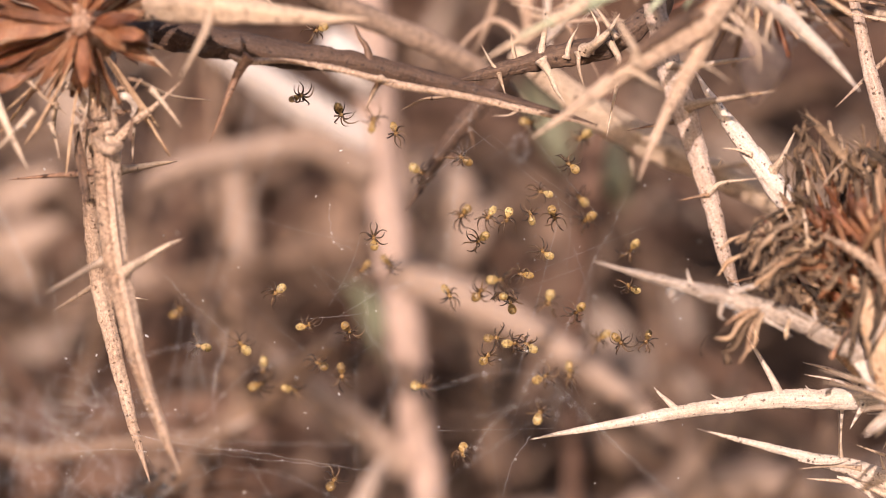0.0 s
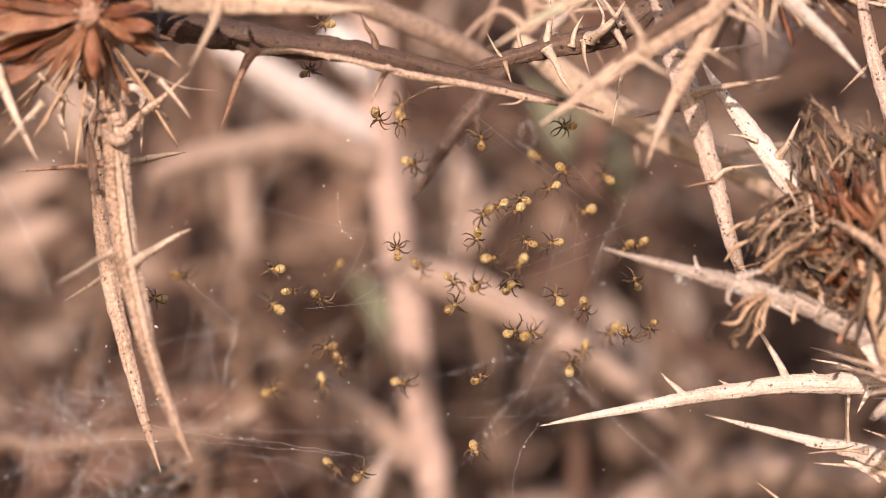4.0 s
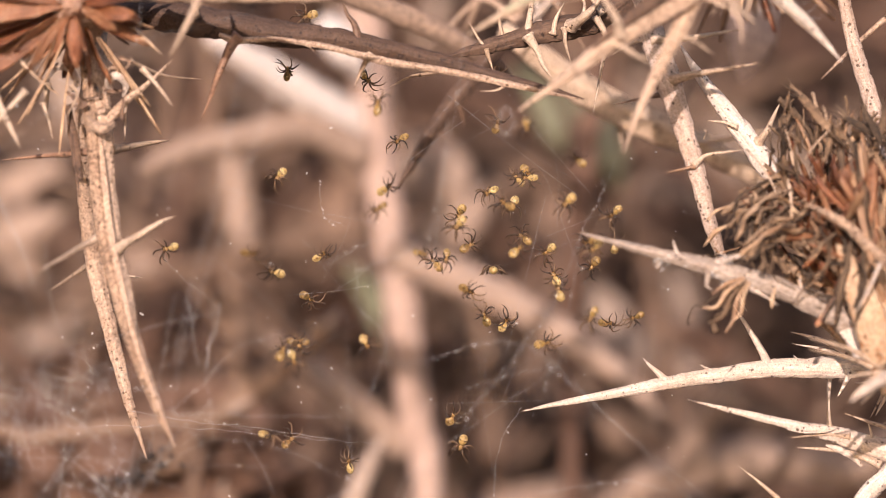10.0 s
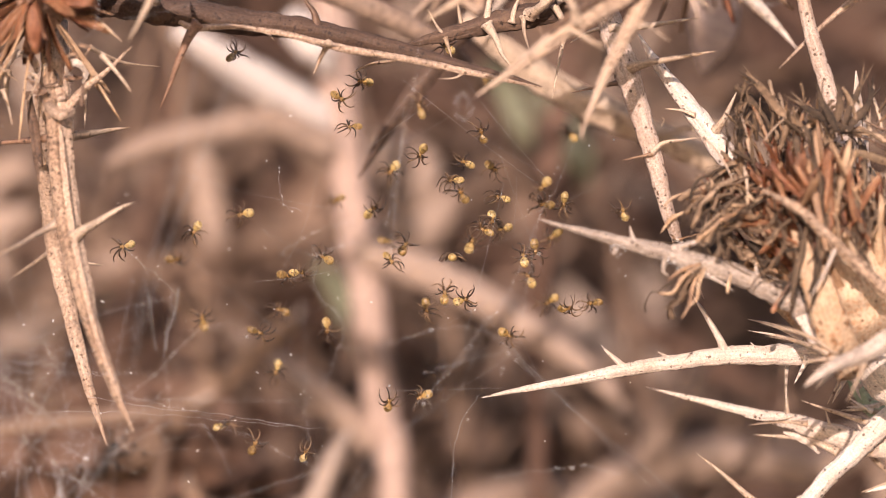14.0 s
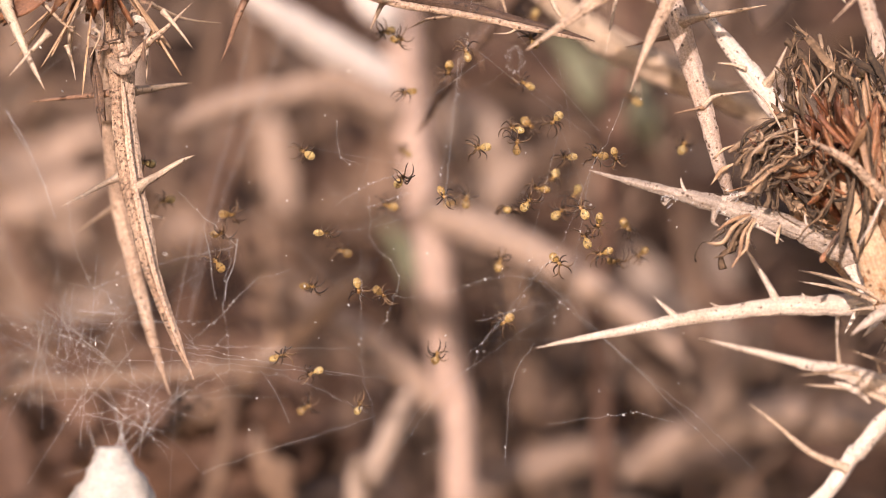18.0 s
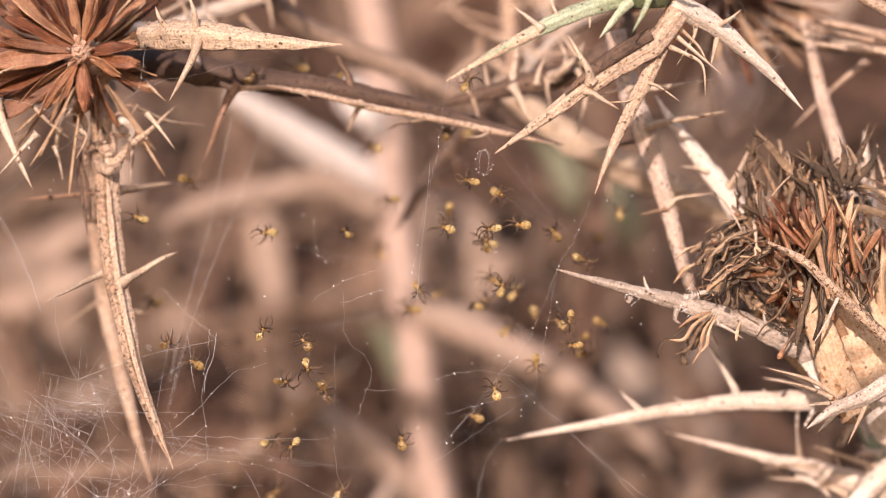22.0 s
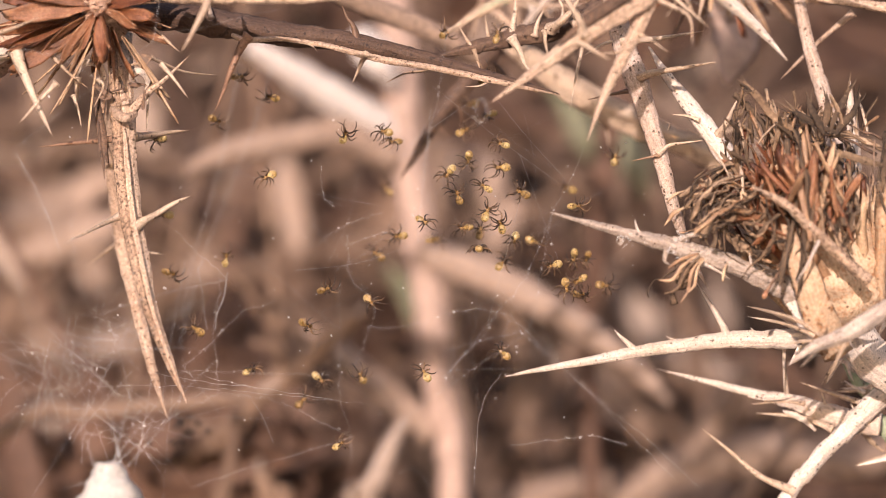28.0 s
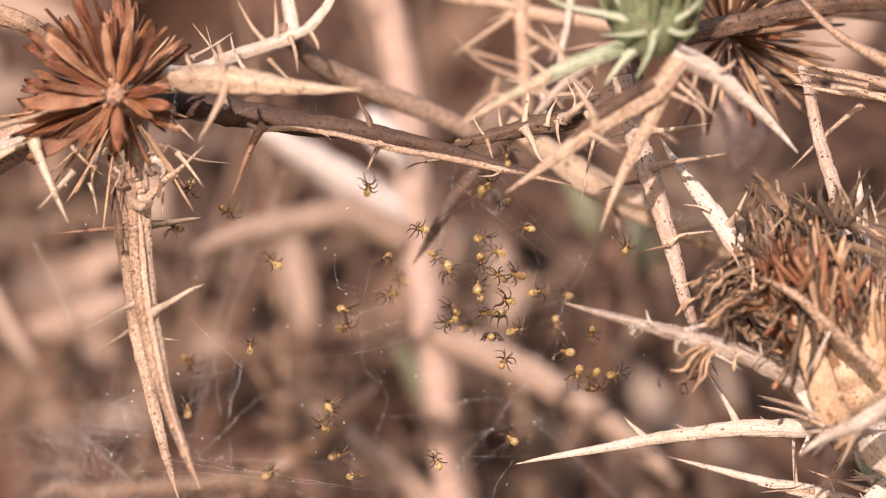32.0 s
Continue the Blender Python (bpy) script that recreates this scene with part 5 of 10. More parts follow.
    bundle(7, (24.4, -14.0, -0.4), (23.0, -15.0, -2.2), (22.4, -15.0, -3.4), (21.0, -15.0, -4.4))
    bundle(9, (30.3, -12.0, 1.8), (31.2, -15.0, -0.6), (34.1, -16.0, -1.9))
    bundle(10, (34.6, -6.0, 9.5), (34.6, -7.0, 12.7), (33.6, -7.0, 15.4))
    bundle(10, (37.9, -8.0, 8.5), (38.4, -9.0, 12.0), (39.4, -9.0, 15.1))
    bundle(10, (30.8, -14.0, 3.5), (27.4, -18.0, 3.3), (25.0, -19.0, 1.8), (23.4, -19.0, 2.4))
    bundle(4, (28.2, -8.0, 3.7), (26.0, -10.0, 2.4), (24.2, -10.0, 1.8), (22.2, -10.0, 2.6))
    bundle(9, (41.2, -6.0, 10.9), (38.0, -8.0, 12.7), (35.6, -8.0, 15.7), (34.4, -8.0, 16.3), skins=gloom)
    bundle(8, (45.7, -12.0, 11.6), (40.6, -12.0, 13.5), (36.6, -14.0, 12.2), skins=gloom)
    bundle(9, (35.5, -16.0, 12.7), (36.4, -20.0, 5.9), (35.5, -21.0, 0.0), (34.1, -20.0, -4.0))
    bundle(9, (37.8, -18.0, 6.9), (39.4, -21.0, 2.5), (42.4, -22.0, -2.1), skins=gloom)
    bundle(8, (33.5, -17.0, 7.0), (34.3, -20.0, 1.3), (32.0, -19.0, -3.1))
    bundle(8, (41.4, -16.0, 8.9), (41.6, -20.0, 3.2), (40.3, -21.0, -1.8), skins=gloom)
    bundle(8, (45.7, -12.0, 12.3), (44.3, -16.0, 5.8), (45.0, -18.0, -0.5), skins=gloom)
    bundle(8, (39.1, -8.0, 15.7), (38.1, -12.0, 9.1), (38.5, -14.0, 1.4))
    bundle(8, (41.8, -6.0, 13.2), (42.3, -8.0, 7.9), (44.3, -10.0, 2.7), skins=gloom)
    bundle(9, (34.1, -14.0, 9.0), (36.3, -18.0, 6.9), (31.8, -19.0, 3.2), (28.8, -18.0, 2.6))
    petal = [bract_mesh("petal", ln, w, m, c) for ln, w, m, c in
             [(5.5, 1.0, red_bract, 0.2), (6.5, 0.8, red_bract, -0.15), (5.0, 1.2, bract_skin, 0.2), (7.0, 0.7, pale_bract, 0.1)]]
    heart = Vector((37.2, -18.5, 4.8))
    for k in range(44):
        d = Vector((rnd.gauss(-0.15, 0.4), rnd.gauss(-0.2, 0.3), rnd.gauss(0.9, 0.3))).normalized()
        place("petal", rnd.choice(petal), heart + Vector((rnd.gauss(0.5, 2.0), rnd.gauss(0, 1.6), rnd.gauss(-1, 2.4))), d, rnd.uniform(-70, 70), plant)
    tuft = [bract_mesh("withered_floret", ln, w, m, c) for ln, w, m, c in
            [(4.5, 0.45, pale_bract, 0.25), (5.5, 0.35, curl_skin, -0.2), (4.0, 0.6, curl_skin, 0.3), (5.0, 0.4, spine_skin, -0.3), (3.6, 0.5, dark_floret, 0.15)]]
    edge = smooth_path([(29.0, -12.0, 6.5), (29.4, -13.0, 9.4), (30.8, -13.0, 12.4), (33.5, -12.0, 13.9), (36.8, -11.0, 14.0), (40.7, -10.0, 14.0), (44.8, -8.0, 14.1)], 40)
    for k in range(40):
        p = rnd.choice(edge)
        d = Vector((rnd.gauss(-0.35, 0.35), rnd.gauss(-0.25, 0.4), rnd.gauss(0.75, 0.3))).normalized()
        place("withered_floret", rnd.choice(tuft), p + Vector((rnd.gauss(0.6, 0.8), rnd.gauss(0, 1.6), rnd.gauss(-1.6, 0.9))), d, rnd.uniform(0, 360), plant)
    # dark curled ribbons with frayed ends on the crown
    for pts in ([(30.1, -12.0, 19.0), (31.8, -13.0, 17.1), (33.3, -14.0, 15.0), (35.7, -14.0, 13.3)], [(35.0, -13.0, 16.0), (36.6, -14.0, 14.9), (38.5, -14.0, 13.9), (40.3, -14.0, 13.2)], [(39.4, -13.0, 17.4), (39.4, -14.0, 16.0), (39.2, -14.0, 14.4), (38.5, -14.0, 12.6)],
                [(42.4, -12.0, 18.7), (41.2, -13.0, 16.6), (40.2, -14.0, 14.7), (39.7, -14.0, 12.9)], [(43.4, -11.0, 17.6), (42.5, -12.0, 15.5), (41.1, -13.0, 14.0), (40.3, -14.0, 12.9)], [(37.2, -14.0, 16.9), (37.6, -15.0, 15.5), (38.4, -15.0, 14.1), (39.0, -15.0, 12.8)],
                [(46.4, -14.0, 9.2), (43.8, -15.0, 9.8), (41.3, -16.0, 10.5), (38.8, -16.0, 10.7)]):
        ribbon = stalk("withered_ribbon", pts, [1.2, 5, 6, 5, 3], rnd.choice([dark_floret, dark_floret, curl_skin]), plant, "dark curled withered ribbon", rings=16, flat=0.4, rough=0.4)
        a, b = Vector(pts[0]), Vector(pts[1])
        for k in range(3):
            d = ((a - b).normalized() + Vector((rnd.gauss(0, 0.5), rnd.gauss(0, 0.3), rnd.gauss(0, 0.5)))).normalized()
            spine([tuple(b.lerp(a, 0.4)), tuple(b.lerp(a, 0.7) + d * 0.6), tuple(a + d * rnd.uniform(0.6, 1.6))], 2.6, ribbon, dark_floret)
    # split, curled florets below the grey thorn
    for pts in ([(24.9, -18.0, -0.6), (23.0, -19.0, -1.9), (21.9, -19.0, -3.4), (20.4, -19.0, -3.5)], [(25.0, -18.0, -0.8), (23.4, -19.0, -2.4), (22.4, -19.0, -4.4), (21.0, -19.0, -5.0)],
                [(25.2, -18.0, -0.9), (24.0, -19.0, -2.6), (23.6, -19.0, -4.6), (22.8, -19.0, -6.0)], [(25.4, -18.0, -1.0), (24.6, -19.0, -2.4), (24.3, -19.0, -4.0), (23.6, -19.0, -4.8)],
                [(28.0, -17.0, -1.6), (27.6, -18.0, -2.6), (27.5, -18.0, -3.6)], [(24.8, -18.0, -0.5), (22.8, -19.0, -1.2), (21.4, -19.0, -2.2)]):
        stalk("withered_floret", pts, [1.2, 2.2, 2.8, 2.2, 1.0], rnd.choice([curl_skin, pale_bract, curl_skin]), plant, "pale split withered floret", rings=12, flat=0.4, rough=0.3)
    drip = stalk("withered_floret", [(34.6, -17.0, -0.9), (33.8, -18.0, -2.4), (32.9, -18.0, -3.8), (32.2, -18.0, -5.0)], [2, 2.4, 2.2, 3.5], dark_bark, plant, "thin hanging russet floret", rings=14)
    v, f = tube_data([(32.4, -18.0, -4.5), (32.1, -18.0, -5.2), (31.9, -18.0, -5.5)], [0.16, 0.34, 0.12], 8, 10)
    mesh_object("seed", v, f, red_bract, drip, "russet seed at the tip")
    front = stalk("leaf_spike", [(43.3, -20.0, -3.6), (37.8, -22.0, 1.3), (34.1, -23.0, 4.7), (30.3, -24.0, 6.7)], [10, 9, 7, 2], brown_leaf, plant, "grey-brown leaf spike lying on the seed head", rings=30)
    spine([(37.8, -22.0, 1.0), (36.2, -24.0, -1.9), (34.8, -24.0, -4.1)], 4, front, grey_leaf)
    stalk("bract", [(40.7, -14.0, -11.8), (38.1, -18.0, -7.0), (36.0, -19.0, -1.8), (34.0, -17.0, 4.0)], [26, 26, 22, 3], cup_skin, plant, "broad smooth tan bract", rings=24, flat=0.4)
    stalk("bract", [(38.5, -13.0, -3.6), (34.7, -15.0, 1.4), (32.2, -14.0, 5.9), (30.8, -13.0, 9.2)], [14, 15, 12, 2], dark_spine, plant, "russet bract", rings=24, flat=0.4)
    # spotted stick behind the head
    s = stalk("stalk", [(37.0, 5.0, 33.0), (37.9, 5.0, 29.8), (39.0, 5.0, 24.6), (40.4, 5.0, 20.0), (41.6, 4.0, 15.4), (42.5, 0.0, 8.1)], [8, 9, 11, 13, 15, 15], spotted_skin, plant, "pale spotted stick", rings=40)
    spine([(39.8, 4.0, 14.1), (38.5, 4.0, 16.0), (37.2, 4.0, 17.0)], 6, s)
    s = stalk("stalk", [(43.8, 4.0, 20.2), (44.0, 4.0, 16.2), (44.2, 3.0, 12.2), (44.0, 0.0, 8.1)], [1, 9, 11, 12], pale_leaf, plant, rings=20)
    for pts, r in (([(48.6, 2.0, 28.5), (44.1, 2.0, 29.2), (40.9, 2.0, 29.5), (35.8, 2.0, 30.5)], 11), ([(44.1, 2.0, 30.4), (39.0, 2.0, 31.4), (35.1, 2.0, 31.8)], 6), ([(44.8, -14.0, 31.5), (39.1, -15.0, 34.6), (33.9, -16.0, 39.6)], 14),
                   ([(46.9, 3.0, 30.6), (42.3, 3.0, 31.9), (36.2, 3.0, 32.9)], 12), ([(44.2, 8.0, 28.3), (40.1, 8.0, 24.8), (36.1, 9.0, 20.8)], 7)):
        spine(pts, r, s, tan_leaf)
    return plant


# ---- leafy shoot with a green bud, in front and above ----
def build_shoot():
    rnd = random.Random(14)
    plant = thing("thistle_shoot", "drying thistle shoot with green bud and tan spikes", "thistle", "thistles")
    node = Vector((18.5, -28.0, 34.2))
    stalk("stem", [tuple(node + Vector((0, 0, -3))), tuple(node), tuple(node + Vector((3, 2, 12))), tuple(node + Vector((18, 8, 24))), (66, 6, 40), (92, 10, 0), (104, 14, -80), (108, 18, -175)],
          [14, 18, 20, 22, 24, 26, 28, 30], tan_leaf, plant, rings=50)
    bud = [bract_mesh("bract", ln, w, bud_green, c) for ln, w, c in [(6, 1.8, 0.12), (5, 1.6, 0.05), (7, 1.4, 0.2)]]
    mesh_object("bud", *tube_data([tuple(node + Vector((-1, 0, -3.5))), tuple(node + Vector((-1, -0.5, -0.5))), tuple(node + Vector((-1, -0.5, 3))), tuple(node + Vector((-1, 0, 7.5)))],
                                  [2.2, 4.2, 4.0, 1.0], 14, 14, 0.06, 7, 0.15), bud_green, plant, "green closed bud")
    for k in range(40):
        ph = k * 2.39996
        out = Vector((math.cos(ph), math.sin(ph), 0))
        at = node + Vector((-1, -0.3, -2.0 + 6.5 * k / 40)) + out * (3.8 - 1.8 * k / 40)
        place("bract", rnd.choice(bud), at, (out * 0.5 + Vector((0, 0, 0.9))).normalized(), math.degrees(0), plant)
    g = stalk("leaf_spike", [(-2.9, -32.0, 22.7), (1.4, -32.0, 25.2), (4.8, -32.0, 27.1), (8.3, -31.0, 28.9), (11.8, -30.0, 30.4), (16.0, -29.0, 31.7), (19.1, -28.0, 32.8)], [0.6, 6, 9, 11, 12, 14, 14], green_leaf, plant,
              "pale green leaf spike with tan tip", rings=40, ridge=0.2)
    stalk("tip", [(-2.9, -32.0, 22.7), (1.4, -32.0, 25.2), (4.8, -32.0, 27.1), (8.3, -31.0, 28.9)], [0.8, 6.8, 9.9, 9.0], straw_leaf, g, "dusty tan tip", rings=24, ridge=0.1)
    for pts, r in (([(6.6, -32.0, 28.2), (5.4, -32.0, 29.2), (3.9, -32.0, 30.3)], 6), ([(11.5, -30.0, 30.4), (11.7, -30.0, 29.4), (11.7, -30.0, 28.3)], 5), ([(8.6, -31.0, 29.2), (8.0, -31.0, 30.3), (7.6, -31.0, 31.5)], 4)):
        spine(pts, r, g)
    for pts in ([(17.5, -31.0, 33.5), (13.2, -32.0, 34.6), (8.4, -33.0, 35.5), (5.3, -33.0, 37.2)], [(18.1, -31.0, 33.2), (15.7, -33.0, 32.4), (12.0, -34.0, 32.3)], [(19.0, -31.0, 33.5), (20.7, -33.0, 32.5), (22.5, -34.0, 32.9)],
                [(17.2, -30.0, 33.9), (14.4, -31.0, 36.0), (12.0, -31.0, 38.8)], [(19.6, -31.0, 33.8), (21.7, -32.0, 35.0), (23.2, -32.0, 36.8)], [(18.1, -32.0, 32.9), (17.4, -33.0, 30.3), (15.9, -33.0, 27.5)]):
        spine(pts, 9, plant, green_leaf)
    g = stalk("leaf_spike", [(18.2, -29.0, 32.3), (15.7, -30.0, 30.9), (13.9, -30.0, 28.8), (12.7, -30.0, 27.3)], [10, 8, 5, 0.6], green_leaf, plant, rings=20)
    v = stalk("leaf_spike", [(2.0, -27.0, 15.7), (5.4, -27.0, 18.1), (8.6, -27.0, 20.5), (11.9, -28.0, 22.9), (14.8, -28.0, 24.9), (18.3, -28.0, 26.9), (21.0, -28.0, 30.1)], [0.6, 6, 10, 15, 18, 17, 15], tan_leaf, plant,
              "brown-tan tapering leaf spike", rings=50, ridge=0.2)
    stalk("bark_strip", [(9.2, -28.3, 21.8), (12.0, -29.2, 24.0), (14.7, -29.4, 25.9), (18.0, -29.2, 27.8)], [2, 8, 10, 9], dark_bark, v, "dark brown mottled upper side", rings=24, flat=0.5)
    for pts, r in (([(11.8, -29.0, 23.1), (11.5, -30.0, 24.2), (10.5, -30.0, 25.8), (9.5, -30.0, 27.6)], 8), ([(11.3, -28.0, 22.1), (12.1, -29.0, 21.7), (13.2, -30.0, 20.9), (14.7, -30.0, 20.0)], 7),
                   ([(9.6, -27.0, 21.4), (11.3, -26.0, 21.8), (13.7, -25.0, 22.0)], 4)):
        spine(pts, r, v)
    q = stalk("leaf_spike", [(12.4, -24.0, 11.7), (13.7, -24.5, 15.3), (15.5, -25.0, 19.3), (17.5, -26.0, 23.2), (19.0, -27.0, 26.5), (20.5, -28.0, 30.6)], [0.6, 5, 9, 11, 12, 12], tan_leaf, plant,
              "hanging tan leaf spike", rings=40, ridge=0.18)
    for pts, r in (([(17.5, -26.0, 23.2), (19.0, -27.0, 22.5), (21.0, -27.0, 21.1)], 4), ([(17.2, -26.0, 22.9), (16.1, -26.0, 21.3), (13.4, -25.0, 21.1)], 4), ([(19.2, -27.0, 27.0), (21.3, -28.0, 26.0), (23.3, -28.0, 24.7), (23.6, -28.0, 21.6)], 5)):
        spine(pts, r, q)
    w = stalk("leaf_spike", [(34.5, -19.0, 20.8), (31.8, -20.0, 23.7), (28.7, -22.0, 26.3), (25.6, -24.0, 28.6), (22.8, -26.0, 30.1), (20.1, -28.0, 31.2)], [0.6, 6, 10, 15, 17, 15], pale_leaf, plant,
              "pale tan leaf spike with fibres", rings=40, ridge=0.16)
    for pts, r in (([(25.4, -25.0, 29.2), (26.3, -26.0, 29.7), (27.4, -26.0, 30.6)], 5), ([(25.1, -24.0, 27.9), (24.8, -24.0, 26.5), (24.4, -24.0, 25.0)], 6), ([(22.8, -26.0, 29.4), (22.5, -26.0, 27.7), (20.8, -26.0, 24.9)], 5),
                   ([(20.7, -27.0, 27.8), (22.7, -27.0, 26.1), (25.4, -27.0, 23.8)], 5), ([(21.3, -27.0, 28.4), (23.0, -27.0, 26.7), (23.9, -27.0, 25.0)], 4)):
        spine(pts, r, w)
    for k in range(30):
        p = Vector((28.2, -22.0, 27.1)) + Vector((rnd.uniform(-2.4, 2.4), rnd.uniform(-1, 1), rnd.uniform(-2.4, 2.4)))
        d = Vector((rnd.uniform(-1, 1), -0.2, rnd.uniform(-0.2, 1))) * 3
        v2, f2 = tube_data([p, p + d * 0.5 + Vector((0.6, 0, 0)), p + d], [0.013, 0.013, 0.008], 8, 4)
        mesh_object("fibre", v2, f2, silk, plant)
    # brown bracts of a head behind the shoot
    back = thing("dry_flower_head", "brown spiny dry flower head behind the shoot", "flower head")
    c = Vector((29.3, 22.0, 38.7))
    stalk("stem", [tuple(c), tuple(c + Vector((10, 6, 4))), (70, 34, 36), (88, 40, 0), (94, 46, -175)], [15, 14, 14, 18, 22], speckled_bark, back, rings=30)
    br = [bract_mesh("bract", ln, 0.7, m, 0.05) for ln, m in [(13, dark_spine), (11, bract_skin), (12, pale_bract)]]
    for k in range(110):
        d = Vector((rnd.gauss(0.2, 0.7), rnd.gauss(-0.2, 0.5), rnd.gauss(0.1, 0.6))).normalized()
        place("bract", rnd.choice(br), c + d * 1.5, d, rnd.uniform(0, 360), back)
    blade = stalk("leaf", [(32.0, 56.0, 41.0), (33.1, 58.0, 36.4), (33.9, 60.0, 32.4), (33.9, 60.0, 29.0), (33.2, 60.0, 26.0), (32.7, 60.0, 23.6)], [26, 44, 50, 46, 26, 4], far_stem, back, "broad tan leaf hanging behind", rings=30, flat=0.25, rough=0.08)
    stalk("branch", [(32.9, 24.0, 34.0), (38.5, 24.0, 32.6), (44.2, 24.0, 32.2), (52.7, 24.0, 32.9), (70, 34, 34)], [10, 12, 13, 14, 14], dark_bark, back, "dark twig", rings=24)
    for pts in ([(33.5, 23.0, 33.2), (37.8, 23.0, 32.7), (43.0, 23.0, 31.7)], [(42.6, 22.0, 32.0), (45.4, 22.0, 31.7), (48.6, 22.0, 30.9)], [(31.5, 24.0, 32.6), (35.0, 24.0, 31.9), (38.2, 24.0, 30.5)]):
        spine(pts, 7, back)
    # stems and twigs crossing behind the top
    behind = thing("dry_thistle", "tangled pale thistle twigs behind the shoot", "thistle", "thistles")
    t = stalk("stalk", [(104, 72, -175), (98, 62, 10), (70, 50, 66), (4.1, 42.0, 54.6), (3.0, 42.0, 45.4), (3.2, 42.0, 39.4), (3.5, 42.0, 34.0), (4.1, 42.0, 28.4)], [16, 16, 15, 14, 14, 14, 12, 4], tan_leaf, behind, rings=40, unit=0.072)
    stalk("stalk", [(-7.9, 40.0, 45.9), (-1.1, 42.0, 45.0), (5.7, 42.0, 43.5), (12.5, 40.0, 42.2), (19.8, 36.0, 40.2)], [9, 10, 11, 11, 11], tan_leaf, behind, rings=30, unit=0.072)
    for pts, r in (([(1.2, 42.0, 43.1), (-4.2, 44.0, 39.5), (-6.5, 46.0, 38.2)], 6),
                   ([(2.7, 42.0, 34.8), (-2.6, 42.0, 37.1), (-6.4, 42.0, 40.8)], 6),
                   ([(3.1, 40.0, 30.1), (-1.0, 40.0, 32.3), (-7.1, 42.0, 26.4)], 8),
                   ([(5.8, 38.0, 34.4), (5.9, 38.0, 31.4), (6.5, 36.0, 27.5)], 6),
                   ([(8.7, 36.0, 40.2), (8.0, 36.0, 35.7), (8.4, 34.0, 30.3)], 7)):
        spine(pts, r, t, rnd.choice([spine_skin, tan_leaf, pale_leaf]), 0.072)
    for pts, r in (([(4.2, 40.0, 40.7), (9.5, 38.0, 36.7), (13.2, 34.0, 31.8)], 7),
                   ([(3.5, 42.0, 33.3), (7.3, 40.0, 32.4), (11.7, 38.0, 32.2)], 6),
                   ([(-0.3, 44.0, 35.0), (-1.9, 46.0, 30.6), (-3.1, 48.0, 28.4)], 8),
                   ([(9.4, 38.0, 44.9), (8.7, 38.0, 40.4), (6.5, 38.0, 36.7)], 7),
                   ([(-4.2, 46.0, 39.0), (1.2, 44.0, 37.3), (4.2, 42.0, 36.3)], 5)):
        spine(pts, r, t, rnd.choice([spine_skin, tan_leaf, pale_leaf]), 0.072)

    twig = [(19.6, 30.0, 39.6), (15.2, 26.0, 36.9), (10.1, 24.0, 33.8), (5.8, 24.0, 29.5), (2.6, 26.0, 25.3)]
    stalk("stalk", twig, [11, 11, 9, 6, 0.6], grey_leaf, behind, rings=30, unit=0.07)
    twig_line = smooth_path(twig, 30)[2:26] + smooth_path([(4.1, 42.0, 50.0), (3.0, 42.0, 45.4), (3.2, 42.0, 39.4), (3.5, 42.0, 34.0)], 12)
    for k in range(18):
        a = rnd.choice(twig_line)
        d = Vector((rnd.uniform(-1, 1), rnd.uniform(-0.3, 0.3), rnd.uniform(-1, 0.6))).normalized()
        ln = rnd.uniform(5, 10)
        spine([tuple(a), tuple(a + d * ln * 0.5 + Vector((0.2, 0, 0.3))), tuple(a + d * ln)], rnd.uniform(3.5, 7), t, rnd.choice([spine_skin, tan_leaf, grey_leaf]))


build_side_thistle()
build_other_thistle()
build_shoot()


# ---- egg sac and silk ----
def build_sac():
    sac = thing("egg_sac", "white papery spider egg sac hung on silk", "egg sac")
    top = Vector((-38.6, -32.0, -23.1))
    v, f = tube_data([top, top + Vector((0, 0, -1.6)), top + Vector((0.1, 0, -4)), top + Vector((0.1, 0.3, -7.5)), top + Vector((0, 0.5, -11)), top + Vector((0, 0.5, -14))],
                     [1.4, 2.1, 3.6, 5.3, 5.2, 1.4], 32, 28, 0.03, 7, 0.14)
    mesh_object("pouch", v, f, sac_skin, sac)
    rnd = random.Random(4)
    tips = [(-33.0, -28.0, -18.6), (-41.3, -32.0, -19.8), (-38.6, -30.0, -18.4), (-43.8, -31.0, -26.0), (-33.8, -29.0, -16.8), (-39.6, -32.0, -15.0), (-32.0, -27.0, -17.6), (-36.5, -30.0, -15.0)]
    for k, tip in enumerate(tips):
        a = top + Vector((rnd.uniform(-1.6, 1.6), rnd.uniform(-1, 1), rnd.uniform(-2.2, -0.4)))
        v, f = tube_data([a, a.lerp(Vector(tip), 0.3), a.lerp(Vector(tip), 0.7), tip], [0.07, 0.03, 0.018, 0.014], 12, 6)
        mesh_object("guy_thread", v, f, silk_faint, sac)


def thread(name, points, parent, r=0.028, mat=None, rings=None):
    v, f = tube_data(points, [r] * len(points), rings or max(6, 5 * len(points)), 4)
    return mesh_object(name, v, f, mat or silk, parent)


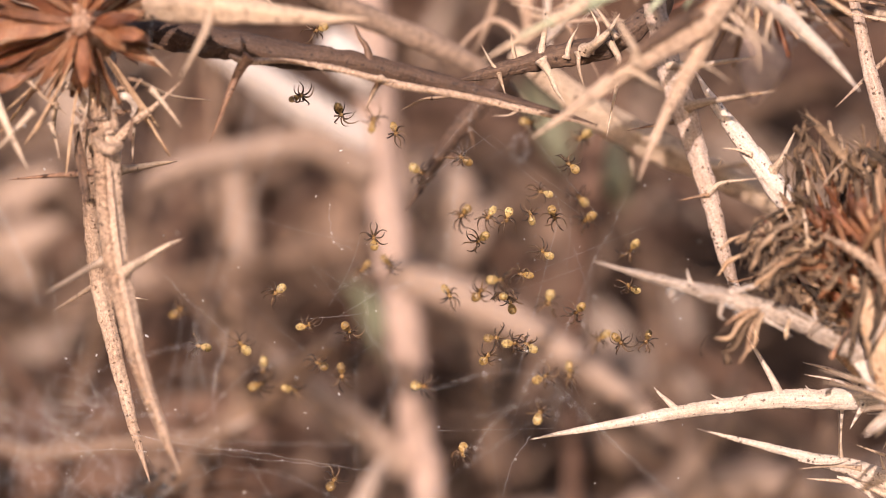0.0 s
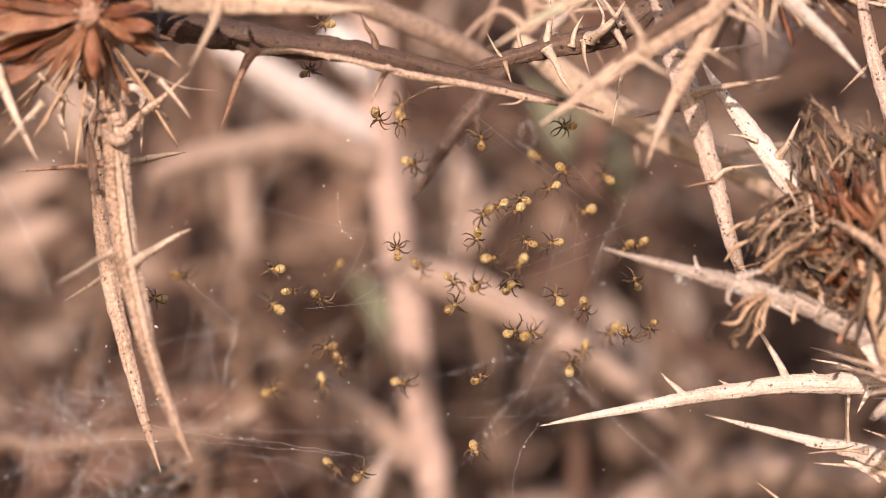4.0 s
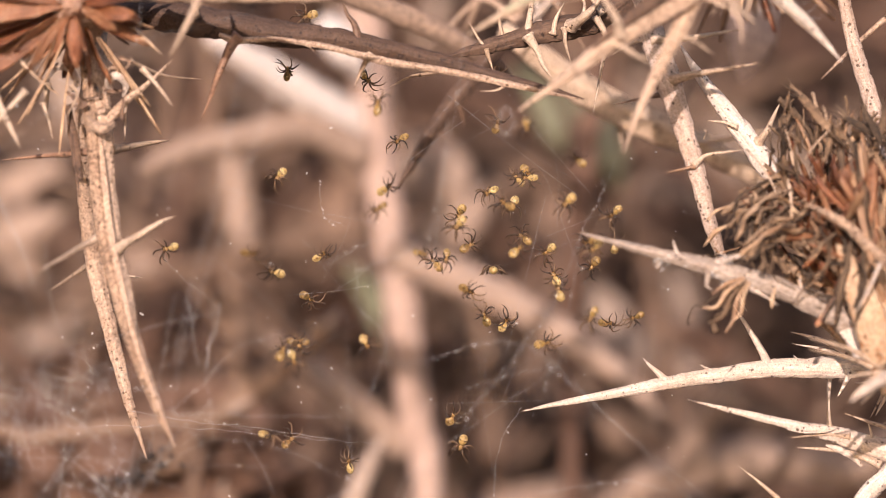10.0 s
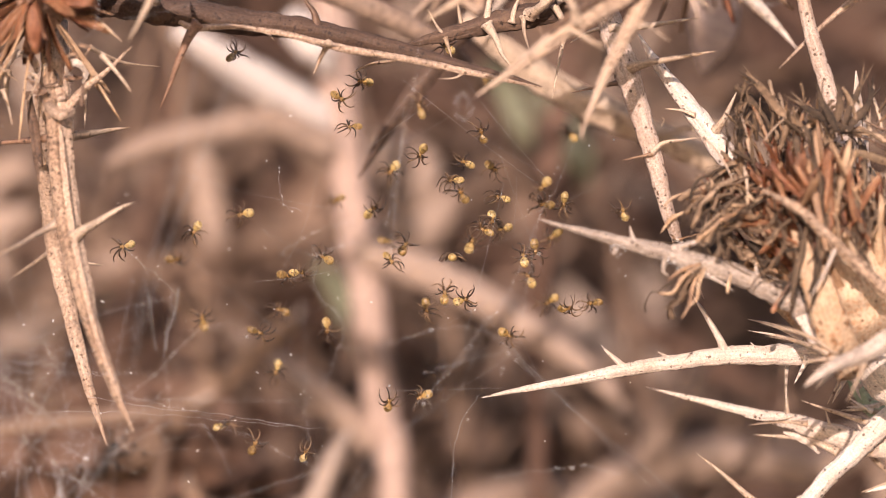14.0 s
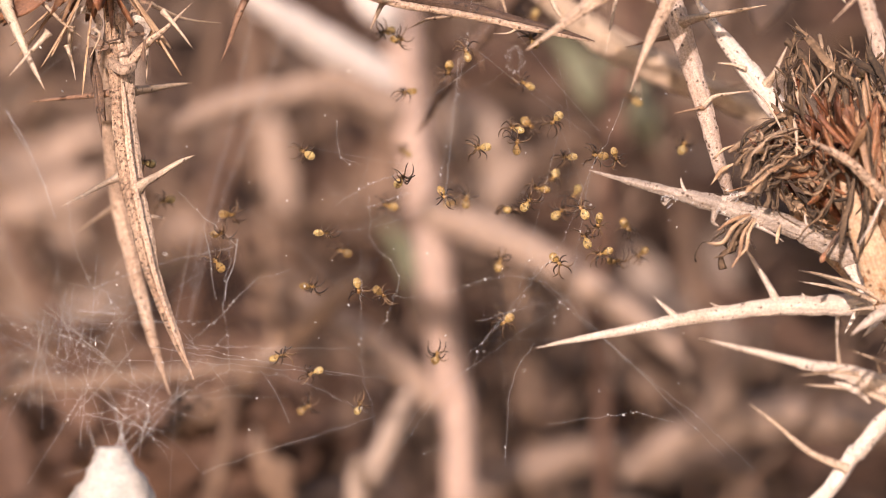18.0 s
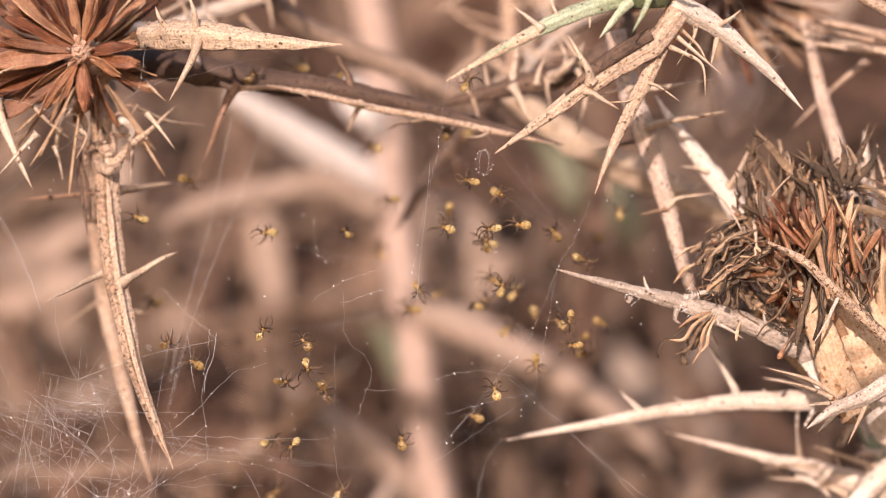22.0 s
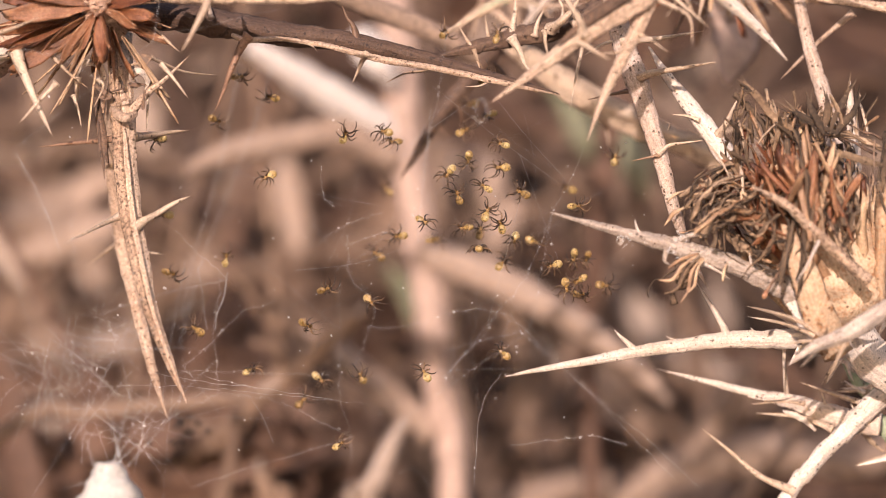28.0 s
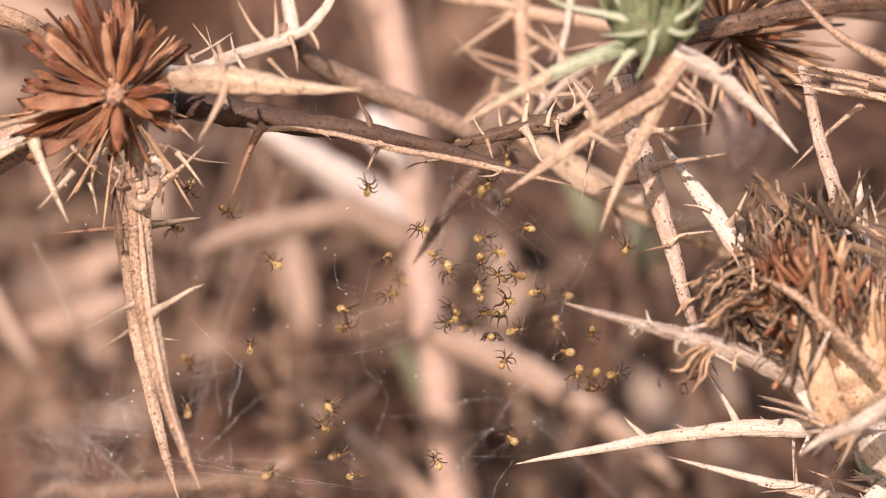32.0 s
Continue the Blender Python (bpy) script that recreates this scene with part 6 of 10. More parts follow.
def build_web():
    rnd = random.Random(31)
    web = thing("spider_web", "loose tangle of pale silk threads between the thorns", "web")
    def line(*pts):
        """A silk thread with tiny flecks caught along it."""
        r = rnd.uniform(0.007, 0.014)
        way = [p + Vector((rnd.gauss(0, 0.07), 0, rnd.gauss(0, 0.07))) for p in smooth_path(pts, 5 * len(pts))]
        thread("thread", way, web, r, rings=10 * len(pts))
        for p in way[1:-1]:
            if rnd.random() < 0.16:
                g = rnd.uniform(0.03, 0.075)
                v, f = tube_data([p, p + Vector((rnd.gauss(0, g), rnd.gauss(0, g), rnd.gauss(0, g))) * 1.5], [g, g * 0.6], 3, 6, 0.2, 2, 0.4)
                mesh_object("fleck", v, f, silk_speck, web)

    line((-49.9, -26.0, 10.8), (-44.1, -25.0, 15.6), (-35.2, -24.0, 22.4), (-28.5, -24.0, 24.4), (-21.3, -24.0, 26.2))
    for strand in (((-19.9, -42.0, 19.9), (-21.2, -42.0, 15.4), (-23.1, -42.0, 9.8), (-25.1, -42.0, 4.8), (-26.8, -42.0, 0.3), (-28.4, -42.0, -4.8), (-29.8, -42.0, -10.4)),
                   ((-23.5, -42.0, 18.8), (-24.6, -42.0, 13.7), (-25.8, -42.0, 7.6), (-27.1, -42.0, 3.1), (-28.5, -42.0, -2.0), (-29.6, -42.0, -7.6))):
        thread("thread", [Vector(p) for p in strand], web, 0.02, silk_faint, rings=50)
    line((-35.2, -24.0, 22.4), (-34.5, -24.0, 27.1))
    line((-49.9, -26.0, 21.6), (-45.1, -26.0, 20.6), (-40.3, -26.0, 17.9))
    line((-49.7, -27.0, 10.1), (-47.3, -27.0, 5.3), (-45.7, -27.0, 2.1))
    line((-2.9, -24.0, 23.4), (-3.8, -24.0, 17.4), (-4.7, -24.0, 12.6), (-5.9, -24.0, 7.2), (-6.7, -24.0, 2.7))
    line((12.2, -15.0, 11.6), (10.7, -15.0, 7.6), (8.5, -16.0, 3.8), (5.8, -18.0, -2.9), (3.0, -20.0, -6.6), (-0.9, -20.0, -11.5), (-4.2, -20.0, -15.1))
    line((-11.7, -22.0, -8.8), (-8.1, -22.0, -8.7), (-4.5, -22.0, -7.8), (-0.9, -22.0, -6.7), (3.4, -22.0, -7.2), (5.9, -22.0, -9.2))
    line((5.9, -22.0, -9.2), (1.6, -22.0, -9.9), (-3.3, -22.0, -11.4))
    line((5.9, -22.0, -9.2), (1.0, -22.0, -12.6), (-3.6, -22.0, -15.9), (-8.1, -22.0, -19.3), (-11.7, -22.0, -24.1))
    line((3.2, -22.0, -5.7), (1.0, -22.0, -9.6), (-2.1, -22.0, -12.9), (-3.3, -22.0, -15.6))
    line((5.9, -22.0, -9.2), (10.6, -22.0, -13.8), (14.8, -22.0, -17.4), (19.7, -21.0, -21.6), (25.1, -20.0, -26.5))
    line((3.4, -22.0, -7.2), (7.6, -22.0, -11.4), (11.8, -21.0, -15.0), (17.2, -21.0, -20.4), (22.1, -20.0, -25.3))
    line((8.5, -17.0, 3.9), (7.6, -19.0, -1.1), (6.7, -21.0, -6.6), (6.1, -22.0, -9.2))
    line((-13.8, -23.0, 1.5), (-13.6, -23.0, -3.0), (-11.7, -23.0, -5.1), (-10.8, -23.0, -6.9), (-11.7, -23.0, -9.6), (-12.8, -23.0, -12.6))
    line((-17.2, -23.0, 0.5), (-14.1, -23.0, 2.4), (-9.9, -23.0, 4.0))
    line((-14.1, -23.0, 0.3), (-11.7, -23.0, 1.1), (-9.3, -23.0, 1.8))
    line((-14.6, -24.0, -3.9), (-14.6, -24.0, -10.2), (-14.5, -24.0, -16.2), (-13.3, -24.0, -20.7), (-13.4, -24.0, -24.6))
    line((-27.7, -25.0, -15.9), (-23.5, -25.0, -16.4), (-19.9, -25.0, -17.3), (-16.3, -25.0, -19.1), (-13.2, -25.0, -20.6))
    line((-13.3, -24.0, -20.7), (-19.9, -25.0, -22.7), (-25.9, -25.0, -24.5), (-30.7, -25.0, -26.3))
    line((-7.4, -23.0, -19.1), (-8.6, -23.0, -21.0), (-10.4, -23.0, -23.4), (-12.9, -23.0, -26.4))
    line((-32.5, -25.0, -13.7), (-27.7, -25.0, -13.6), (-22.3, -25.0, -13.8), (-15.2, -24.0, -13.9))
    line((-49.8, -26.0, -11.1), (-43.8, -26.0, -12.6), (-39.6, -26.0, -15.0))
    line((-41.4, -26.0, -7.7), (-43.2, -26.0, -3.0), (-43.9, -26.0, 3.0))
    line((-49.8, -26.0, -13.8), (-46.2, -26.0, -15.6), (-41.4, -26.0, -14.7), (-36.0, -26.0, -17.3))
    line((-34.0, -25.0, -19.2), (-30.7, -25.0, -17.4), (-27.7, -25.0, -15.9))
    line((-27.7, -25.0, -15.9), (-28.3, -25.0, -9.0), (-27.8, -25.0, -5.4), (-27.6, -25.0, -2.4))
    line((-41.4, -26.0, -7.7), (-35.0, -25.0, -5.4), (-27.2, -25.0, -3.6))
    line((-21.8, -24.0, -6.0), (-25.5, -24.0, -7.2), (-28.9, -25.0, -10.8), (-31.9, -25.0, -13.2))
    line((12.5, -18.0, -20.6), (14.9, -18.0, -21.2), (17.0, -18.0, -21.7))
    line((4.0, -20.0, -21.8), (8.8, -19.0, -21.2), (12.2, -18.0, -20.8))
    line((-41.6, -14.0, -8.3), (-40.8, -14.0, -10.9), (-41.9, -14.0, -12.3))
    line((-44.4, -6.0, -16.0), (-38.0, -6.0, -15.8), (-28.6, -6.0, -16.3), (-20.4, -6.0, -17.2), (-12.7, -6.0, -17.8))
    line((-38.5, -6.0, -14.2), (-33.3, -6.0, -15.2), (-25.1, -6.0, -16.1), (-16.8, -6.0, -17.3))
    line((-18.1, -8.0, 9.8), (-17.9, -8.0, 7.4), (-17.5, -8.0, 5.7), (-16.4, -8.0, 4.9))
    line((-5.6, -4.0, -27.4), (-7.3, -4.0, -25.5), (-9.2, -4.0, -26.0))
    line((-0.3, -6.0, -27.3), (0.0, -6.0, -20.8), (1.0, -6.0, -16.8), (2.9, -4.0, -14.3))
    line((-28.1, -12.0, -3.6), (-31.8, -12.0, -0.4), (-34.4, -12.0, 2.2))
    line((-17.9, -8.0, 5.9), (-15.6, -8.0, 5.0))
    line((-35.1, -14.0, -13.5), (-29.9, -14.0, -14.7), (-24.7, -14.0, -15.9))
    # net of threads between the sac, the leaf tips and the stalk
    hubs = [Vector(p) for p in ((-42.0, -26.0, -13.8), (-39.9, -22.0, -23.0), (-33.6, -24.0, -19.3), (-37.5, -26.0, -6.6), (-49.6, -27.0, -11.4), (-48.4, -27.0, -18.5), (-27.7, -25.0, -15.9), (-43.2, -26.0, -7.5), (-30.7, -25.0, -9.0), (-46.2, -26.0, -25.7), (-32.0, -24.0, -25.8), (-40.2, -26.0, -17.3), (-36.1, -25.0, -14.4))]
    for k in range(9):
        a, b = rnd.sample(hubs, 2)
        a = a + Vector((rnd.gauss(0, 2.0), rnd.gauss(0, 1.5), rnd.gauss(0, 2.0)))
        b = b + Vector((rnd.gauss(0, 2.0), rnd.gauss(0, 1.5), rnd.gauss(0, 2.0)))
        thread("thread", [a, a.lerp(b, 0.5) + Vector((rnd.gauss(0, 0.2), 0, rnd.gauss(-0.15, 0.2))), b], web, rnd.uniform(0.006, 0.014), silk_faint)
    # denser fine tangle near the egg sac
    for k in range(6):
        a = Vector((rnd.uniform(-56, -24), rnd.uniform(-27, -12), rnd.uniform(-22, -6)))
        d = Vector((rnd.gauss(0, 1), rnd.gauss(0, 0.3), rnd.gauss(0, 1.1))).normalized() * rnd.uniform(6, 16)
        s = Vector((rnd.gauss(0, 0.3), 0, rnd.gauss(0, 0.3)))
        thread("thread", [a, a + d * 0.5 + s, a + d], web, rnd.uniform(0.006, 0.014), silk_faint)
    # stars of threads where the net is knotted
    for hub in ((-33.4, -24.0, -18.6), (-43.6, -25.0, -10.7), (-44.6, -26.0, -15.9), (-36.9, -24.0, -20.1), (-47.5, -26.0, -13.0), (-40.1, -25.0, -7.8)):
        hub = Vector(hub)
        for k in range(6):
            ph = rnd.uniform(0, 2 * math.pi)
            d = Vector((math.cos(ph), rnd.gauss(0, 0.15), math.sin(ph))) * rnd.uniform(3, 13)
            way = [hub + d * u + Vector((rnd.gauss(0, 0.28), rnd.gauss(0, 0.2), rnd.gauss(-0.1, 0.28))) for u in (0, 0.2, 0.35, 0.55, 0.8, 1)]
            thread("thread", way, web, rnd.uniform(0.005, 0.010), rnd.choice([silk, silk_faint, silk_faint]))
            for p in way[1:]:
                if rnd.random() < 0.2:
                    g = rnd.uniform(0.025, 0.06)
                    v, f = tube_data([p, p + Vector((rnd.gauss(0, g), rnd.gauss(0, g), rnd.gauss(0, g))) * 2], [g, g * 0.5], 3, 6, 0.2, 2, 0.4)
                    mesh_object("fleck", v, f, silk_speck, web)
    # knots where the net is gathered
    for knot, size, count in (((-43.4, -25.0, -12.6), 1.8, 16), ((-36.8, -25.0, -19.2), 1.6, 12), ((-41.0, -25.0, -10.6), 1.3, 8), ((-47.6, -26.0, -14.6), 2.0, 10), ((-42.0, -24.0, -18.0), 2.4, 10)):
        for k in range(count):
            a = Vector(knot) + Vector((rnd.gauss(0, size * 0.6), rnd.gauss(0, 0.5), rnd.gauss(0, size * 0.8)))
            d = Vector((rnd.gauss(0, 1), rnd.gauss(0, 0.3), rnd.gauss(0, 1))).normalized() * size * rnd.uniform(0.5, 3.4)
            way = [a - d, a + Vector((rnd.gauss(0, 0.15), 0, rnd.gauss(0, 0.15))), a + d]
            thread("thread", way, web, rnd.uniform(0.006, 0.014), rnd.choice([silk, silk, silk_faint]))
    # faint threads on which the young ones stand
    for k in range(34):
        a = Vector((rnd.uniform(-26, 14), rnd.uniform(-10, 20), rnd.uniform(-18, 18)))
        d = Vector((rnd.gauss(0, 1), rnd.gauss(0, 0.5), rnd.gauss(0, 0.8))).normalized() * rnd.uniform(8, 22)
        s = Vector((rnd.gauss(0, 0.4), 0, rnd.gauss(0, 0.4) - 0.3))
        thread("thread", [a - d * 0.5, a + s, a + d * 0.5], web, rnd.uniform(0.005, 0.010), silk_faint)
    # flecks caught in the silk
    for k in range(90):
        at = Vector((rnd.uniform(-52, 22), rnd.uniform(-26, 14), rnd.uniform(-24, 18)))
        r = rnd.uniform(0.03, 0.10)
        pts = [at, at + Vector((rnd.gauss(0, r), rnd.gauss(0, r), rnd.gauss(0, r))) * 1.4]
        v, f = tube_data(pts, [r, r * 0.7], 3, 6, 0.2, 2, 0.4)
        mesh_object("fleck", v, f, silk_speck, web)
    # woolly bits of silk on the grey thorn, and thick hanging strands
    for hub in ((16.7, -18.0, 1.2), (21.8, -18.0, -0.5), (23.0, -17.0, 1.2)):
        hub = Vector(hub)
        for k in range(9):
            a = hub + Vector((rnd.gauss(0, 0.45), rnd.gauss(0, 0.3), rnd.gauss(0, 0.35)))
            d = Vector((rnd.gauss(0, 0.25), rnd.gauss(0, 0.2), rnd.gauss(0, 0.25)))
            thread("thread", [a, a + d + Vector((0.2, 0, 0.2)), a + d * 1.4], web, rnd.uniform(0.012, 0.026), silk_speck)
    thread("thread", [(-27.4, -20.0, -2.8), (-27.8, -20.0, -5.5), (-28.5, -20.0, -7.2), (-28.7, -20.0, -9.1)], web, 0.03, silk_faint)
    thread("thread", [(-30.6, -21.0, -2.2), (-30.1, -21.0, -4.6), (-29.9, -21.0, -6.9), (-29.5, -21.0, -9.0)], web, 0.018, silk_faint)
    thread("thread", [(-4.8, -22.0, 15.2), (-5.2, -22.0, 10.5), (-5.8, -22.0, 5.2), (-6.2, -22.0, 0.5)], web, 0.014)
    thread("thread", [(-50.4, -24.0, 10.4), (-48.3, -24.0, 6.9), (-46.5, -24.0, 2.8), (-45.3, -24.0, -0.8)], web, 0.02)
    # Added dark lumps, set back to blur into the shade behind the leaf tip.
    clump = thing("debris_clump", "dark lumps standing in for the shaded hollow behind the leaf tip", "debris")
    for k in range(24):
        p = Vector((-40.3 + rnd.gauss(0, 1.9), 44.0 + rnd.gauss(0, 1.5), -24.2 + rnd.gauss(0, 1.2)))
        d = Vector((rnd.gauss(0, 1), rnd.gauss(0, 1), rnd.gauss(0, 1))).normalized() * rnd.uniform(0.3, 0.9)
        v, f = tube_data([p - d, p, p + d], [0.06, rnd.uniform(0.12, 0.36), 0.05], 6, 7, 0.2, 3, 0.6, 0.7, k)
        mesh_object("crumb", v, f, hollow_skin, clump)
    drop = thing("silk_ball", "small crumpled ball of clear silk at a thorn tip", "web")
    c = Vector((0.9, -27.0, 14.8))
    for k in range(7):
        turn, start, reach = rnd.uniform(-0.5, 0.5), rnd.uniform(0, 6.3), rnd.uniform(2.2, 5.2)
        size = rnd.uniform(0.75, 1.0)
        ring = []
        for i in range(7):
            w = start + reach * i / 6
            ring.append(c + Vector((math.cos(w) * math.cos(turn * 2.5), math.cos(w) * math.sin(turn * 2.5), math.sin(w) * 1.45)) * size * rnd.uniform(0.92, 1.06))
        thread("thread", ring, drop, rnd.uniform(0.004, 0.008), silk_faint, rings=24)
    for k in range(12):
        w = rnd.uniform(0, 6.3)
        p = c + Vector((math.cos(w) * 0.93, rnd.gauss(0, 0.15), math.sin(w) * 1.36))
        g = rnd.uniform(0.03, 0.06)
        v, f = tube_data([p, p + Vector((rnd.gauss(0, g), rnd.gauss(0, g), rnd.gauss(0, g))) * 2], [g, g * 0.5], 3, 6, 0.2, 2, 0.4)
        mesh_object("fleck", v, f, silk_speck, drop)


build_sac()
build_web()


# ---- spiderlings ----
def spiderling(k):
    """A yellow young spider about 2 mm long, lying along +y with its back to +z."""
    sp = thing("spiderling", "tiny yellow spiderling with dark spots and thin brown legs", "spider", "spiderlings in the silk")
    rnd = random.Random(100 + k)
    fat = rnd.uniform(0.70, 0.90)
    v, f = tube_data([(0, -1.20, 0.05), (0, -1.14, 0.06), (0, -0.95, 0.1), (0, -0.58, 0.13), (0, -0.20, 0.08), (0, -0.04, 0.02)],
                     [0.05, 0.26 * fat, 0.47 * fat, 0.56 * fat, 0.38 * fat, 0.12], 16, 14, 0, 3, 0.05, 0.92)
    mesh_object("abdomen", v, f, abdomen_skin, sp, "yellow oval abdomen")
    for x, y in ((-0.21, -0.84), (0.21, -0.84), (-0.24, -0.46), (0.24, -0.46), (0, -1.08)):
        h = 0.12 + 0.92 * math.sqrt(max(0.0, (0.54 * fat) ** 2 * (1 - ((y + 0.58) / 0.66) ** 2) - x * x))
        v, f = tube_data([(x, y - 0.09, h - 0.07), (x, y, h - 0.01), (x, y + 0.09, h - 0.06)], [0.02, 0.06, 0.02], 6, 8)
        mesh_object("spot", v, f, mark_skin, sp)
    v, f = tube_data([(0, -0.06, 0), (0, 0.10, 0.02), (0, 0.34, 0.03), (0, 0.54, 0)], [0.10, 0.26, 0.27, 0.10], 10, 10, 0, 3, 0, 0.8)
    mesh_object("carapace", v, f, carapace_skin, sp, "amber head and chest")
    for s in (-1, 1):
        for deg, ln in ((66, 2.1), (36, 1.85), (-8, 1.3), (-50, 1.75)):
            w = radians(deg + rnd.uniform(-22, 22))
            dx, dy = s * math.cos(w), math.sin(w)
            ln = ln * rnd.uniform(0.62, 0.95)
            kn = rnd.uniform(0.15, 0.6)
            hook = rnd.choice([-1.1, -0.7, 0.7, 1.1]) * rnd.uniform(0.7, 1.1)
            ex, ey = -dy * hook, dx * hook
            pts = [(dx * 0.2, 0.22 + dy * 0.2, 0), (dx * ln * 0.3, 0.22 + dy * ln * 0.3, kn), (dx * ln * 0.58 + ex * 0.05, 0.22 + dy * ln * 0.58 + ey * 0.05, kn * 0.9),
                   (dx * ln * 0.80 + ex * 0.28, 0.22 + dy * ln * 0.80 + ey * 0.28, kn * 0.1), (dx * ln * 0.90 + ex * 0.7, 0.22 + dy * ln * 0.90 + ey * 0.7, -0.35)]
            v, f = tube_data(pts, [0.07, 0.105, 0.08, 0.065, 0.028], 16, 6, 0, 3, 0.15)
            mesh_object("leg", v, f, leg_skin, sp)
    return sp


def crawl(*rows):
    return [(t, pose(x * MM, y * MM, z * MM, 90 + rx, ry, 0) @ pose(0, 0, 0, 0, 0, rz)) for t, x, y, z, rx, ry, rz in rows]


def brood():
    """Young spiders one after another, six body shapes in turn."""
    kinds = [spiderling(k) for k in range(6)]
    return kinds + [copy_thing(kinds[k % 6], Matrix()) for k in range(54)]


def step_legs(sp, seed):
    """The legs swing about the chest as the young spider feels its way."""
    rnd = random.Random(seed)
    hip = pose(0, 0.22 * MM, 0)
    for leg in sp.children:
        if leg.name.startswith("leg"):
            ts = [0.0] + sorted(rnd.uniform(0.6, 31.4) for _ in range(14)) + [32.0]
            walk(leg, [(t, hip @ pose(0, 0, 0, rnd.uniform(-5, 5), rnd.uniform(-5, 5), rnd.uniform(-13, 13)) @ hip.inverted()) for t in ts])


def motions():
    every = brood()
    for k, sp in enumerate(every):
        step_legs(sp, 400 + k)
    young = iter(every)
    walk(next(young), crawl((0, -21.7, 1.6, 21.1, 31, -21, 272), (1, -22.3, 1.6, 22.9, 38, -14, 264), (2, -23.3, 1.6, 21.9, 36, -13, 278), (3, -23.0, 1.6, 24.4, 30, -9, 292), (6, -18.6, 1.6, 18.4, 35, -17, 315), (8, -20.1, 1.6, 19.3, 29, -19, 320), (9, -21.0, 1.6, 20.0, 36, -22, 341), (10, -21.9, 1.6, 21.5, 36, -25, 332), (11, -21.6, 1.6, 21.4, 31, -32, 315), (12, -23.3, 1.6, 22.4, 34, -24, 298), (13, -23.3, 1.6, 21.9, 27, -16, 300), (21, -22.7, -9.0, 26.2, 25, -20, 304), (22, -24.8, -9.0, 25.4, 31, -21, 300), (23, -24.4, -9.0, 20.8, 24, -14, 277), (24, -29.7, -9.0, 18.1, 23, -9, 258), (25.4, -30.2, -9.0, 17.2, 27, -1, 265), (28, -28.5, 1.6, 20.6, 32, -8, 262), (29, -25.6, 1.6, 23.6, 26, -2, 251), (30, -21.3, 1.6, 27.5, 25, 5, 269), (31, -23.4, 1.6, 26.4, 33, 4, 268), (32, -23.4, 1.6, 26.4, 37, 4, 258)))
    walk(next(young), crawl((0, -17.2, 0.0, 19.3, 34, 32, 225), (1, -17.2, 0.0, 19.3, 34, 29, 205), (2, -15.2, 0.0, 17.7, 30, 34, 223), (3, -14.5, 0.0, 17.6, 28, 38, 237), (6, -13.0, 0.0, 18.3, 31, 41, 250), (7, -15.8, 0.0, 17.8, 29, 44, 239), (8, -14.1, 0.0, 18.9, 29, 48, 248), (9, -13.7, 0.0, 19.4, 25, 50, 256), (10, -13.3, 0.0, 20.5, 27, 42, 258), (11, -13.2, 0.0, 21.7, 23, 44, 256), (12, -11.6, 0.0, 17.1, 28, 47, 271), (13, -11.7, 0.0, 16.9, 25, 49, 283), (16, -12.1, 0.0, 18.0, 30, 47, 300), (17, -10.5, 0.0, 16.0, 36, 50, 324), (18, -11.6, 0.0, 18.8, 44, 50, 326), (19, -11.1, 0.0, 17.6, 38, 50, 347), (20, -12.4, 0.0, 20.4, 38, 50, 358), (21, -13.3, 0.0, 20.3, 42, 44, 372), (22, -15.3, 0.0, 26.6, 43, 47, 368), (24, -2.2, 0.0, 25.8, 45, 50, 375), (25.4, -4.1, 0.0, 26.6, 48, 42, 358), (29, -3.7, 0.0, 24.7, 47, 44, 344), (31, -3.3, 0.0, 23.0, 50, 46, 321), (32, -3.3, 0.0, 23.0, 49, 42, 299)))
    walk(next(young), crawl((0, -11.5, 2.6, 17.4, -21, -32, 167), (1, -10.9, 2.6, 18.2, -23, -30, 172), (2, -11.4, 2.6, 17.8, -27, -24, 147), (3, -11.8, 2.6, 17.9, -29, -27, 142), (6, -11.2, 2.6, 14.1, -35, -22, 136), (7, -11.1, 2.6, 13.1, -42, -20, 115), (8, -10.5, 2.6, 13.3, -41, -23, 120), (9, -10.6, 2.6, 13.3, -34, -18, 115), (10, -10.0, 2.6, 14.0, -29, -15, 109), (11, -10.3, 2.6, 13.4, -35, -14, 112), (12, -10.7, 2.6, 14.1, -28, -6, 118), (13, -10.7, 2.6, 14.3, -30, 0, 93), (16, -11.0, 2.6, 13.3, -36, 0, 98), (17, -10.9, 2.6, 12.9, -42, 2, 118), (18, -11.0, 2.6, 13.0, -44, 1, 104), (19, -10.3, 2.6, 12.8, -47, 9, 98), (20, -10.6, 2.6, 12.9, -40, 15, 103), (21, -9.4, 2.6, 12.0, -44, 23, 103), (22, -10.1, 2.6, 12.2, -45, 20, 127), (23, -8.8, 2.6, 12.5, -45, 17, 126), (24, -9.4, 2.7, 12.5, -50, 18, 123), (25.4, -10.0, 2.6, 13.1, -50, 23, 139), (28, -10.3, 2.6, 12.8, -50, 24, 128), (29, -10.6, 2.7, 11.0, -43, 28, 115), (30, -11.8, 2.6, 8.2, -46, 22, 140), (31, -12.6, 2.6, 8.9, -50, 24, 139), (32, -12.9, 2.6, 9.5, -47, 26, 151)))
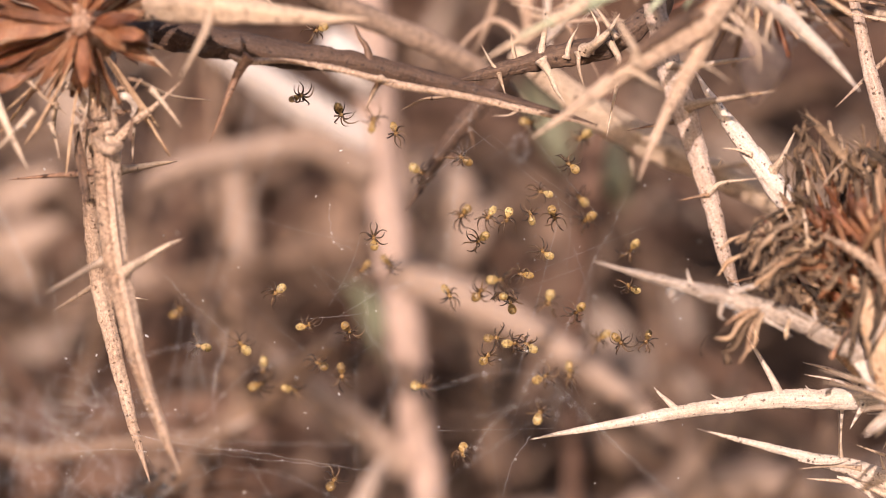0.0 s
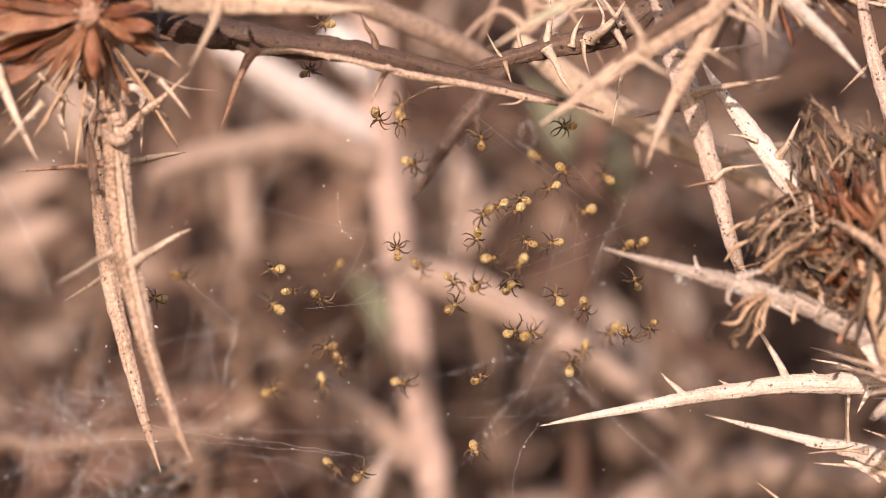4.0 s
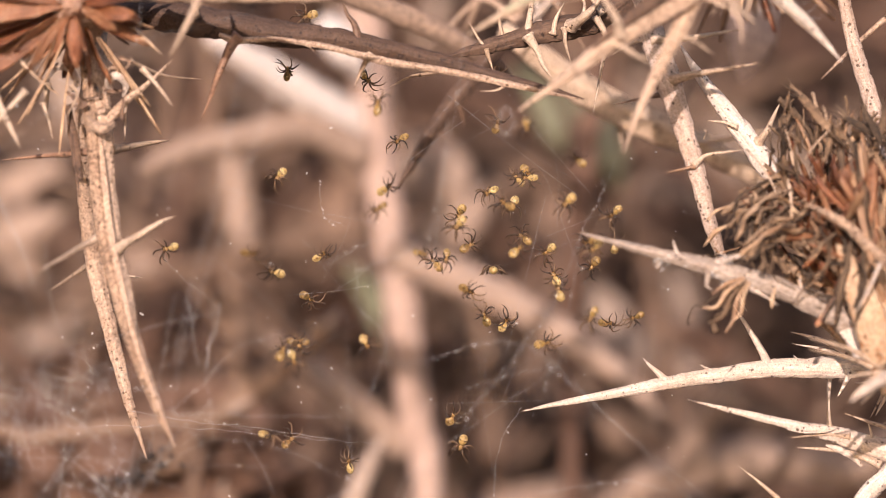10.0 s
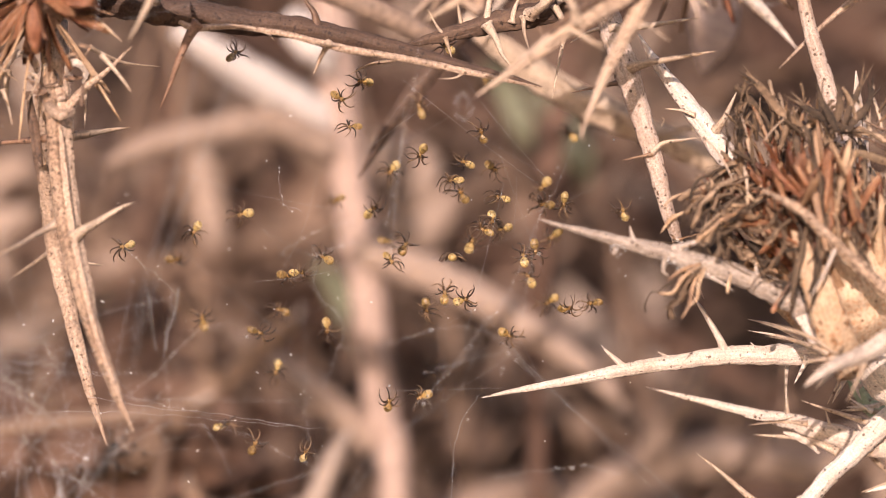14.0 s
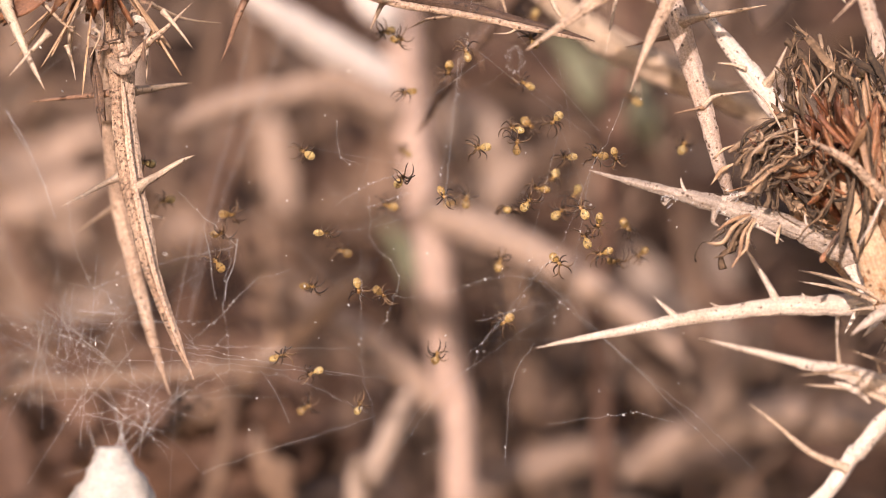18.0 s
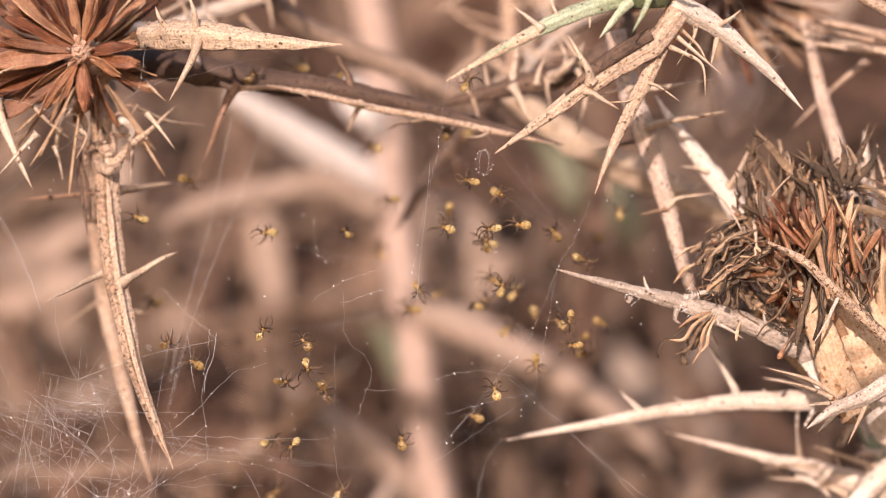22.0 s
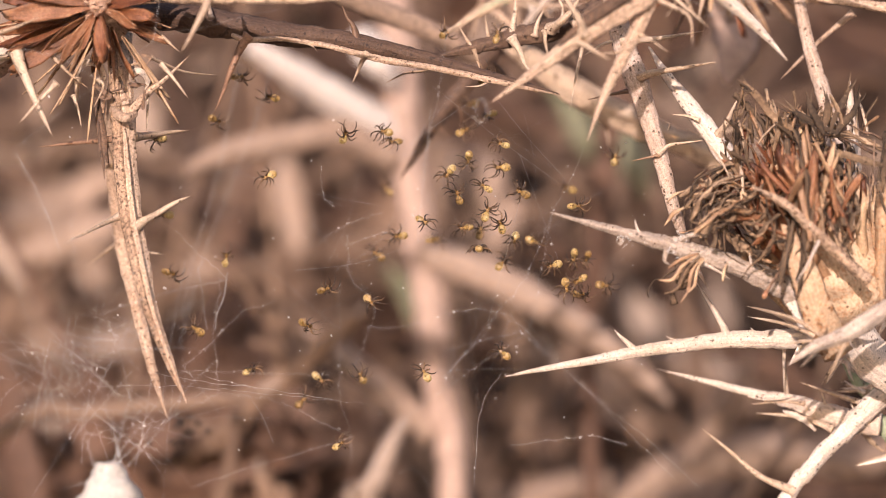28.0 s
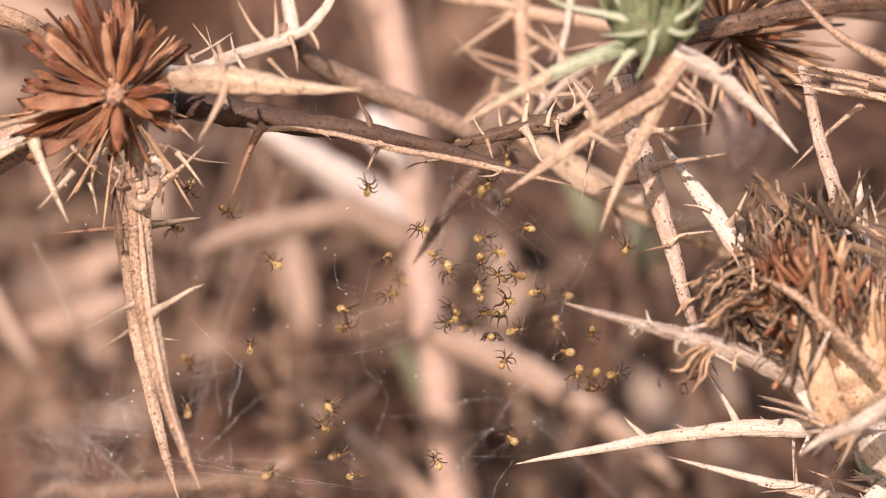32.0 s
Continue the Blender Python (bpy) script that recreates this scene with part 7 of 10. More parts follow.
    walk(next(young), crawl((0, -19.8, 2.9, 28.2, 2, -11, 106), (1, -19.9, 2.9, 28.2, 2, -12, 99), (3, -19.8, 2.9, 28.0, 6, -10, 76), (10, -19.8, 2.9, 27.4, 2, -11, 97), (11, -19.9, 2.9, 27.3, 8, -10, 73), (12, -14.0, 2.9, 23.2, 13, -11, 77), (13, -9.5, 2.9, 18.2, 16, -9, 76), (16, -11.4, 2.9, 21.7, 23, -11, 70), (17, -13.3, 2.9, 19.3, 28, -16, 60), (18, -13.4, 2.9, 19.8, 34, -23, 77), (19, -13.7, 2.9, 21.2, 37, -24, 66), (20, -14.0, 2.9, 22.6, 41, -17, 48), (21, -18.6, 2.9, 26.6, 41, -16, 48), (22, -20.6, 2.9, 27.5, 38, -22, 53), (23, -20.0, 2.9, 27.1, 43, -29, 39), (24, -20.8, 2.9, 27.9, 48, -24, 47), (25.4, -22.1, 2.9, 28.5, 41, -21, 71), (28, -25.0, 2.9, 18.3, 49, -17, 49), (29, -21.0, 2.9, 21.5, 50, -22, 56), (30, -20.2, 2.9, 23.6, 50, -19, 38), (31, -21.1, 2.9, 24.6, 46, -12, 20), (32, -21.5, 2.9, 26.3, 48, -13, 3)))
    walk(next(young), crawl((0, 7.0, 1.7, 14.0, -8, -29, 20), (1, 5.5, 1.7, 16.2, -7, -26, 39), (2, 5.7, 1.7, 17.3, -13, -27, 30), (3, 7.0, 1.7, 16.4, -11, -27, 52), (6, 1.5, 1.7, 18.4, -13, -34, 62), (7, 0.7, 1.7, 18.7, -19, -32, 62), (8, -0.0, 1.7, 20.0, -12, -31, 68), (9, 0.0, 1.7, 20.6, -16, -30, 56), (10, 0.7, 1.7, 20.8, -12, -30, 37), (11, 0.5, 1.7, 21.9, -16, -32, 49), (12, -0.1, 1.7, 22.1, -21, -29, 57), (13, 1.3, 1.7, 21.6, -28, -26, 37), (16, -6.1, 1.7, 25.4, -34, -24, 23), (17, -6.2, 1.7, 23.1, -28, -25, 15), (18, -6.2, 1.7, 21.9, -23, -32, 26), (19, -5.5, 1.7, 22.1, -30, -38, 48), (20, -5.0, 1.7, 22.8, -27, -42, 29), (21, -2.9, 1.7, 21.3, -20, -40, 45), (22, -12.0, 1.7, 18.1, -25, -38, 38), (24, -11.9, 1.7, 19.5, -30, -40, 44), (31, -9.5, 1.7, 10.4, -32, -42, 26), (32, -8.5, 1.7, 12.9, -27, -40, 41)))
    walk(next(young), crawl((0, 3.4, 25.2, 19.6, 6, 5, 266), (1, 3.6, 25.2, 20.2, 4, -1, 243), (2, 3.1, 25.2, 19.8, 0, -8, 262), (3, 4.5, 25.2, 14.4, 0, -4, 237), (6, 1.3, 25.2, 14.4, 0, 1, 243), (7, 3.3, 25.2, 15.6, -1, 1, 223), (8, 2.5, 25.2, 17.3, -7, -4, 217), (9, 1.6, 25.2, 18.9, -9, 1, 199), (10, 4.3, 25.2, 16.3, -13, -1, 182), (11, 4.7, 25.2, 18.5, -16, -6, 182), (12, 4.6, 25.2, 18.7, -24, 0, 175), (13, 5.1, 25.2, 19.0, -17, 3, 184), (16, 1.3, 25.2, 23.2, -17, 10, 165), (18, 3.2, 25.2, 22.8, -14, 7, 173), (20, 2.3, 25.2, 22.8, -11, 2, 158), (22, -2.0, 25.2, 21.0, -18, -2, 137), (23, -2.4, 25.2, 18.7, -20, 5, 131), (24, -2.2, 25.2, 19.0, -23, 4, 120), (25.4, -2.1, 25.2, 18.8, -19, 8, 103), (28, -1.8, 25.2, 18.6, -23, 11, 125), (29, -2.0, 25.2, 18.2, -21, 10, 149), (30, -2.1, 25.2, 18.7, -29, 3, 163), (31, -2.3, 25.2, 18.4, -30, -4, 165), (32, -2.0, 25.2, 18.4, -22, -3, 158)))
    walk(next(young), crawl((0, -13.4, -15.3, 17.7, 0, 30, 19), (1, -13.5, -15.3, 17.2, -4, 23, 14), (2, -13.2, -15.3, 17.3, -11, 19, 9), (3, -11.6, -15.3, 18.4, -14, 12, -13), (6, -11.4, -15.3, 16.9, -7, 7, -13), (7, -11.8, -15.3, 17.6, -8, 7, -33), (8, -12.0, -15.3, 17.5, -11, 1, -31), (9, -12.0, -15.3, 17.1, -5, 2, -13), (10, -11.8, -15.3, 17.0, -9, -4, -11), (11, -12.0, -15.3, 17.2, -9, -3, -18), (12, -8.8, -15.3, 15.3, -7, 0, 2), (13, -3.0, -15.3, 13.2, -10, 0, 18), (16, -5.9, -15.3, 21.1, -15, -7, 9), (17, -7.2, -15.3, 17.3, -21, -2, 25), (18, -4.1, -15.3, 16.3, -24, -8, 4), (19, -2.2, -15.3, 16.4, -29, -15, 0), (20, -2.1, -15.3, 22.1, -27, -19, -20), (21, -0.2, -15.3, 23.7, -24, -26, -36), (22, -1.0, -15.3, 24.0, -28, -28, -56), (23, -1.3, -15.3, 24.4, -29, -31, -43), (24, 3.1, -15.3, 29.6, -28, -25, -35), (31, 2.0, -15.3, 20.4, -24, -24, -38), (32, 2.0, -15.3, 20.4, -19, -21, -15)))
    walk(next(young), crawl((0, -4.4, -4.5, 14.5, 21, -8, 46), (1, -4.3, -4.5, 14.1, 14, -13, 35), (2, -3.3, -4.5, 14.2, 17, -16, 13), (3, -2.0, -4.5, 14.3, 21, -16, -10), (6, -6.7, -4.5, 17.4, 14, -21, -17), (7, -1.7, -4.5, 16.5, 20, -14, -11), (8, -1.6, -4.5, 17.4, 16, -15, -18), (9, -0.9, -4.5, 16.2, 13, -23, -14), (10, 0.4, -4.5, 15.6, 18, -20, -34), (11, 1.1, -4.5, 16.1, 19, -25, -24), (13, 2.4, -4.5, 11.8, 18, -18, -9), (16, 3.9, -4.5, 17.9, 12, -21, 11), (18, 2.7, -4.5, 18.4, 11, -22, 8), (19, -1.7, -4.5, 15.4, 15, -15, 9), (20, -0.8, -4.5, 17.4, 23, -13, -10), (21, -0.1, -4.5, 19.1, 28, -15, -32), (22, -3.5, -4.5, 19.6, 36, -22, -28), (23, -3.2, -4.5, 18.4, 35, -16, -33), (24, 1.8, -4.5, 23.1, 31, -20, -48), (29, 0.1, -4.5, 19.4, 32, -22, -36), (31, -0.3, -4.5, 18.4, 28, -24, -48), (32, -0.3, -4.5, 18.4, 35, -19, -31)))
    walk(next(young), crawl((0, 3.0, 6.4, 8.8, 23, 0, 13), (1, 2.1, 6.4, 8.6, 17, -7, 24), (2, 1.8, 6.4, 9.0, 24, -11, 39), (3, 1.5, 6.4, 9.3, 21, -8, 57), (6, 1.1, 6.4, 9.4, 23, -4, 51), (7, 1.2, 6.4, 13.4, 15, -4, 55), (8, 0.7, 6.4, 12.5, 10, -5, 46), (9, 1.6, 6.4, 11.4, 3, -8, 40), (10, 2.7, 6.4, 10.1, 2, -5, 35), (11, 2.6, 6.4, 10.3, 10, 0, 56), (12, 1.6, 6.4, 10.5, 13, 2, 58), (13, 1.3, 6.4, 10.5, 18, 0, 63), (16, 2.3, 6.4, 11.1, 21, 0, 52), (17, 2.5, 6.4, 13.2, 14, -6, 45), (18, 2.0, 0.6, 13.9, 15, -2, 56), (19, 1.8, -5.3, 14.6, 12, 4, 44), (20, 1.5, -11.1, 14.4, 16, -2, 57), (21, 0.5, -17.0, 12.8, 18, 5, 77), (24, -2.4, -17.0, 15.4, 21, 10, 89), (25.4, -1.7, -17.0, 14.7, 23, 6, 90), (28, 0.9, 6.4, 16.3, 29, 1, 113), (29, 0.5, 6.4, 16.3, 30, 0, 88), (30, 0.6, 6.4, 16.4, 28, -4, 96), (31, 1.2, 6.4, 16.2, 35, 1, 102), (32, 1.1, 6.4, 16.4, 33, -4, 111)))
    walk(next(young), crawl((0, -2.5, -0.4, 6.1, 27, -20, 110), (1, -2.5, -0.4, 5.5, 23, -18, 129), (2, -2.8, -0.4, 5.1, 18, -16, 143), (3, -3.3, -0.4, 5.4, 13, -23, 146), (6, -3.7, -0.4, 4.2, 18, -16, 157), (7, -2.9, -0.4, 6.5, 17, -18, 159), (8, -3.3, -0.4, 6.0, 24, -21, 148), (9, -3.5, -0.4, 4.6, 25, -13, 132), (10, -3.6, -0.4, 6.1, 18, -20, 135), (11, -3.6, -0.4, 9.6, 19, -25, 120), (12, -3.1, -0.4, 10.7, 21, -22, 129), (13, -2.7, -0.4, 9.8, 25, -29, 129), (16, -5.7, -0.4, 15.4, 30, -22, 120), (17, -6.0, -0.4, 15.2, 36, -20, 141), (18, -6.3, -0.4, 15.3, 31, -16, 158), (19, -5.3, -0.4, 14.5, 31, -23, 143), (20, -2.9, -0.4, 13.3, 25, -29, 125), (21, -2.3, -0.4, 11.3, 27, -36, 138), (22, -3.3, -0.4, 10.8, 31, -31, 153), (23, -3.4, -0.4, 10.4, 34, -24, 176), (24, -3.7, -0.4, 10.2, 36, -16, 156), (25.4, -3.7, -0.4, 10.1, 30, -23, 142), (28, -1.3, -0.4, 10.6, 28, -24, 151), (29, -0.8, -0.4, 10.6, 32, -31, 146), (30, -0.3, -0.4, 10.4, 33, -33, 127), (31, 0.3, -0.4, 10.2, 34, -35, 136), (32, -1.3, -0.4, 9.1, 34, -27, 158)))
    walk(next(young), crawl((0, 5.5, 6.2, 8.7, -14, -26, 172), (1, 6.5, 6.2, 10.2, -16, -23, 193), (2, 7.2, 6.2, 11.0, -18, -26, 193), (3, 7.1, 6.2, 11.7, -15, -21, 197), (6, 3.0, 6.2, 12.5, -18, -24, 214), (7, 4.0, 6.2, 12.5, -18, -31, 210), (8, 3.4, 6.2, 14.0, -22, -28, 189), (9, 3.2, 6.2, 14.5, -26, -35, 188), (10, 3.9, 6.2, 10.5, -18, -34, 182), (11, 3.7, 6.2, 9.8, -11, -41, 175), (12, 5.6, 6.2, 10.5, -6, -49, 188), (13, 4.5, 6.2, 10.1, -8, -50, 176), (16, 5.0, 6.2, 9.6, -9, -50, 176), (17, 5.1, 6.2, 9.7, -16, -50, 200), (18, 2.5, 1.7, 9.4, -17, -50, 179), (19, 2.6, -2.9, 9.4, -20, -42, 189), (20, 2.0, -7.4, 12.3, -20, -49, 183), (21, 2.4, -12.0, 12.3, -16, -50, 188), (22, 2.5, -12.0, 12.2, -9, -47, 195), (24, -1.7, -12.0, 14.8, -17, -50, 208), (25.4, -2.2, -12.0, 12.7, -18, -44, 225), (28, -1.9, 6.2, 14.4, -12, -45, 250), (29, -2.3, 6.2, 13.1, -8, -39, 232), (30, -2.6, 6.2, 12.7, -3, -40, 256), (31, -1.4, 6.2, 12.2, 4, -45, 252), (32, -1.2, 6.2, 12.2, 0, -45, 241)))
    walk(next(young), crawl((0, 4.3, -12.7, -0.1, -2, -29, 137), (1, 4.7, -12.7, -0.1, 3, -23, 122), (2, 4.0, -12.7, -0.6, -4, -18, 145), (3, 2.2, -12.7, 2.8, -2, -24, 131), (6, -2.3, -12.7, 1.1, 3, -17, 108), (7, -3.8, -12.7, 4.1, -1, -18, 96), (8, -4.1, -12.7, 4.3, 3, -20, 110), (9, -3.3, -12.7, 3.2, -2, -20, 134), (10, -3.8, -12.7, 4.8, 0, -26, 114), (11, -3.7, -12.7, 4.4, 2, -28, 108), (12, -3.8, -12.7, 6.4, 2, -27, 131), (13, -5.1, -12.7, 7.4, -1, -26, 119), (16, -6.9, -12.7, 12.1, 0, -22, 101), (17, -4.5, -12.7, 5.7, -1, -19, 76), (18, -2.8, -12.7, 6.5, 3, -20, 77), (20, -0.9, -12.7, 8.4, 5, -15, 54), (21, -1.5, -12.7, 8.5, 5, -23, 49), (22, -3.5, -12.7, 8.6, 2, -30, 39), (23, -3.4, -12.7, 8.4, 1, -28, 60), (24, -5.7, -12.7, 9.9, 0, -27, 70), (25.4, -5.7, -12.7, 11.4, 6, -20, 95), (28, -3.2, -12.7, 8.5, 3, -26, 116), (29, -3.5, -12.7, 7.6, -3, -26, 128), (30, -3.4, -12.7, 7.8, -2, -28, 149), (31, -2.0, -12.7, 6.7, -6, -27, 166), (32, -4.5, -12.7, 7.6, -11, -30, 166)))
    walk(next(young), crawl((0, -1.6, -4.5, 8.5, -30, -28, 123), (1, -1.3, -4.5, 8.2, -36, -21, 111), (2, -1.3, -4.5, 7.9, -40, -16, 123), (3, -1.2, -4.5, 8.0, -43, -11, 129), (6, -1.5, -4.5, 8.5, -45, -9, 116), (7, -1.5, -4.5, 8.4, -49, -3, 113), (8, -0.8, -4.5, 8.2, -43, -8, 95), (9, -0.9, -4.5, 7.9, -50, -4, 98), (10, -0.5, -4.5, 8.2, -50, -12, 115), (11, -0.6, -4.5, 8.1, -50, -6, 92), (12, -0.2, -4.5, 8.0, -48, -12, 103), (13, -0.2, -4.5, 8.0, -46, -10, 89), (17, 1.8, -4.5, 8.8, -39, -16, 67), (18, 0.8, -7.6, 8.6, -36, -23, 45), (19, -0.2, -10.8, 8.4, -37, -20, 65), (20, 0.9, -13.9, 8.3, -33, -27, 72), (21, 1.1, -17.0, 7.7, -28, -33, 85), (22, 1.6, -17.0, 8.2, -32, -37, 60), (23, 2.1, -17.0, 8.2, -28, -36, 80), (24, 1.3, -17.0, 8.8, -28, -42, 66), (25.4, 1.7, -17.0, 10.6, -32, -35, 51), (28, 2.7, -4.5, 12.2, -38, -37, 30), (29, 4.3, -4.5, 13.0, -40, -35, 37), (30, 5.0, -4.5, 12.5, -45, -41, 37), (31, 4.6, -4.5, 12.8, -42, -42, 41), (32, 4.2, -4.5, 12.8, -35, -47, 29)))
    walk(next(young), crawl((0, -4.4, -9.6, 8.6, 3, 11, 151), (1, -4.3, -9.6, 8.3, 8, 16, 140), (2, -3.9, -9.6, 7.5, 2, 12, 133), (3, -3.2, -9.6, 7.6, 8, 9, 140), (6, -2.3, -9.6, 7.1, 10, 16, 120), (7, 0.1, -9.6, 7.6, 14, 13, 101), (8, 0.7, -9.6, 7.5, 17, 19, 105), (9, 0.4, -9.6, 7.3, 9, 26, 99), (10, 1.1, -9.6, 7.1, 12, 30, 87), (11, 0.7, -9.6, 7.4, 10, 27, 67), (12, 1.1, -9.6, 7.3, 3, 31, 62), (13, 0.9, -9.6, 7.0, 9, 24, 52), (16, 1.0, -9.6, 6.6, 4, 31, 67), (17, 0.9, -9.6, 7.0, 10, 31, 47), (18, 1.1, -9.6, 7.0, 9, 27, 23), (19, 1.0, -9.6, 7.0, 10, 23, 4), (20, 0.7, -9.6, 7.1, 10, 30, 26), (22, 0.9, -9.6, 7.1, 10, 24, 40), (23, -1.1, -9.6, 5.7, 3, 24, 19), (24, -3.6, -9.6, 7.3, 11, 25, 16), (25.4, -4.3, -9.6, 8.7, 8, 26, 39), (28, -2.2, -9.6, 6.2, 6, 21, 40), (29, -1.8, -9.6, 5.1, 13, 19, 47), (30, -2.9, -9.6, 4.8, 20, 16, 62), (31, -3.7, -9.6, 4.4, 20, 11, 40), (32, -4.1, -9.6, 3.5, 27, 10, 37)))
    walk(next(young), crawl((0, 3.9, -2.6, 11.0, -15, 17, 92), (1, 4.3, -2.6, 10.4, -15, 21, 97), (2, 4.3, -2.6, 10.2, -21, 16, 107), (3, 4.0, -2.6, 10.3, -17, 10, 132), (6, 4.2, -2.6, 9.8, -23, 4, 111), (7, 3.9, -2.6, 10.0, -24, 6, 129), (8, 3.9, -2.6, 10.2, -29, 9, 109), (9, 3.5, -2.6, 10.2, -28, 5, 102), (13, 4.4, -2.6, 6.8, -35, 9, 83), (16, 6.3, -2.6, 6.1, -31, 6, 88), (17, 6.6, -2.6, 5.8, -29, 6, 106), (18, 6.4, -2.6, 5.7, -22, 3, 98), (19, 3.5, -2.6, 6.5, -16, -2, 94), (23, 0.7, -2.6, 7.4, -17, 4, 76), (24, 0.3, -2.6, 7.6, -15, 9, 87), (25.4, 0.5, -2.6, 7.6, -23, 16, 78), (28, 0.6, -2.6, 7.4, -17, 18, 74), (29, 0.6, -2.6, 7.4, -12, 21, 66), (30, 0.7, -2.6, 7.4, -8, 21, 76), (31, 0.8, -2.6, 7.3, -6, 26, 59), (32, 1.0, -2.6, 7.3, -6, 18, 74)))
    walk(next(young), crawl((0, 9.0, 20.7, 10.9, 2, -1, 43), (1, 11.9, 20.7, 12.6, -2, 6, 60), (2, 11.9, 20.7, 11.7, -6, 11, 68), (3, 11.4, 20.7, 12.0, -8, 13, 54), (6, 11.1, 20.7, 11.9, -11, 5, 62), (7, 10.9, 20.7, 11.9, -10, 9, 62), (8, 11.0, 20.7, 12.7, -11, 6, 74), (9, 10.3, 20.7, 12.5, -13, 8, 87), (10, 9.9, 20.7, 12.4, -14, 11, 65), (11, 12.0, 20.7, 12.4, -18, 16, 47), (12, 13.4, 20.7, 13.7, -25, 8, 61), (13, 13.4, 20.7, 14.1, -31, 8, 57), (16, 14.1, 20.7, 13.6, -26, 7, 59), (17, 14.1, 20.7, 13.5, -34, 12, 72), (18, 14.5, 20.7, 12.9, -32, 17, 78), (19, 15.6, 20.7, 11.4, -29, 23, 84), (20, 15.1, 20.7, 9.9, -36, 29, 108), (31, 9.2, 20.7, 6.5, -41, 22, 100), (32, 8.8, 20.7, 5.6, -48, 20, 79)))
    walk(next(young), crawl((0, 7.4, -14.7, 16.3, -13, 16, 139), (1, 8.0, -14.7, 15.9, -19, 23, 159), (2, 7.4, -14.7, 11.4, -16, 18, 154), (3, 7.3, -14.7, 9.2, -17, 17, 131), (6, 6.4, -14.7, 5.2, -17, 21, 140), (7, 6.2, -14.7, 5.7, -12, 24, 153), (13, 8.8, -14.7, 7.3, -6, 31, 168), (16, 9.3, -14.7, 7.3, -7, 33, 176), (18, 4.9, -14.7, 9.2, -1, 37, 173), (19, 5.2, -14.7, 8.9, -6, 34, 161), (20, 5.2, -14.7, 9.0, -3, 38, 145), (21, 4.8, -14.7, 8.6, -2, 44, 139), (22, 4.6, -14.7, 8.8, -9, 45, 132), (23, 4.8, -14.7, 8.7, -15, 42, 107), (24, 4.1, -14.7, 8.4, -20, 41, 87), (25.4, 3.6, -14.7, 8.3, -28, 42, 110), (28, 2.7, -14.7, 9.1, -23, 39, 131), (29, 2.5, -14.7, 9.2, -29, 33, 107), (30, 2.5, -14.7, 9.2, -36, 35, 120), (31, 2.4, -14.7, 8.5, -37, 40, 117), (32, 0.8, -14.7, 9.7, -30, 41, 119)))
    walk(next(young), crawl((0, 8.1, -10.3, 8.2, 22, -18, 106), (1, 8.3, -10.3, 9.5, 27, -25, 107), (2, 7.5, -10.3, 9.4, 23, -23, 112), (3, 12.1, -10.3, 4.5, 16, -19, 108), (6, 7.1, -10.3, 3.5, 13, -13, 121), (7, 5.5, -10.3, 2.9, 10, -10, 103), (8, 9.5, -10.3, 3.4, 11, -17, 110), (9, 9.8, -10.3, 2.4, 17, -15, 87), (11, 9.3, -10.3, 4.7, 17, -15, 84), (12, 9.6, -10.3, 5.8, 12, -19, 81), (13, 9.4, -10.3, 5.7, 5, -16, 69), (17, 9.3, -10.3, 5.5, 2, -23, 59), (21, 10.4, -10.3, 7.8, 9, -26, 38), (22, 8.3, -10.3, 8.2, 6, -19, 18), (23, 8.2, -10.3, 8.1, 4, -24, 27), (24, 7.4, -10.3, 7.9, 3, -30, 45), (25.4, 5.7, -10.3, 7.5, 0, -27, 43), (28, 5.0, -10.3, 6.5, 6, -34, 29), (29, 5.1, -10.3, 6.9, 3, -38, 45), (30, 4.5, -10.3, 6.1, 3, -40, 46), (31, 4.5, -10.3, 5.4, 8, -39, 43), (32, 3.0, -10.3, 7.3, 11, -37, 38)))
    walk(next(young), crawl((0, 12.8, -8.9, 5.3, 26, -13, 131), (1, 13.0, -8.9, 4.8, 28, -12, 115), (2, 12.8, -8.9, 4.6, 27, -8, 92), (3, 13.1, -8.9, 3.9, 21, -4, 112), (6, 12.0, -8.9, 5.7, 14, -10, 118), (7, 12.6, -8.9, 5.8, 10, -8, 95), (8, 12.0, -8.9, 5.2, 9, -13, 87), (9, 12.5, -8.9, 5.6, 13, -13, 104), (10, 12.2, -8.9, 6.0, 18, -11, 122), (11, 11.8, -8.9, 5.6, 13, -12, 113), (12, 12.2, -8.9, 5.6, 15, -18, 132), (13, 11.5, -8.9, 5.7, 13, -13, 154), (16, 11.6, -8.9, 5.8, 20, -15, 172), (17, 11.7, -8.9, 5.3, 28, -21, 184), (18, 11.4, -8.9, 5.6, 31, -22, 173), (19, 12.4, -8.9, 6.0, 26, -23, 195), (20, 12.4, -8.9, 6.0, 25, -27, 201), (21, 12.4, -8.9, 5.6, 24, -25, 199), (22, 11.4, -8.9, 5.3, 20, -33, 214), (23, 11.3, -8.9, 5.4, 23, -37, 214), (28, 11.4, -8.9, 5.0, 24, -37, 234), (29, 10.9, -8.9, 5.7, 29, -40, 226), (31, 8.0, -8.9, 5.0, 30, -45, 248), (32, 5.5, -8.9, 5.4, 23, -45, 237)))
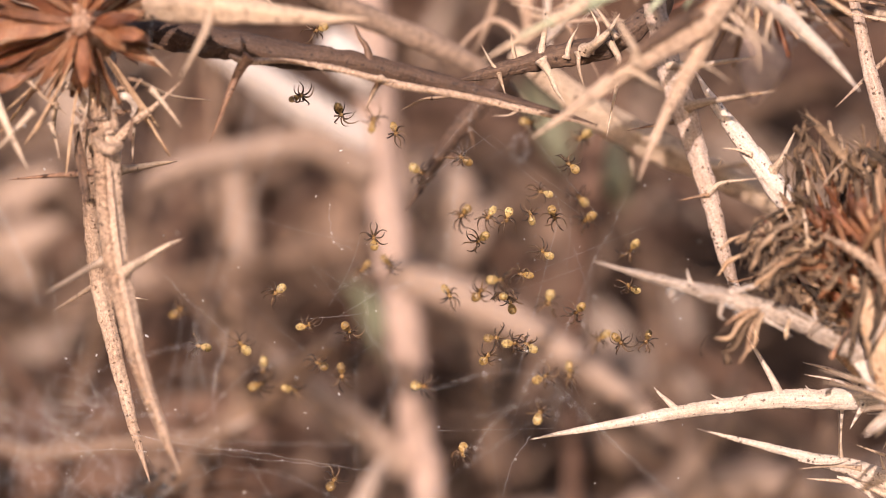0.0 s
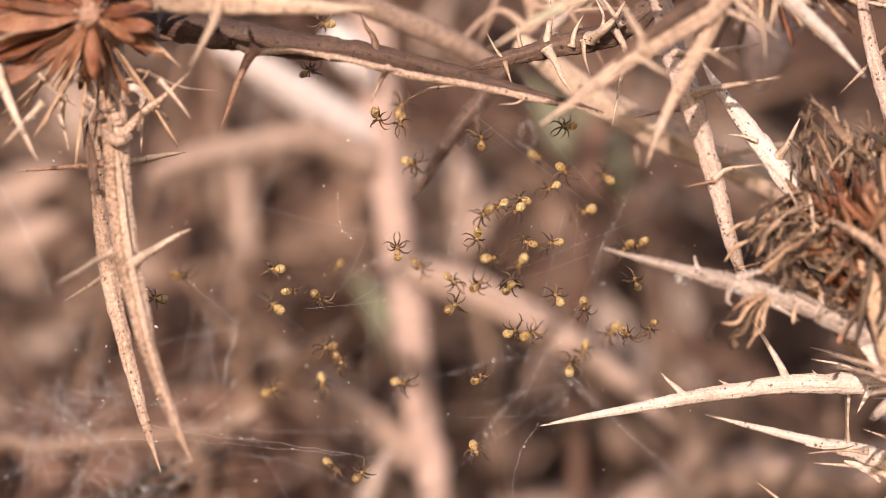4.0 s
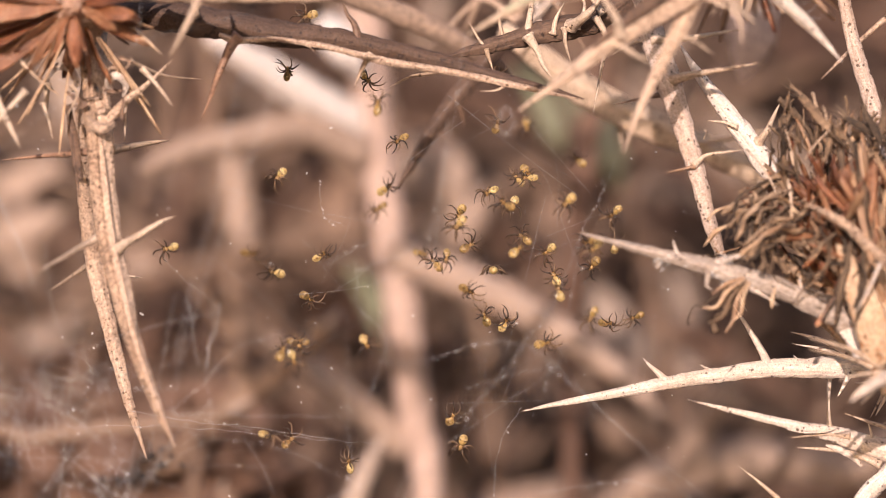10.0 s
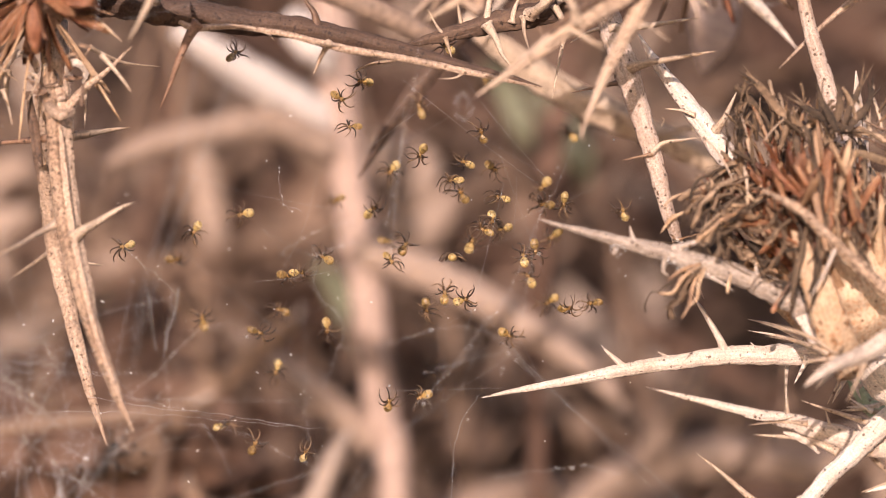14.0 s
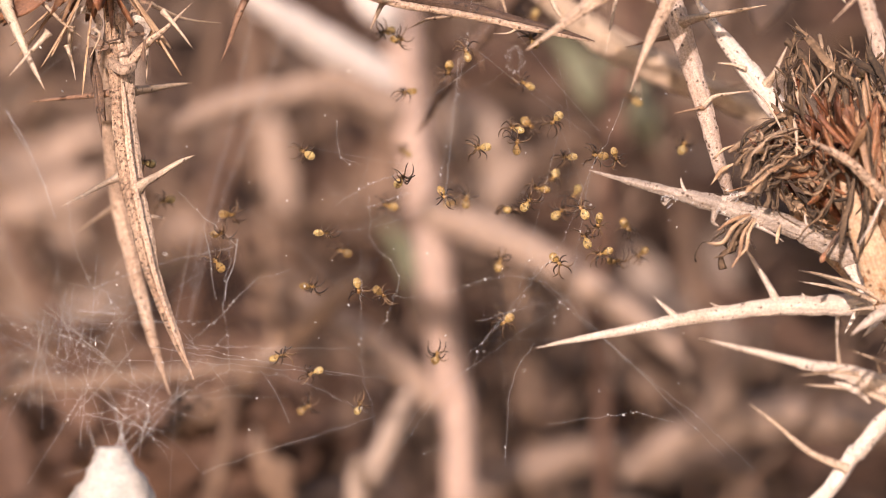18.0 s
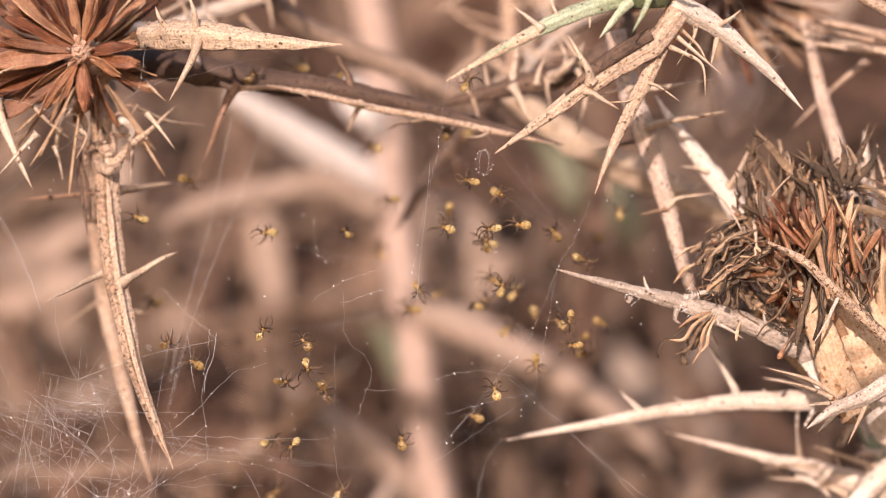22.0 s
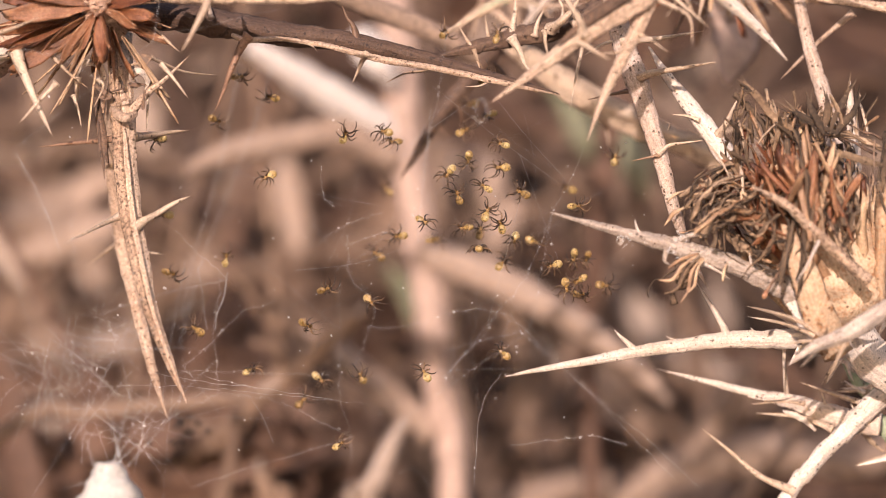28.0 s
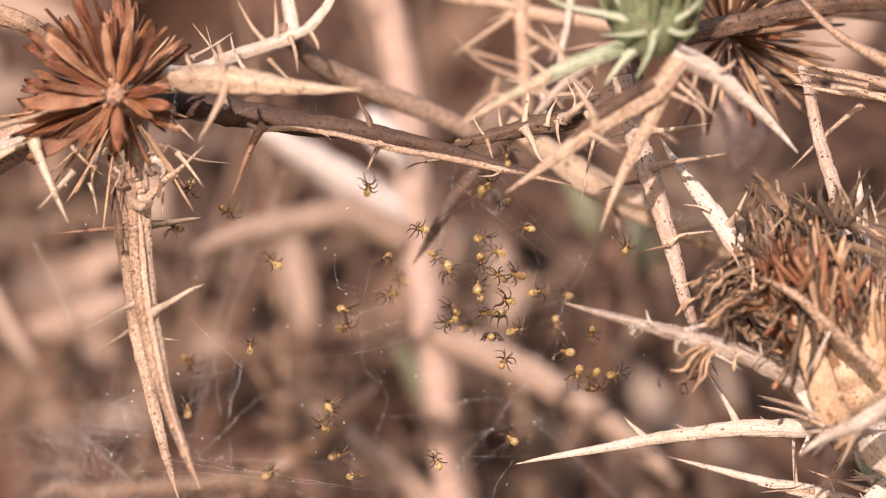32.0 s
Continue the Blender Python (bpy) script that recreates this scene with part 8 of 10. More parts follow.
    walk(next(young), crawl((0, 13.8, 5.8, 1.2, 34, 20, 79), (1, 13.9, 5.8, 1.5, 33, 12, 60), (2, 13.8, 5.8, 1.1, 28, 20, 51), (3, 13.7, 5.8, 0.8, 24, 13, 31), (6, 13.3, 5.8, -0.2, 32, 17, 52), (7, 13.3, 5.8, -0.0, 37, 21, 40), (8, 12.8, 5.8, 0.8, 32, 18, 18), (9, 12.3, 5.8, 1.6, 27, 21, 18), (11, 14.3, 5.8, 4.2, 19, 18, 35), (12, 14.9, 5.8, 4.7, 25, 22, 47), (13, 17.6, 5.8, 4.8, 31, 23, 41), (16, 19.4, 5.8, 5.8, 32, 19, 18), (17, 20.0, 5.8, 6.1, 29, 18, 0), (18, 19.5, 5.8, 7.3, 22, 14, -7), (19, 18.4, 5.8, 8.5, 29, 14, 9), (20, 17.5, 5.8, 9.3, 33, 16, 0), (21, 16.1, 5.8, 11.2, 31, 13, 7), (32, 16.1, 5.8, 11.2, 37, 17, -2)))
    walk(next(young), crawl((0, -15.3, 20.5, 2.7, -19, -34, 108), (1, -15.9, 20.5, 1.9, -23, -39, 116), (2, -16.3, 20.5, 1.4, -22, -42, 128), (3, -17.8, 20.5, 1.3, -26, -36, 109), (6, -20.0, 20.5, 2.6, -25, -32, 121), (7, -19.7, 20.5, 2.5, -25, -26, 127), (8, -19.4, 20.5, 2.2, -22, -33, 111), (9, -12.6, 20.5, 6.9, -22, -32, 91), (10, -12.7, 20.5, 6.9, -19, -35, 90), (11, -12.5, 20.5, 7.4, -18, -29, 80), (12, -12.5, 20.5, 7.2, -17, -28, 88), (13, -12.4, 20.5, 7.2, -20, -31, 86), (16, -15.1, 20.5, 4.9, -19, -29, 68), (17, -12.4, 20.5, 7.4, -20, -28, 53), (18, -12.0, 20.5, 7.1, -26, -21, 29), (19, -11.9, 20.5, 7.1, -26, -24, 5), (20, -12.1, 20.5, 7.5, -30, -30, 0), (21, -11.8, 20.5, 7.3, -23, -37, -6), (22, -12.0, 20.5, 7.1, -20, -35, -30), (23, -11.8, 20.5, 7.3, -24, -38, -10), (24, -12.0, 20.5, 6.8, -25, -42, -11), (25.4, -12.2, 20.5, 7.5, -25, -48, -3), (28, -12.1, 20.5, 7.8, -22, -48, -1), (29, -12.1, 20.5, 7.5, -18, -41, 4), (30, -11.7, 20.5, 7.5, -25, -41, 12), (31, -12.2, 20.5, 7.9, -28, -38, 5), (32, -11.8, 20.5, 7.3, -26, -36, 14)))
    walk(next(young), crawl((0, -8.8, -11.7, 12.9, 14, -18, 221), (1, -8.8, -11.7, 13.1, 16, -25, 233), (2, -10.1, -11.7, 12.4, 11, -26, 234), (3, -10.6, -11.7, 12.5, 15, -21, 233), (6, -9.7, -11.7, 12.7, 22, -22, 236), (7, -12.3, -11.7, 7.6, 30, -25, 247), (8, -11.8, -11.7, 6.9, 37, -32, 261), (11, -9.6, -11.7, 9.4, 40, -31, 275), (12, -6.1, -11.7, 4.1, 45, -37, 275), (13, -6.7, -11.7, 4.3, 47, -33, 298), (16, -10.8, -11.7, 6.6, 50, -28, 276), (17, -6.9, -11.7, 2.8, 48, -22, 298), (18, -11.1, -11.7, 3.4, 50, -24, 312), (19, -11.8, -11.7, 4.3, 50, -22, 318), (20, -12.3, -11.7, 6.2, 50, -18, 342), (21, -13.5, -11.7, 7.8, 49, -18, 350), (22, -14.3, -11.7, 8.3, 50, -25, 373), (23, -14.1, -11.7, 8.9, 47, -25, 350), (25.4, -15.6, -11.7, 10.5, 42, -19, 339), (28, -15.0, -11.7, 13.0, 38, -14, 326), (29, -15.4, -11.7, 13.7, 41, -13, 346), (30, -14.8, -11.7, 15.2, 41, -15, 334), (31, -14.5, -11.7, 15.8, 39, -23, 315), (32, -14.0, -11.7, 17.2, 33, -26, 328)))
    walk(next(young), crawl((0, 0.4, 3.1, 8.4, -14, 9, 172), (1, 0.8, 3.1, 8.2, -20, 9, 160), (2, 0.5, 3.1, 7.9, -26, 13, 141), (3, 0.8, 3.1, 7.9, -27, 18, 143), (6, 0.2, 3.1, 7.9, -21, 15, 165), (7, 1.7, 3.1, 8.4, -28, 21, 161), (11, 2.5, 3.1, 6.4, -36, 17, 186), (12, 3.7, 3.1, 5.8, -33, 21, 201), (13, 3.9, 3.1, 4.8, -40, 18, 199), (16, 5.2, 3.1, 3.8, -34, 25, 182), (17, 4.9, 3.1, 3.8, -26, 25, 172), (18, 5.0, 3.1, 3.6, -33, 24, 173), (19, 5.1, 3.1, 3.1, -34, 21, 196), (20, 4.9, 3.1, 2.4, -34, 18, 209), (23, 3.5, 3.1, 1.7, -38, 17, 190), (24, 2.8, 3.1, 1.4, -42, 25, 196), (25.4, 2.8, 3.1, 0.0, -42, 28, 204), (28, 4.1, 3.1, 1.2, -42, 25, 187), (29, 4.3, 3.1, 0.5, -49, 19, 182), (30, 4.1, 3.1, 1.1, -50, 22, 174), (31, 1.1, 3.1, 1.9, -50, 19, 174), (32, 1.0, 3.1, 2.6, -50, 25, 173)))
    walk(next(young), crawl((0, -0.8, -12.0, 2.0, 5, -14, 256), (1, -0.9, -12.0, 3.3, -1, -8, 278), (2, -1.5, -12.0, 3.2, 0, -15, 274), (3, -1.3, -12.0, 3.7, 6, -14, 260), (6, -4.9, -12.0, 0.8, 1, -21, 261), (7, -4.6, -12.0, 1.0, -3, -21, 281), (8, 2.0, -12.0, 2.7, 3, -22, 295), (9, 2.2, -12.0, 2.4, -2, -14, 313), (10, 2.4, -12.0, 2.4, -2, -8, 303), (13, 1.9, -12.0, 2.2, 4, -11, 324), (16, 2.1, -12.0, 0.5, 10, -4, 336), (17, 2.4, -12.0, 1.0, 3, -8, 343), (18, 2.2, -12.0, 0.9, 9, -5, 320), (19, 2.2, -12.0, 0.7, 7, -7, 304), (20, 1.7, -12.0, 1.9, 3, -7, 297), (21, 2.0, -12.0, 1.2, 0, -8, 320), (22, 2.7, -12.0, 2.2, 0, -4, 341), (23, 1.7, -12.0, 3.1, -6, 1, 321), (24, 0.1, -12.0, 3.5, -11, 5, 334), (28, 1.2, -12.0, 4.2, -9, 4, 345), (29, 1.0, -12.0, 3.9, -10, 0, 331), (30, 1.4, -12.0, 4.4, -16, -7, 354), (31, -1.5, -12.0, 4.9, -9, -10, 349), (32, -1.3, -12.0, 6.1, -13, -5, 349)))
    walk(next(young), crawl((0, 2.0, -1.2, 2.4, -31, -2, 79), (2, 2.7, -1.2, 2.4, -29, -5, 69), (3, 2.1, -1.2, 5.1, -32, -3, 69), (6, 1.5, -1.2, 2.7, -32, 0, 68), (7, 2.1, -1.2, 2.7, -25, -1, 82), (8, 3.2, -1.2, 3.5, -18, 0, 87), (9, 3.0, -1.2, 3.8, -14, 3, 71), (10, 3.1, -1.2, 3.6, -15, -1, 48), (11, 3.0, -1.2, 3.1, -12, -4, 35), (12, 3.1, -1.2, 3.1, -20, -12, 44), (13, 3.4, -1.2, 3.1, -22, -13, 53), (16, 3.3, -1.2, 2.7, -15, -9, 39), (17, 3.2, -1.2, 2.8, -8, -14, 43), (18, 3.5, -1.2, 2.4, -5, -18, 62), (19, 2.9, -1.2, 2.7, -3, -14, 44), (20, 2.5, -1.2, 3.3, 1, -18, 50), (21, 2.3, -1.2, 3.0, 5, -21, 38), (22, 1.5, -1.2, 3.2, 2, -13, 46), (23, -0.0, -1.2, 3.9, 1, -12, 54), (24, -1.7, -1.2, 4.7, -1, -19, 34), (25.4, -2.1, -1.2, 5.0, 0, -17, 58), (28, -1.8, -1.2, 2.6, 1, -12, 83), (29, -0.3, -1.2, 2.0, 1, -13, 81), (30, 0.8, -1.2, 2.4, 0, -9, 85), (31, -0.5, -1.2, 2.1, -6, -1, 86), (32, -0.7, -1.2, 2.9, -2, -1, 91)))
    walk(next(young), crawl((0, 4.5, 6.1, 4.8, 16, -10, 46), (1, 4.9, 6.1, 4.9, 21, -6, 59), (2, 4.7, 6.1, 4.5, 19, -12, 72), (3, 5.2, 6.1, 4.8, 14, -9, 82), (6, 3.1, 6.1, 3.8, 11, -17, 86), (7, 3.1, 6.1, 3.9, 15, -16, 111), (8, 5.4, 6.1, 2.9, 11, -12, 107), (9, 5.4, 6.1, 2.2, 12, -15, 94), (10, 5.9, 6.1, 2.1, 13, -14, 114), (11, 6.6, 6.1, 1.7, 15, -14, 122), (12, 5.5, 6.1, 2.2, 17, -15, 110), (13, 5.1, 6.1, 2.8, 20, -17, 87), (16, 7.7, 6.1, 3.7, 14, -19, 96), (17, 8.5, 6.1, 2.3, 17, -19, 112), (18, 7.4, 6.1, 1.9, 14, -22, 125), (19, 6.6, 6.1, -0.0, 17, -23, 144), (20, 6.8, 6.1, 0.3, 9, -22, 162), (21, 6.8, 6.1, -0.6, 16, -27, 178), (22, 6.3, 6.1, -0.8, 16, -20, 169), (23, 6.1, 6.1, -0.5, 19, -18, 193), (24, 5.4, 6.1, -0.5, 16, -20, 175), (25.4, 6.3, 6.1, -0.1, 19, -27, 192), (28, 6.5, 6.1, 1.1, 13, -32, 215), (29, 6.1, 6.1, 1.8, 13, -27, 207), (30, 5.3, 6.1, 0.9, 9, -30, 231), (31, 5.2, 6.1, 2.7, 4, -23, 250), (32, 2.8, 6.1, 1.0, 7, -27, 262)))
    walk(next(young), crawl((0, 6.3, -15.3, -7.2, 7, 31, 212), (1, 7.0, -15.3, -6.9, 2, 27, 219), (2, 6.6, -15.3, -7.3, -5, 19, 212), (3, 6.6, -15.3, -6.7, -9, 19, 191), (6, 7.7, -15.3, -5.3, -8, 21, 182), (7, 7.2, -15.3, -3.4, -6, 22, 196), (8, 7.3, -15.3, -1.7, -5, 24, 200), (9, 8.2, -15.3, 0.1, 0, 18, 180), (10, 9.9, -15.3, 2.4, 5, 23, 156), (11, 10.3, -15.3, 3.1, 11, 25, 173), (12, 10.4, -15.3, 2.6, 14, 23, 154), (13, 10.3, -15.3, 2.6, 19, 26, 153), (16, 9.7, -15.3, 0.7, 15, 24, 174), (17, 9.6, -15.3, -0.3, 14, 19, 199), (18, 9.4, -15.3, -1.4, 22, 14, 184), (28, 11.0, -15.3, -1.0, 26, 12, 182), (31, 8.3, -15.3, 1.7, 29, 9, 187), (32, 7.7, -15.3, 1.5, 24, 4, 189)))
    walk(next(young), crawl((0, 8.0, 4.9, -1.4, 29, -16, 123), (1, 8.5, 4.9, -1.7, 22, -19, 147), (2, 8.3, 4.9, -2.2, 20, -14, 171), (3, 8.2, 4.9, -2.1, 23, -19, 167), (6, 7.4, 4.9, -3.1, 18, -23, 159), (8, 10.1, 4.9, -1.8, 13, -20, 160), (9, 10.1, 4.9, -1.4, 9, -24, 142), (10, 10.8, 4.9, 0.5, 3, -25, 121), (11, 10.7, 4.9, 1.1, 3, -29, 135), (13, 9.0, 4.9, 1.5, 0, -23, 157), (16, 10.8, 4.9, -1.5, 7, -27, 178), (17, 12.6, 4.9, -2.1, 6, -21, 177), (18, 13.2, 4.9, -1.8, 7, -25, 190), (19, 14.2, 4.9, -2.1, 5, -19, 200), (20, 14.7, 4.9, -1.3, 4, -26, 188), (21, 15.3, 4.9, -1.7, 2, -29, 192), (22, 14.1, 4.9, -1.7, -5, -29, 212), (23, 14.6, 4.9, -1.7, 2, -26, 221), (24, 16.0, 4.9, -1.4, 3, -18, 236), (25.4, 18.8, 4.9, -0.3, 3, -18, 258), (28, 14.9, 4.9, -4.1, 3, -17, 248), (29, 15.1, 4.9, -4.0, 6, -17, 270), (30, 15.0, 4.9, -4.1, 14, -9, 293), (31, 14.8, 4.9, -4.0, 7, -16, 285), (32, 14.9, 4.9, -4.1, 12, -15, 273)))
    watched = next(young)
    walk(watched, crawl((0, 2.7, 2.0, -5.1, -24, 17, 69), (1, 2.4, 1.8, -4.6, -30, 19, 51), (2, 3.0, 1.7, -4.8, -24, 21, 69), (3, 4.3, 1.5, -1.5, -21, 25, 58), (6, 5.1, 1.1, -1.2, -22, 23, 52), (7, 5.1, 0.9, -1.6, -15, 22, 67), (8, 5.9, 0.8, -2.1, -13, 15, 53), (9, 6.6, 0.6, -1.0, -12, 20, 40), (10, 6.5, 0.5, -0.6, -16, 18, 38), (11, 6.1, 0.3, 0.7, -17, 24, 43), (12, 7.7, 0.2, 0.3, -21, 22, 43), (13, 7.5, 0.0, 0.3, -26, 20, 22), (16, 7.7, -6.0, -0.5, -24, 26, 42), (17, 5.9, -8.5, 1.1, -22, 24, 44), (18, 7.8, -11.0, -0.0, -21, 19, 47), (19, 6.5, -13.0, -1.7, -21, 14, 44), (20, 4.9, -15.0, -4.0, -16, 17, 35), (21, 4.3, -19.0, -6.0, -20, 19, 38), (22, 2.0, -23.0, -8.8, -24, 18, 33), (23, 0.4, -23.3, -10.0, -21, 24, 27), (24, -2.6, -23.6, -12.5, -21, 25, 35), (25.4, -5.4, -24.0, -13.7, -25, 21, 56), (27.5, -6.0, -10.0, -14.2, -27, 22, 52), (28, -6.1, -7.0, -14.3, -27, 22, 51), (29, -6.3, -2.0, -14.6, -28, 23, 49), (30, -6.4, -0.0, -14.7, -29, 23, 48), (31, -6.4, 0.0, -14.7, -30, 24, 46), (32, -6.4, 0.0, -14.7, -31, 24, 44)))
    cam.data.dof.focus_object = watched
    walk(next(young), crawl((0, 3.5, -10.3, -11.6, -22, 32, 13), (1, 6.2, -10.3, -10.1, -28, 35, 7), (2, 6.8, -10.3, -8.7, -33, 40, 31), (3, 6.6, -10.3, -8.6, -37, 43, 26), (6, 4.0, -10.3, -5.1, -29, 45, 46), (7, 6.2, -10.3, -2.8, -27, 39, 43), (8, 6.7, -10.3, -1.9, -24, 33, 22), (9, 6.7, -10.3, -2.3, -16, 40, 30), (10, 6.5, -10.3, -1.9, -23, 43, 54), (11, 6.4, -10.3, -1.7, -18, 47, 51), (12, 6.8, -10.3, -2.1, -16, 50, 51), (13, 7.6, -10.3, -1.8, -23, 44, 74), (16, 8.0, -10.3, -3.1, -20, 50, 56), (17, 8.3, -10.3, -3.5, -26, 50, 52), (18, 8.1, -10.3, -3.0, -26, 45, 66), (19, 8.6, -10.3, -3.0, -22, 49, 62), (20, 8.5, -10.3, -2.2, -22, 47, 60), (21, 8.5, -10.3, -2.1, -25, 47, 84), (22, 8.8, -10.3, -1.6, -20, 41, 92), (23, 9.0, -10.3, -1.7, -15, 38, 111), (24, 8.9, -10.3, -1.6, -8, 31, 118), (25.4, 9.1, -10.3, -1.6, -10, 31, 120), (28, 8.6, -10.3, -1.9, -4, 33, 140), (29, 8.9, -10.3, -1.6, -8, 38, 134), (30, 8.7, -10.3, -1.9, -13, 43, 138), (31, 8.6, -10.3, -1.8, -18, 49, 138), (32, 8.7, -10.3, -1.5, -15, 50, 129)))
    walk(next(young), crawl((0, -12.5, 21.3, 3.4, 2, 32, 251), (1, -12.1, 21.3, 2.8, -1, 35, 256), (2, -11.2, 21.3, 2.3, -3, 38, 250), (3, -10.6, 21.3, 2.1, 1, 36, 266), (6, -8.2, 21.3, 1.5, -2, 31, 258), (7, -7.8, 21.3, 1.3, -8, 37, 283), (8, -7.6, 21.3, 1.7, -9, 33, 302), (9, -7.7, 21.3, 1.3, -3, 29, 292), (10, -7.7, 21.3, 1.8, -3, 23, 277), (11, -7.7, 21.3, 1.7, -5, 17, 260), (12, -7.7, 21.3, 1.7, -3, 13, 280), (13, -7.6, 21.3, 1.9, 3, 16, 269), (16, -6.6, 21.3, 2.0, 7, 13, 288), (17, -6.8, 21.3, 0.9, 6, 17, 300), (20, -4.6, 21.3, 1.7, 9, 21, 292), (21, -4.2, 21.3, 1.7, 4, 18, 315), (22, -4.9, 21.3, 1.9, -3, 15, 306), (23, -4.5, 21.3, 1.7, -4, 21, 289), (24, -5.0, 21.3, 2.4, -10, 13, 281), (25.4, -5.1, 21.3, 2.1, -7, 12, 289), (28, -6.1, 21.3, 1.5, -6, 10, 284), (29, -5.3, 21.3, 1.3, -14, 17, 296), (30, -1.7, 21.3, 3.3, -20, 13, 310), (31, -4.6, 21.3, 2.3, -20, 17, 322), (32, -3.6, 21.3, 1.4, -26, 22, 307)))
    walk(next(young), crawl((0, -0.8, 4.8, -4.4, -13, -8, 264), (1, 0.1, 4.8, -2.3, -17, -8, 288), (2, -0.7, 4.8, -2.4, -23, -1, 308), (3, -3.5, 4.8, -2.0, -15, -5, 293), (6, -8.2, 4.8, -3.1, -16, -11, 314), (7, -7.5, 4.8, -2.4, -14, -5, 314), (8, -4.9, 4.8, 1.0, -14, 1, 295), (9, -3.2, 4.8, -0.4, -19, 7, 299), (10, -2.5, 4.8, 2.7, -14, 15, 313), (11, -5.1, 4.8, 1.3, -13, 19, 314), (12, -4.8, 4.8, 1.3, -17, 16, 336), (13, -5.2, 4.8, 1.5, -17, 8, 343), (16, -4.7, 4.8, 1.0, -9, 10, 342), (17, -4.8, 4.8, 1.1, -9, 13, 348), (18, -4.5, 4.8, 1.4, -10, 19, 367), (19, -4.5, 4.8, 1.3, -5, 23, 378), (20, -3.4, 4.8, 0.1, -10, 22, 367), (21, -0.6, 4.8, 0.2, -15, 30, 353), (22, 0.5, 4.8, 0.7, -10, 35, 348), (23, 0.9, 4.8, 1.6, -17, 30, 356), (24, -0.4, 4.8, 1.9, -14, 28, 361), (25.4, 0.1, 4.8, 2.7, -19, 30, 375), (28, 0.0, 4.8, 2.4, -15, 31, 378), (29, 1.2, 4.8, 2.6, -23, 27, 374), (30, 2.0, 4.8, 2.8, -30, 21, 397), (31, 0.5, 4.8, 4.3, -27, 22, 406), (32, -1.6, 4.8, 5.3, -21, 24, 402)))
    walk(next(young), crawl((0, -5.8, -8.6, 0.4, -24, 22, 231), (1, -5.2, -8.6, 0.2, -26, 25, 220), (2, -5.7, -8.6, 0.0, -22, 26, 224), (3, -6.0, -8.6, 0.4, -30, 32, 247), (6, -6.6, -8.6, 0.6, -25, 29, 258), (7, -6.4, -8.6, 0.9, -31, 30, 250), (8, -6.2, -8.6, 1.4, -32, 26, 229), (9, -5.2, -8.6, 1.1, -33, 22, 212), (10, -5.0, -8.6, 1.4, -36, 16, 188), (11, -6.3, -8.6, 1.3, -28, 9, 208), (12, -5.6, -8.6, 0.1, -29, 3, 205), (13, -6.0, -8.6, -0.3, -29, -3, 207), (16, -7.1, -8.6, 0.7, -37, -6, 217), (17, -7.3, -8.6, 1.4, -32, -12, 213), (18, -6.7, -8.6, 1.6, -24, -14, 193), (19, -6.5, -8.6, 1.4, -29, -9, 186), (20, -6.3, -8.6, 1.6, -26, -2, 192), (21, -6.0, -8.6, 1.5, -31, -2, 183), (22, -6.5, -8.6, 1.8, -31, 0, 207), (23, -6.2, -8.7, 1.6, -28, 0, 222), (24, -5.6, -8.6, 1.3, -28, -5, 231), (25.4, -6.2, -8.6, 1.8, -32, -9, 225), (28, -6.1, -8.6, 3.1, -32, -17, 218), (29, -6.5, -8.6, 5.4, -24, -17, 212), (30, -8.4, -8.6, 7.6, -25, -14, 212), (31, -3.8, -8.6, 7.7, -27, -12, 201), (32, -6.3, -8.6, 9.3, -24, -14, 211)))
    walk(next(young), crawl((0, -13.8, 6.3, 6.0, -1, 0, 5), (1, -13.6, 6.3, 6.0, -7, -1, 18), (2, -13.4, 6.3, 5.4, -2, 4, 34), (3, -12.6, 6.3, 4.5, 5, 0, 16), (6, -10.8, 6.3, 2.4, 0, 4, 1), (7, -9.6, 6.3, 1.9, -3, -1, 21), (8, -9.5, 6.3, 2.0, -7, -5, 26), (9, -7.5, 6.3, -0.8, -4, -13, 30), (10, -6.3, 6.3, 0.9, -4, -12, 31), (12, -8.3, 6.3, -0.4, 0, -7, 49), (13, -11.6, 6.3, 0.4, -2, -14, 47), (16, -15.2, 6.3, -0.6, -9, -12, 46), (17, -13.2, 6.3, 1.1, -5, -7, 58), (18, -13.3, 6.3, 0.7, -2, -9, 69), (19, -12.0, 6.3, 1.1, 0, -14, 87), (20, -7.5, 6.3, -0.5, 0, -13, 72), (28, -9.9, 6.3, 1.7, 4, -14, 84), (29, -5.9, 6.3, 0.7, 9, -13, 89), (30, -5.5, 6.3, 1.3, 9, -18, 104), (31, -5.6, 6.3, 1.7, 16, -25, 80), (32, -5.2, 6.3, 2.0, 15, -32, 77)))
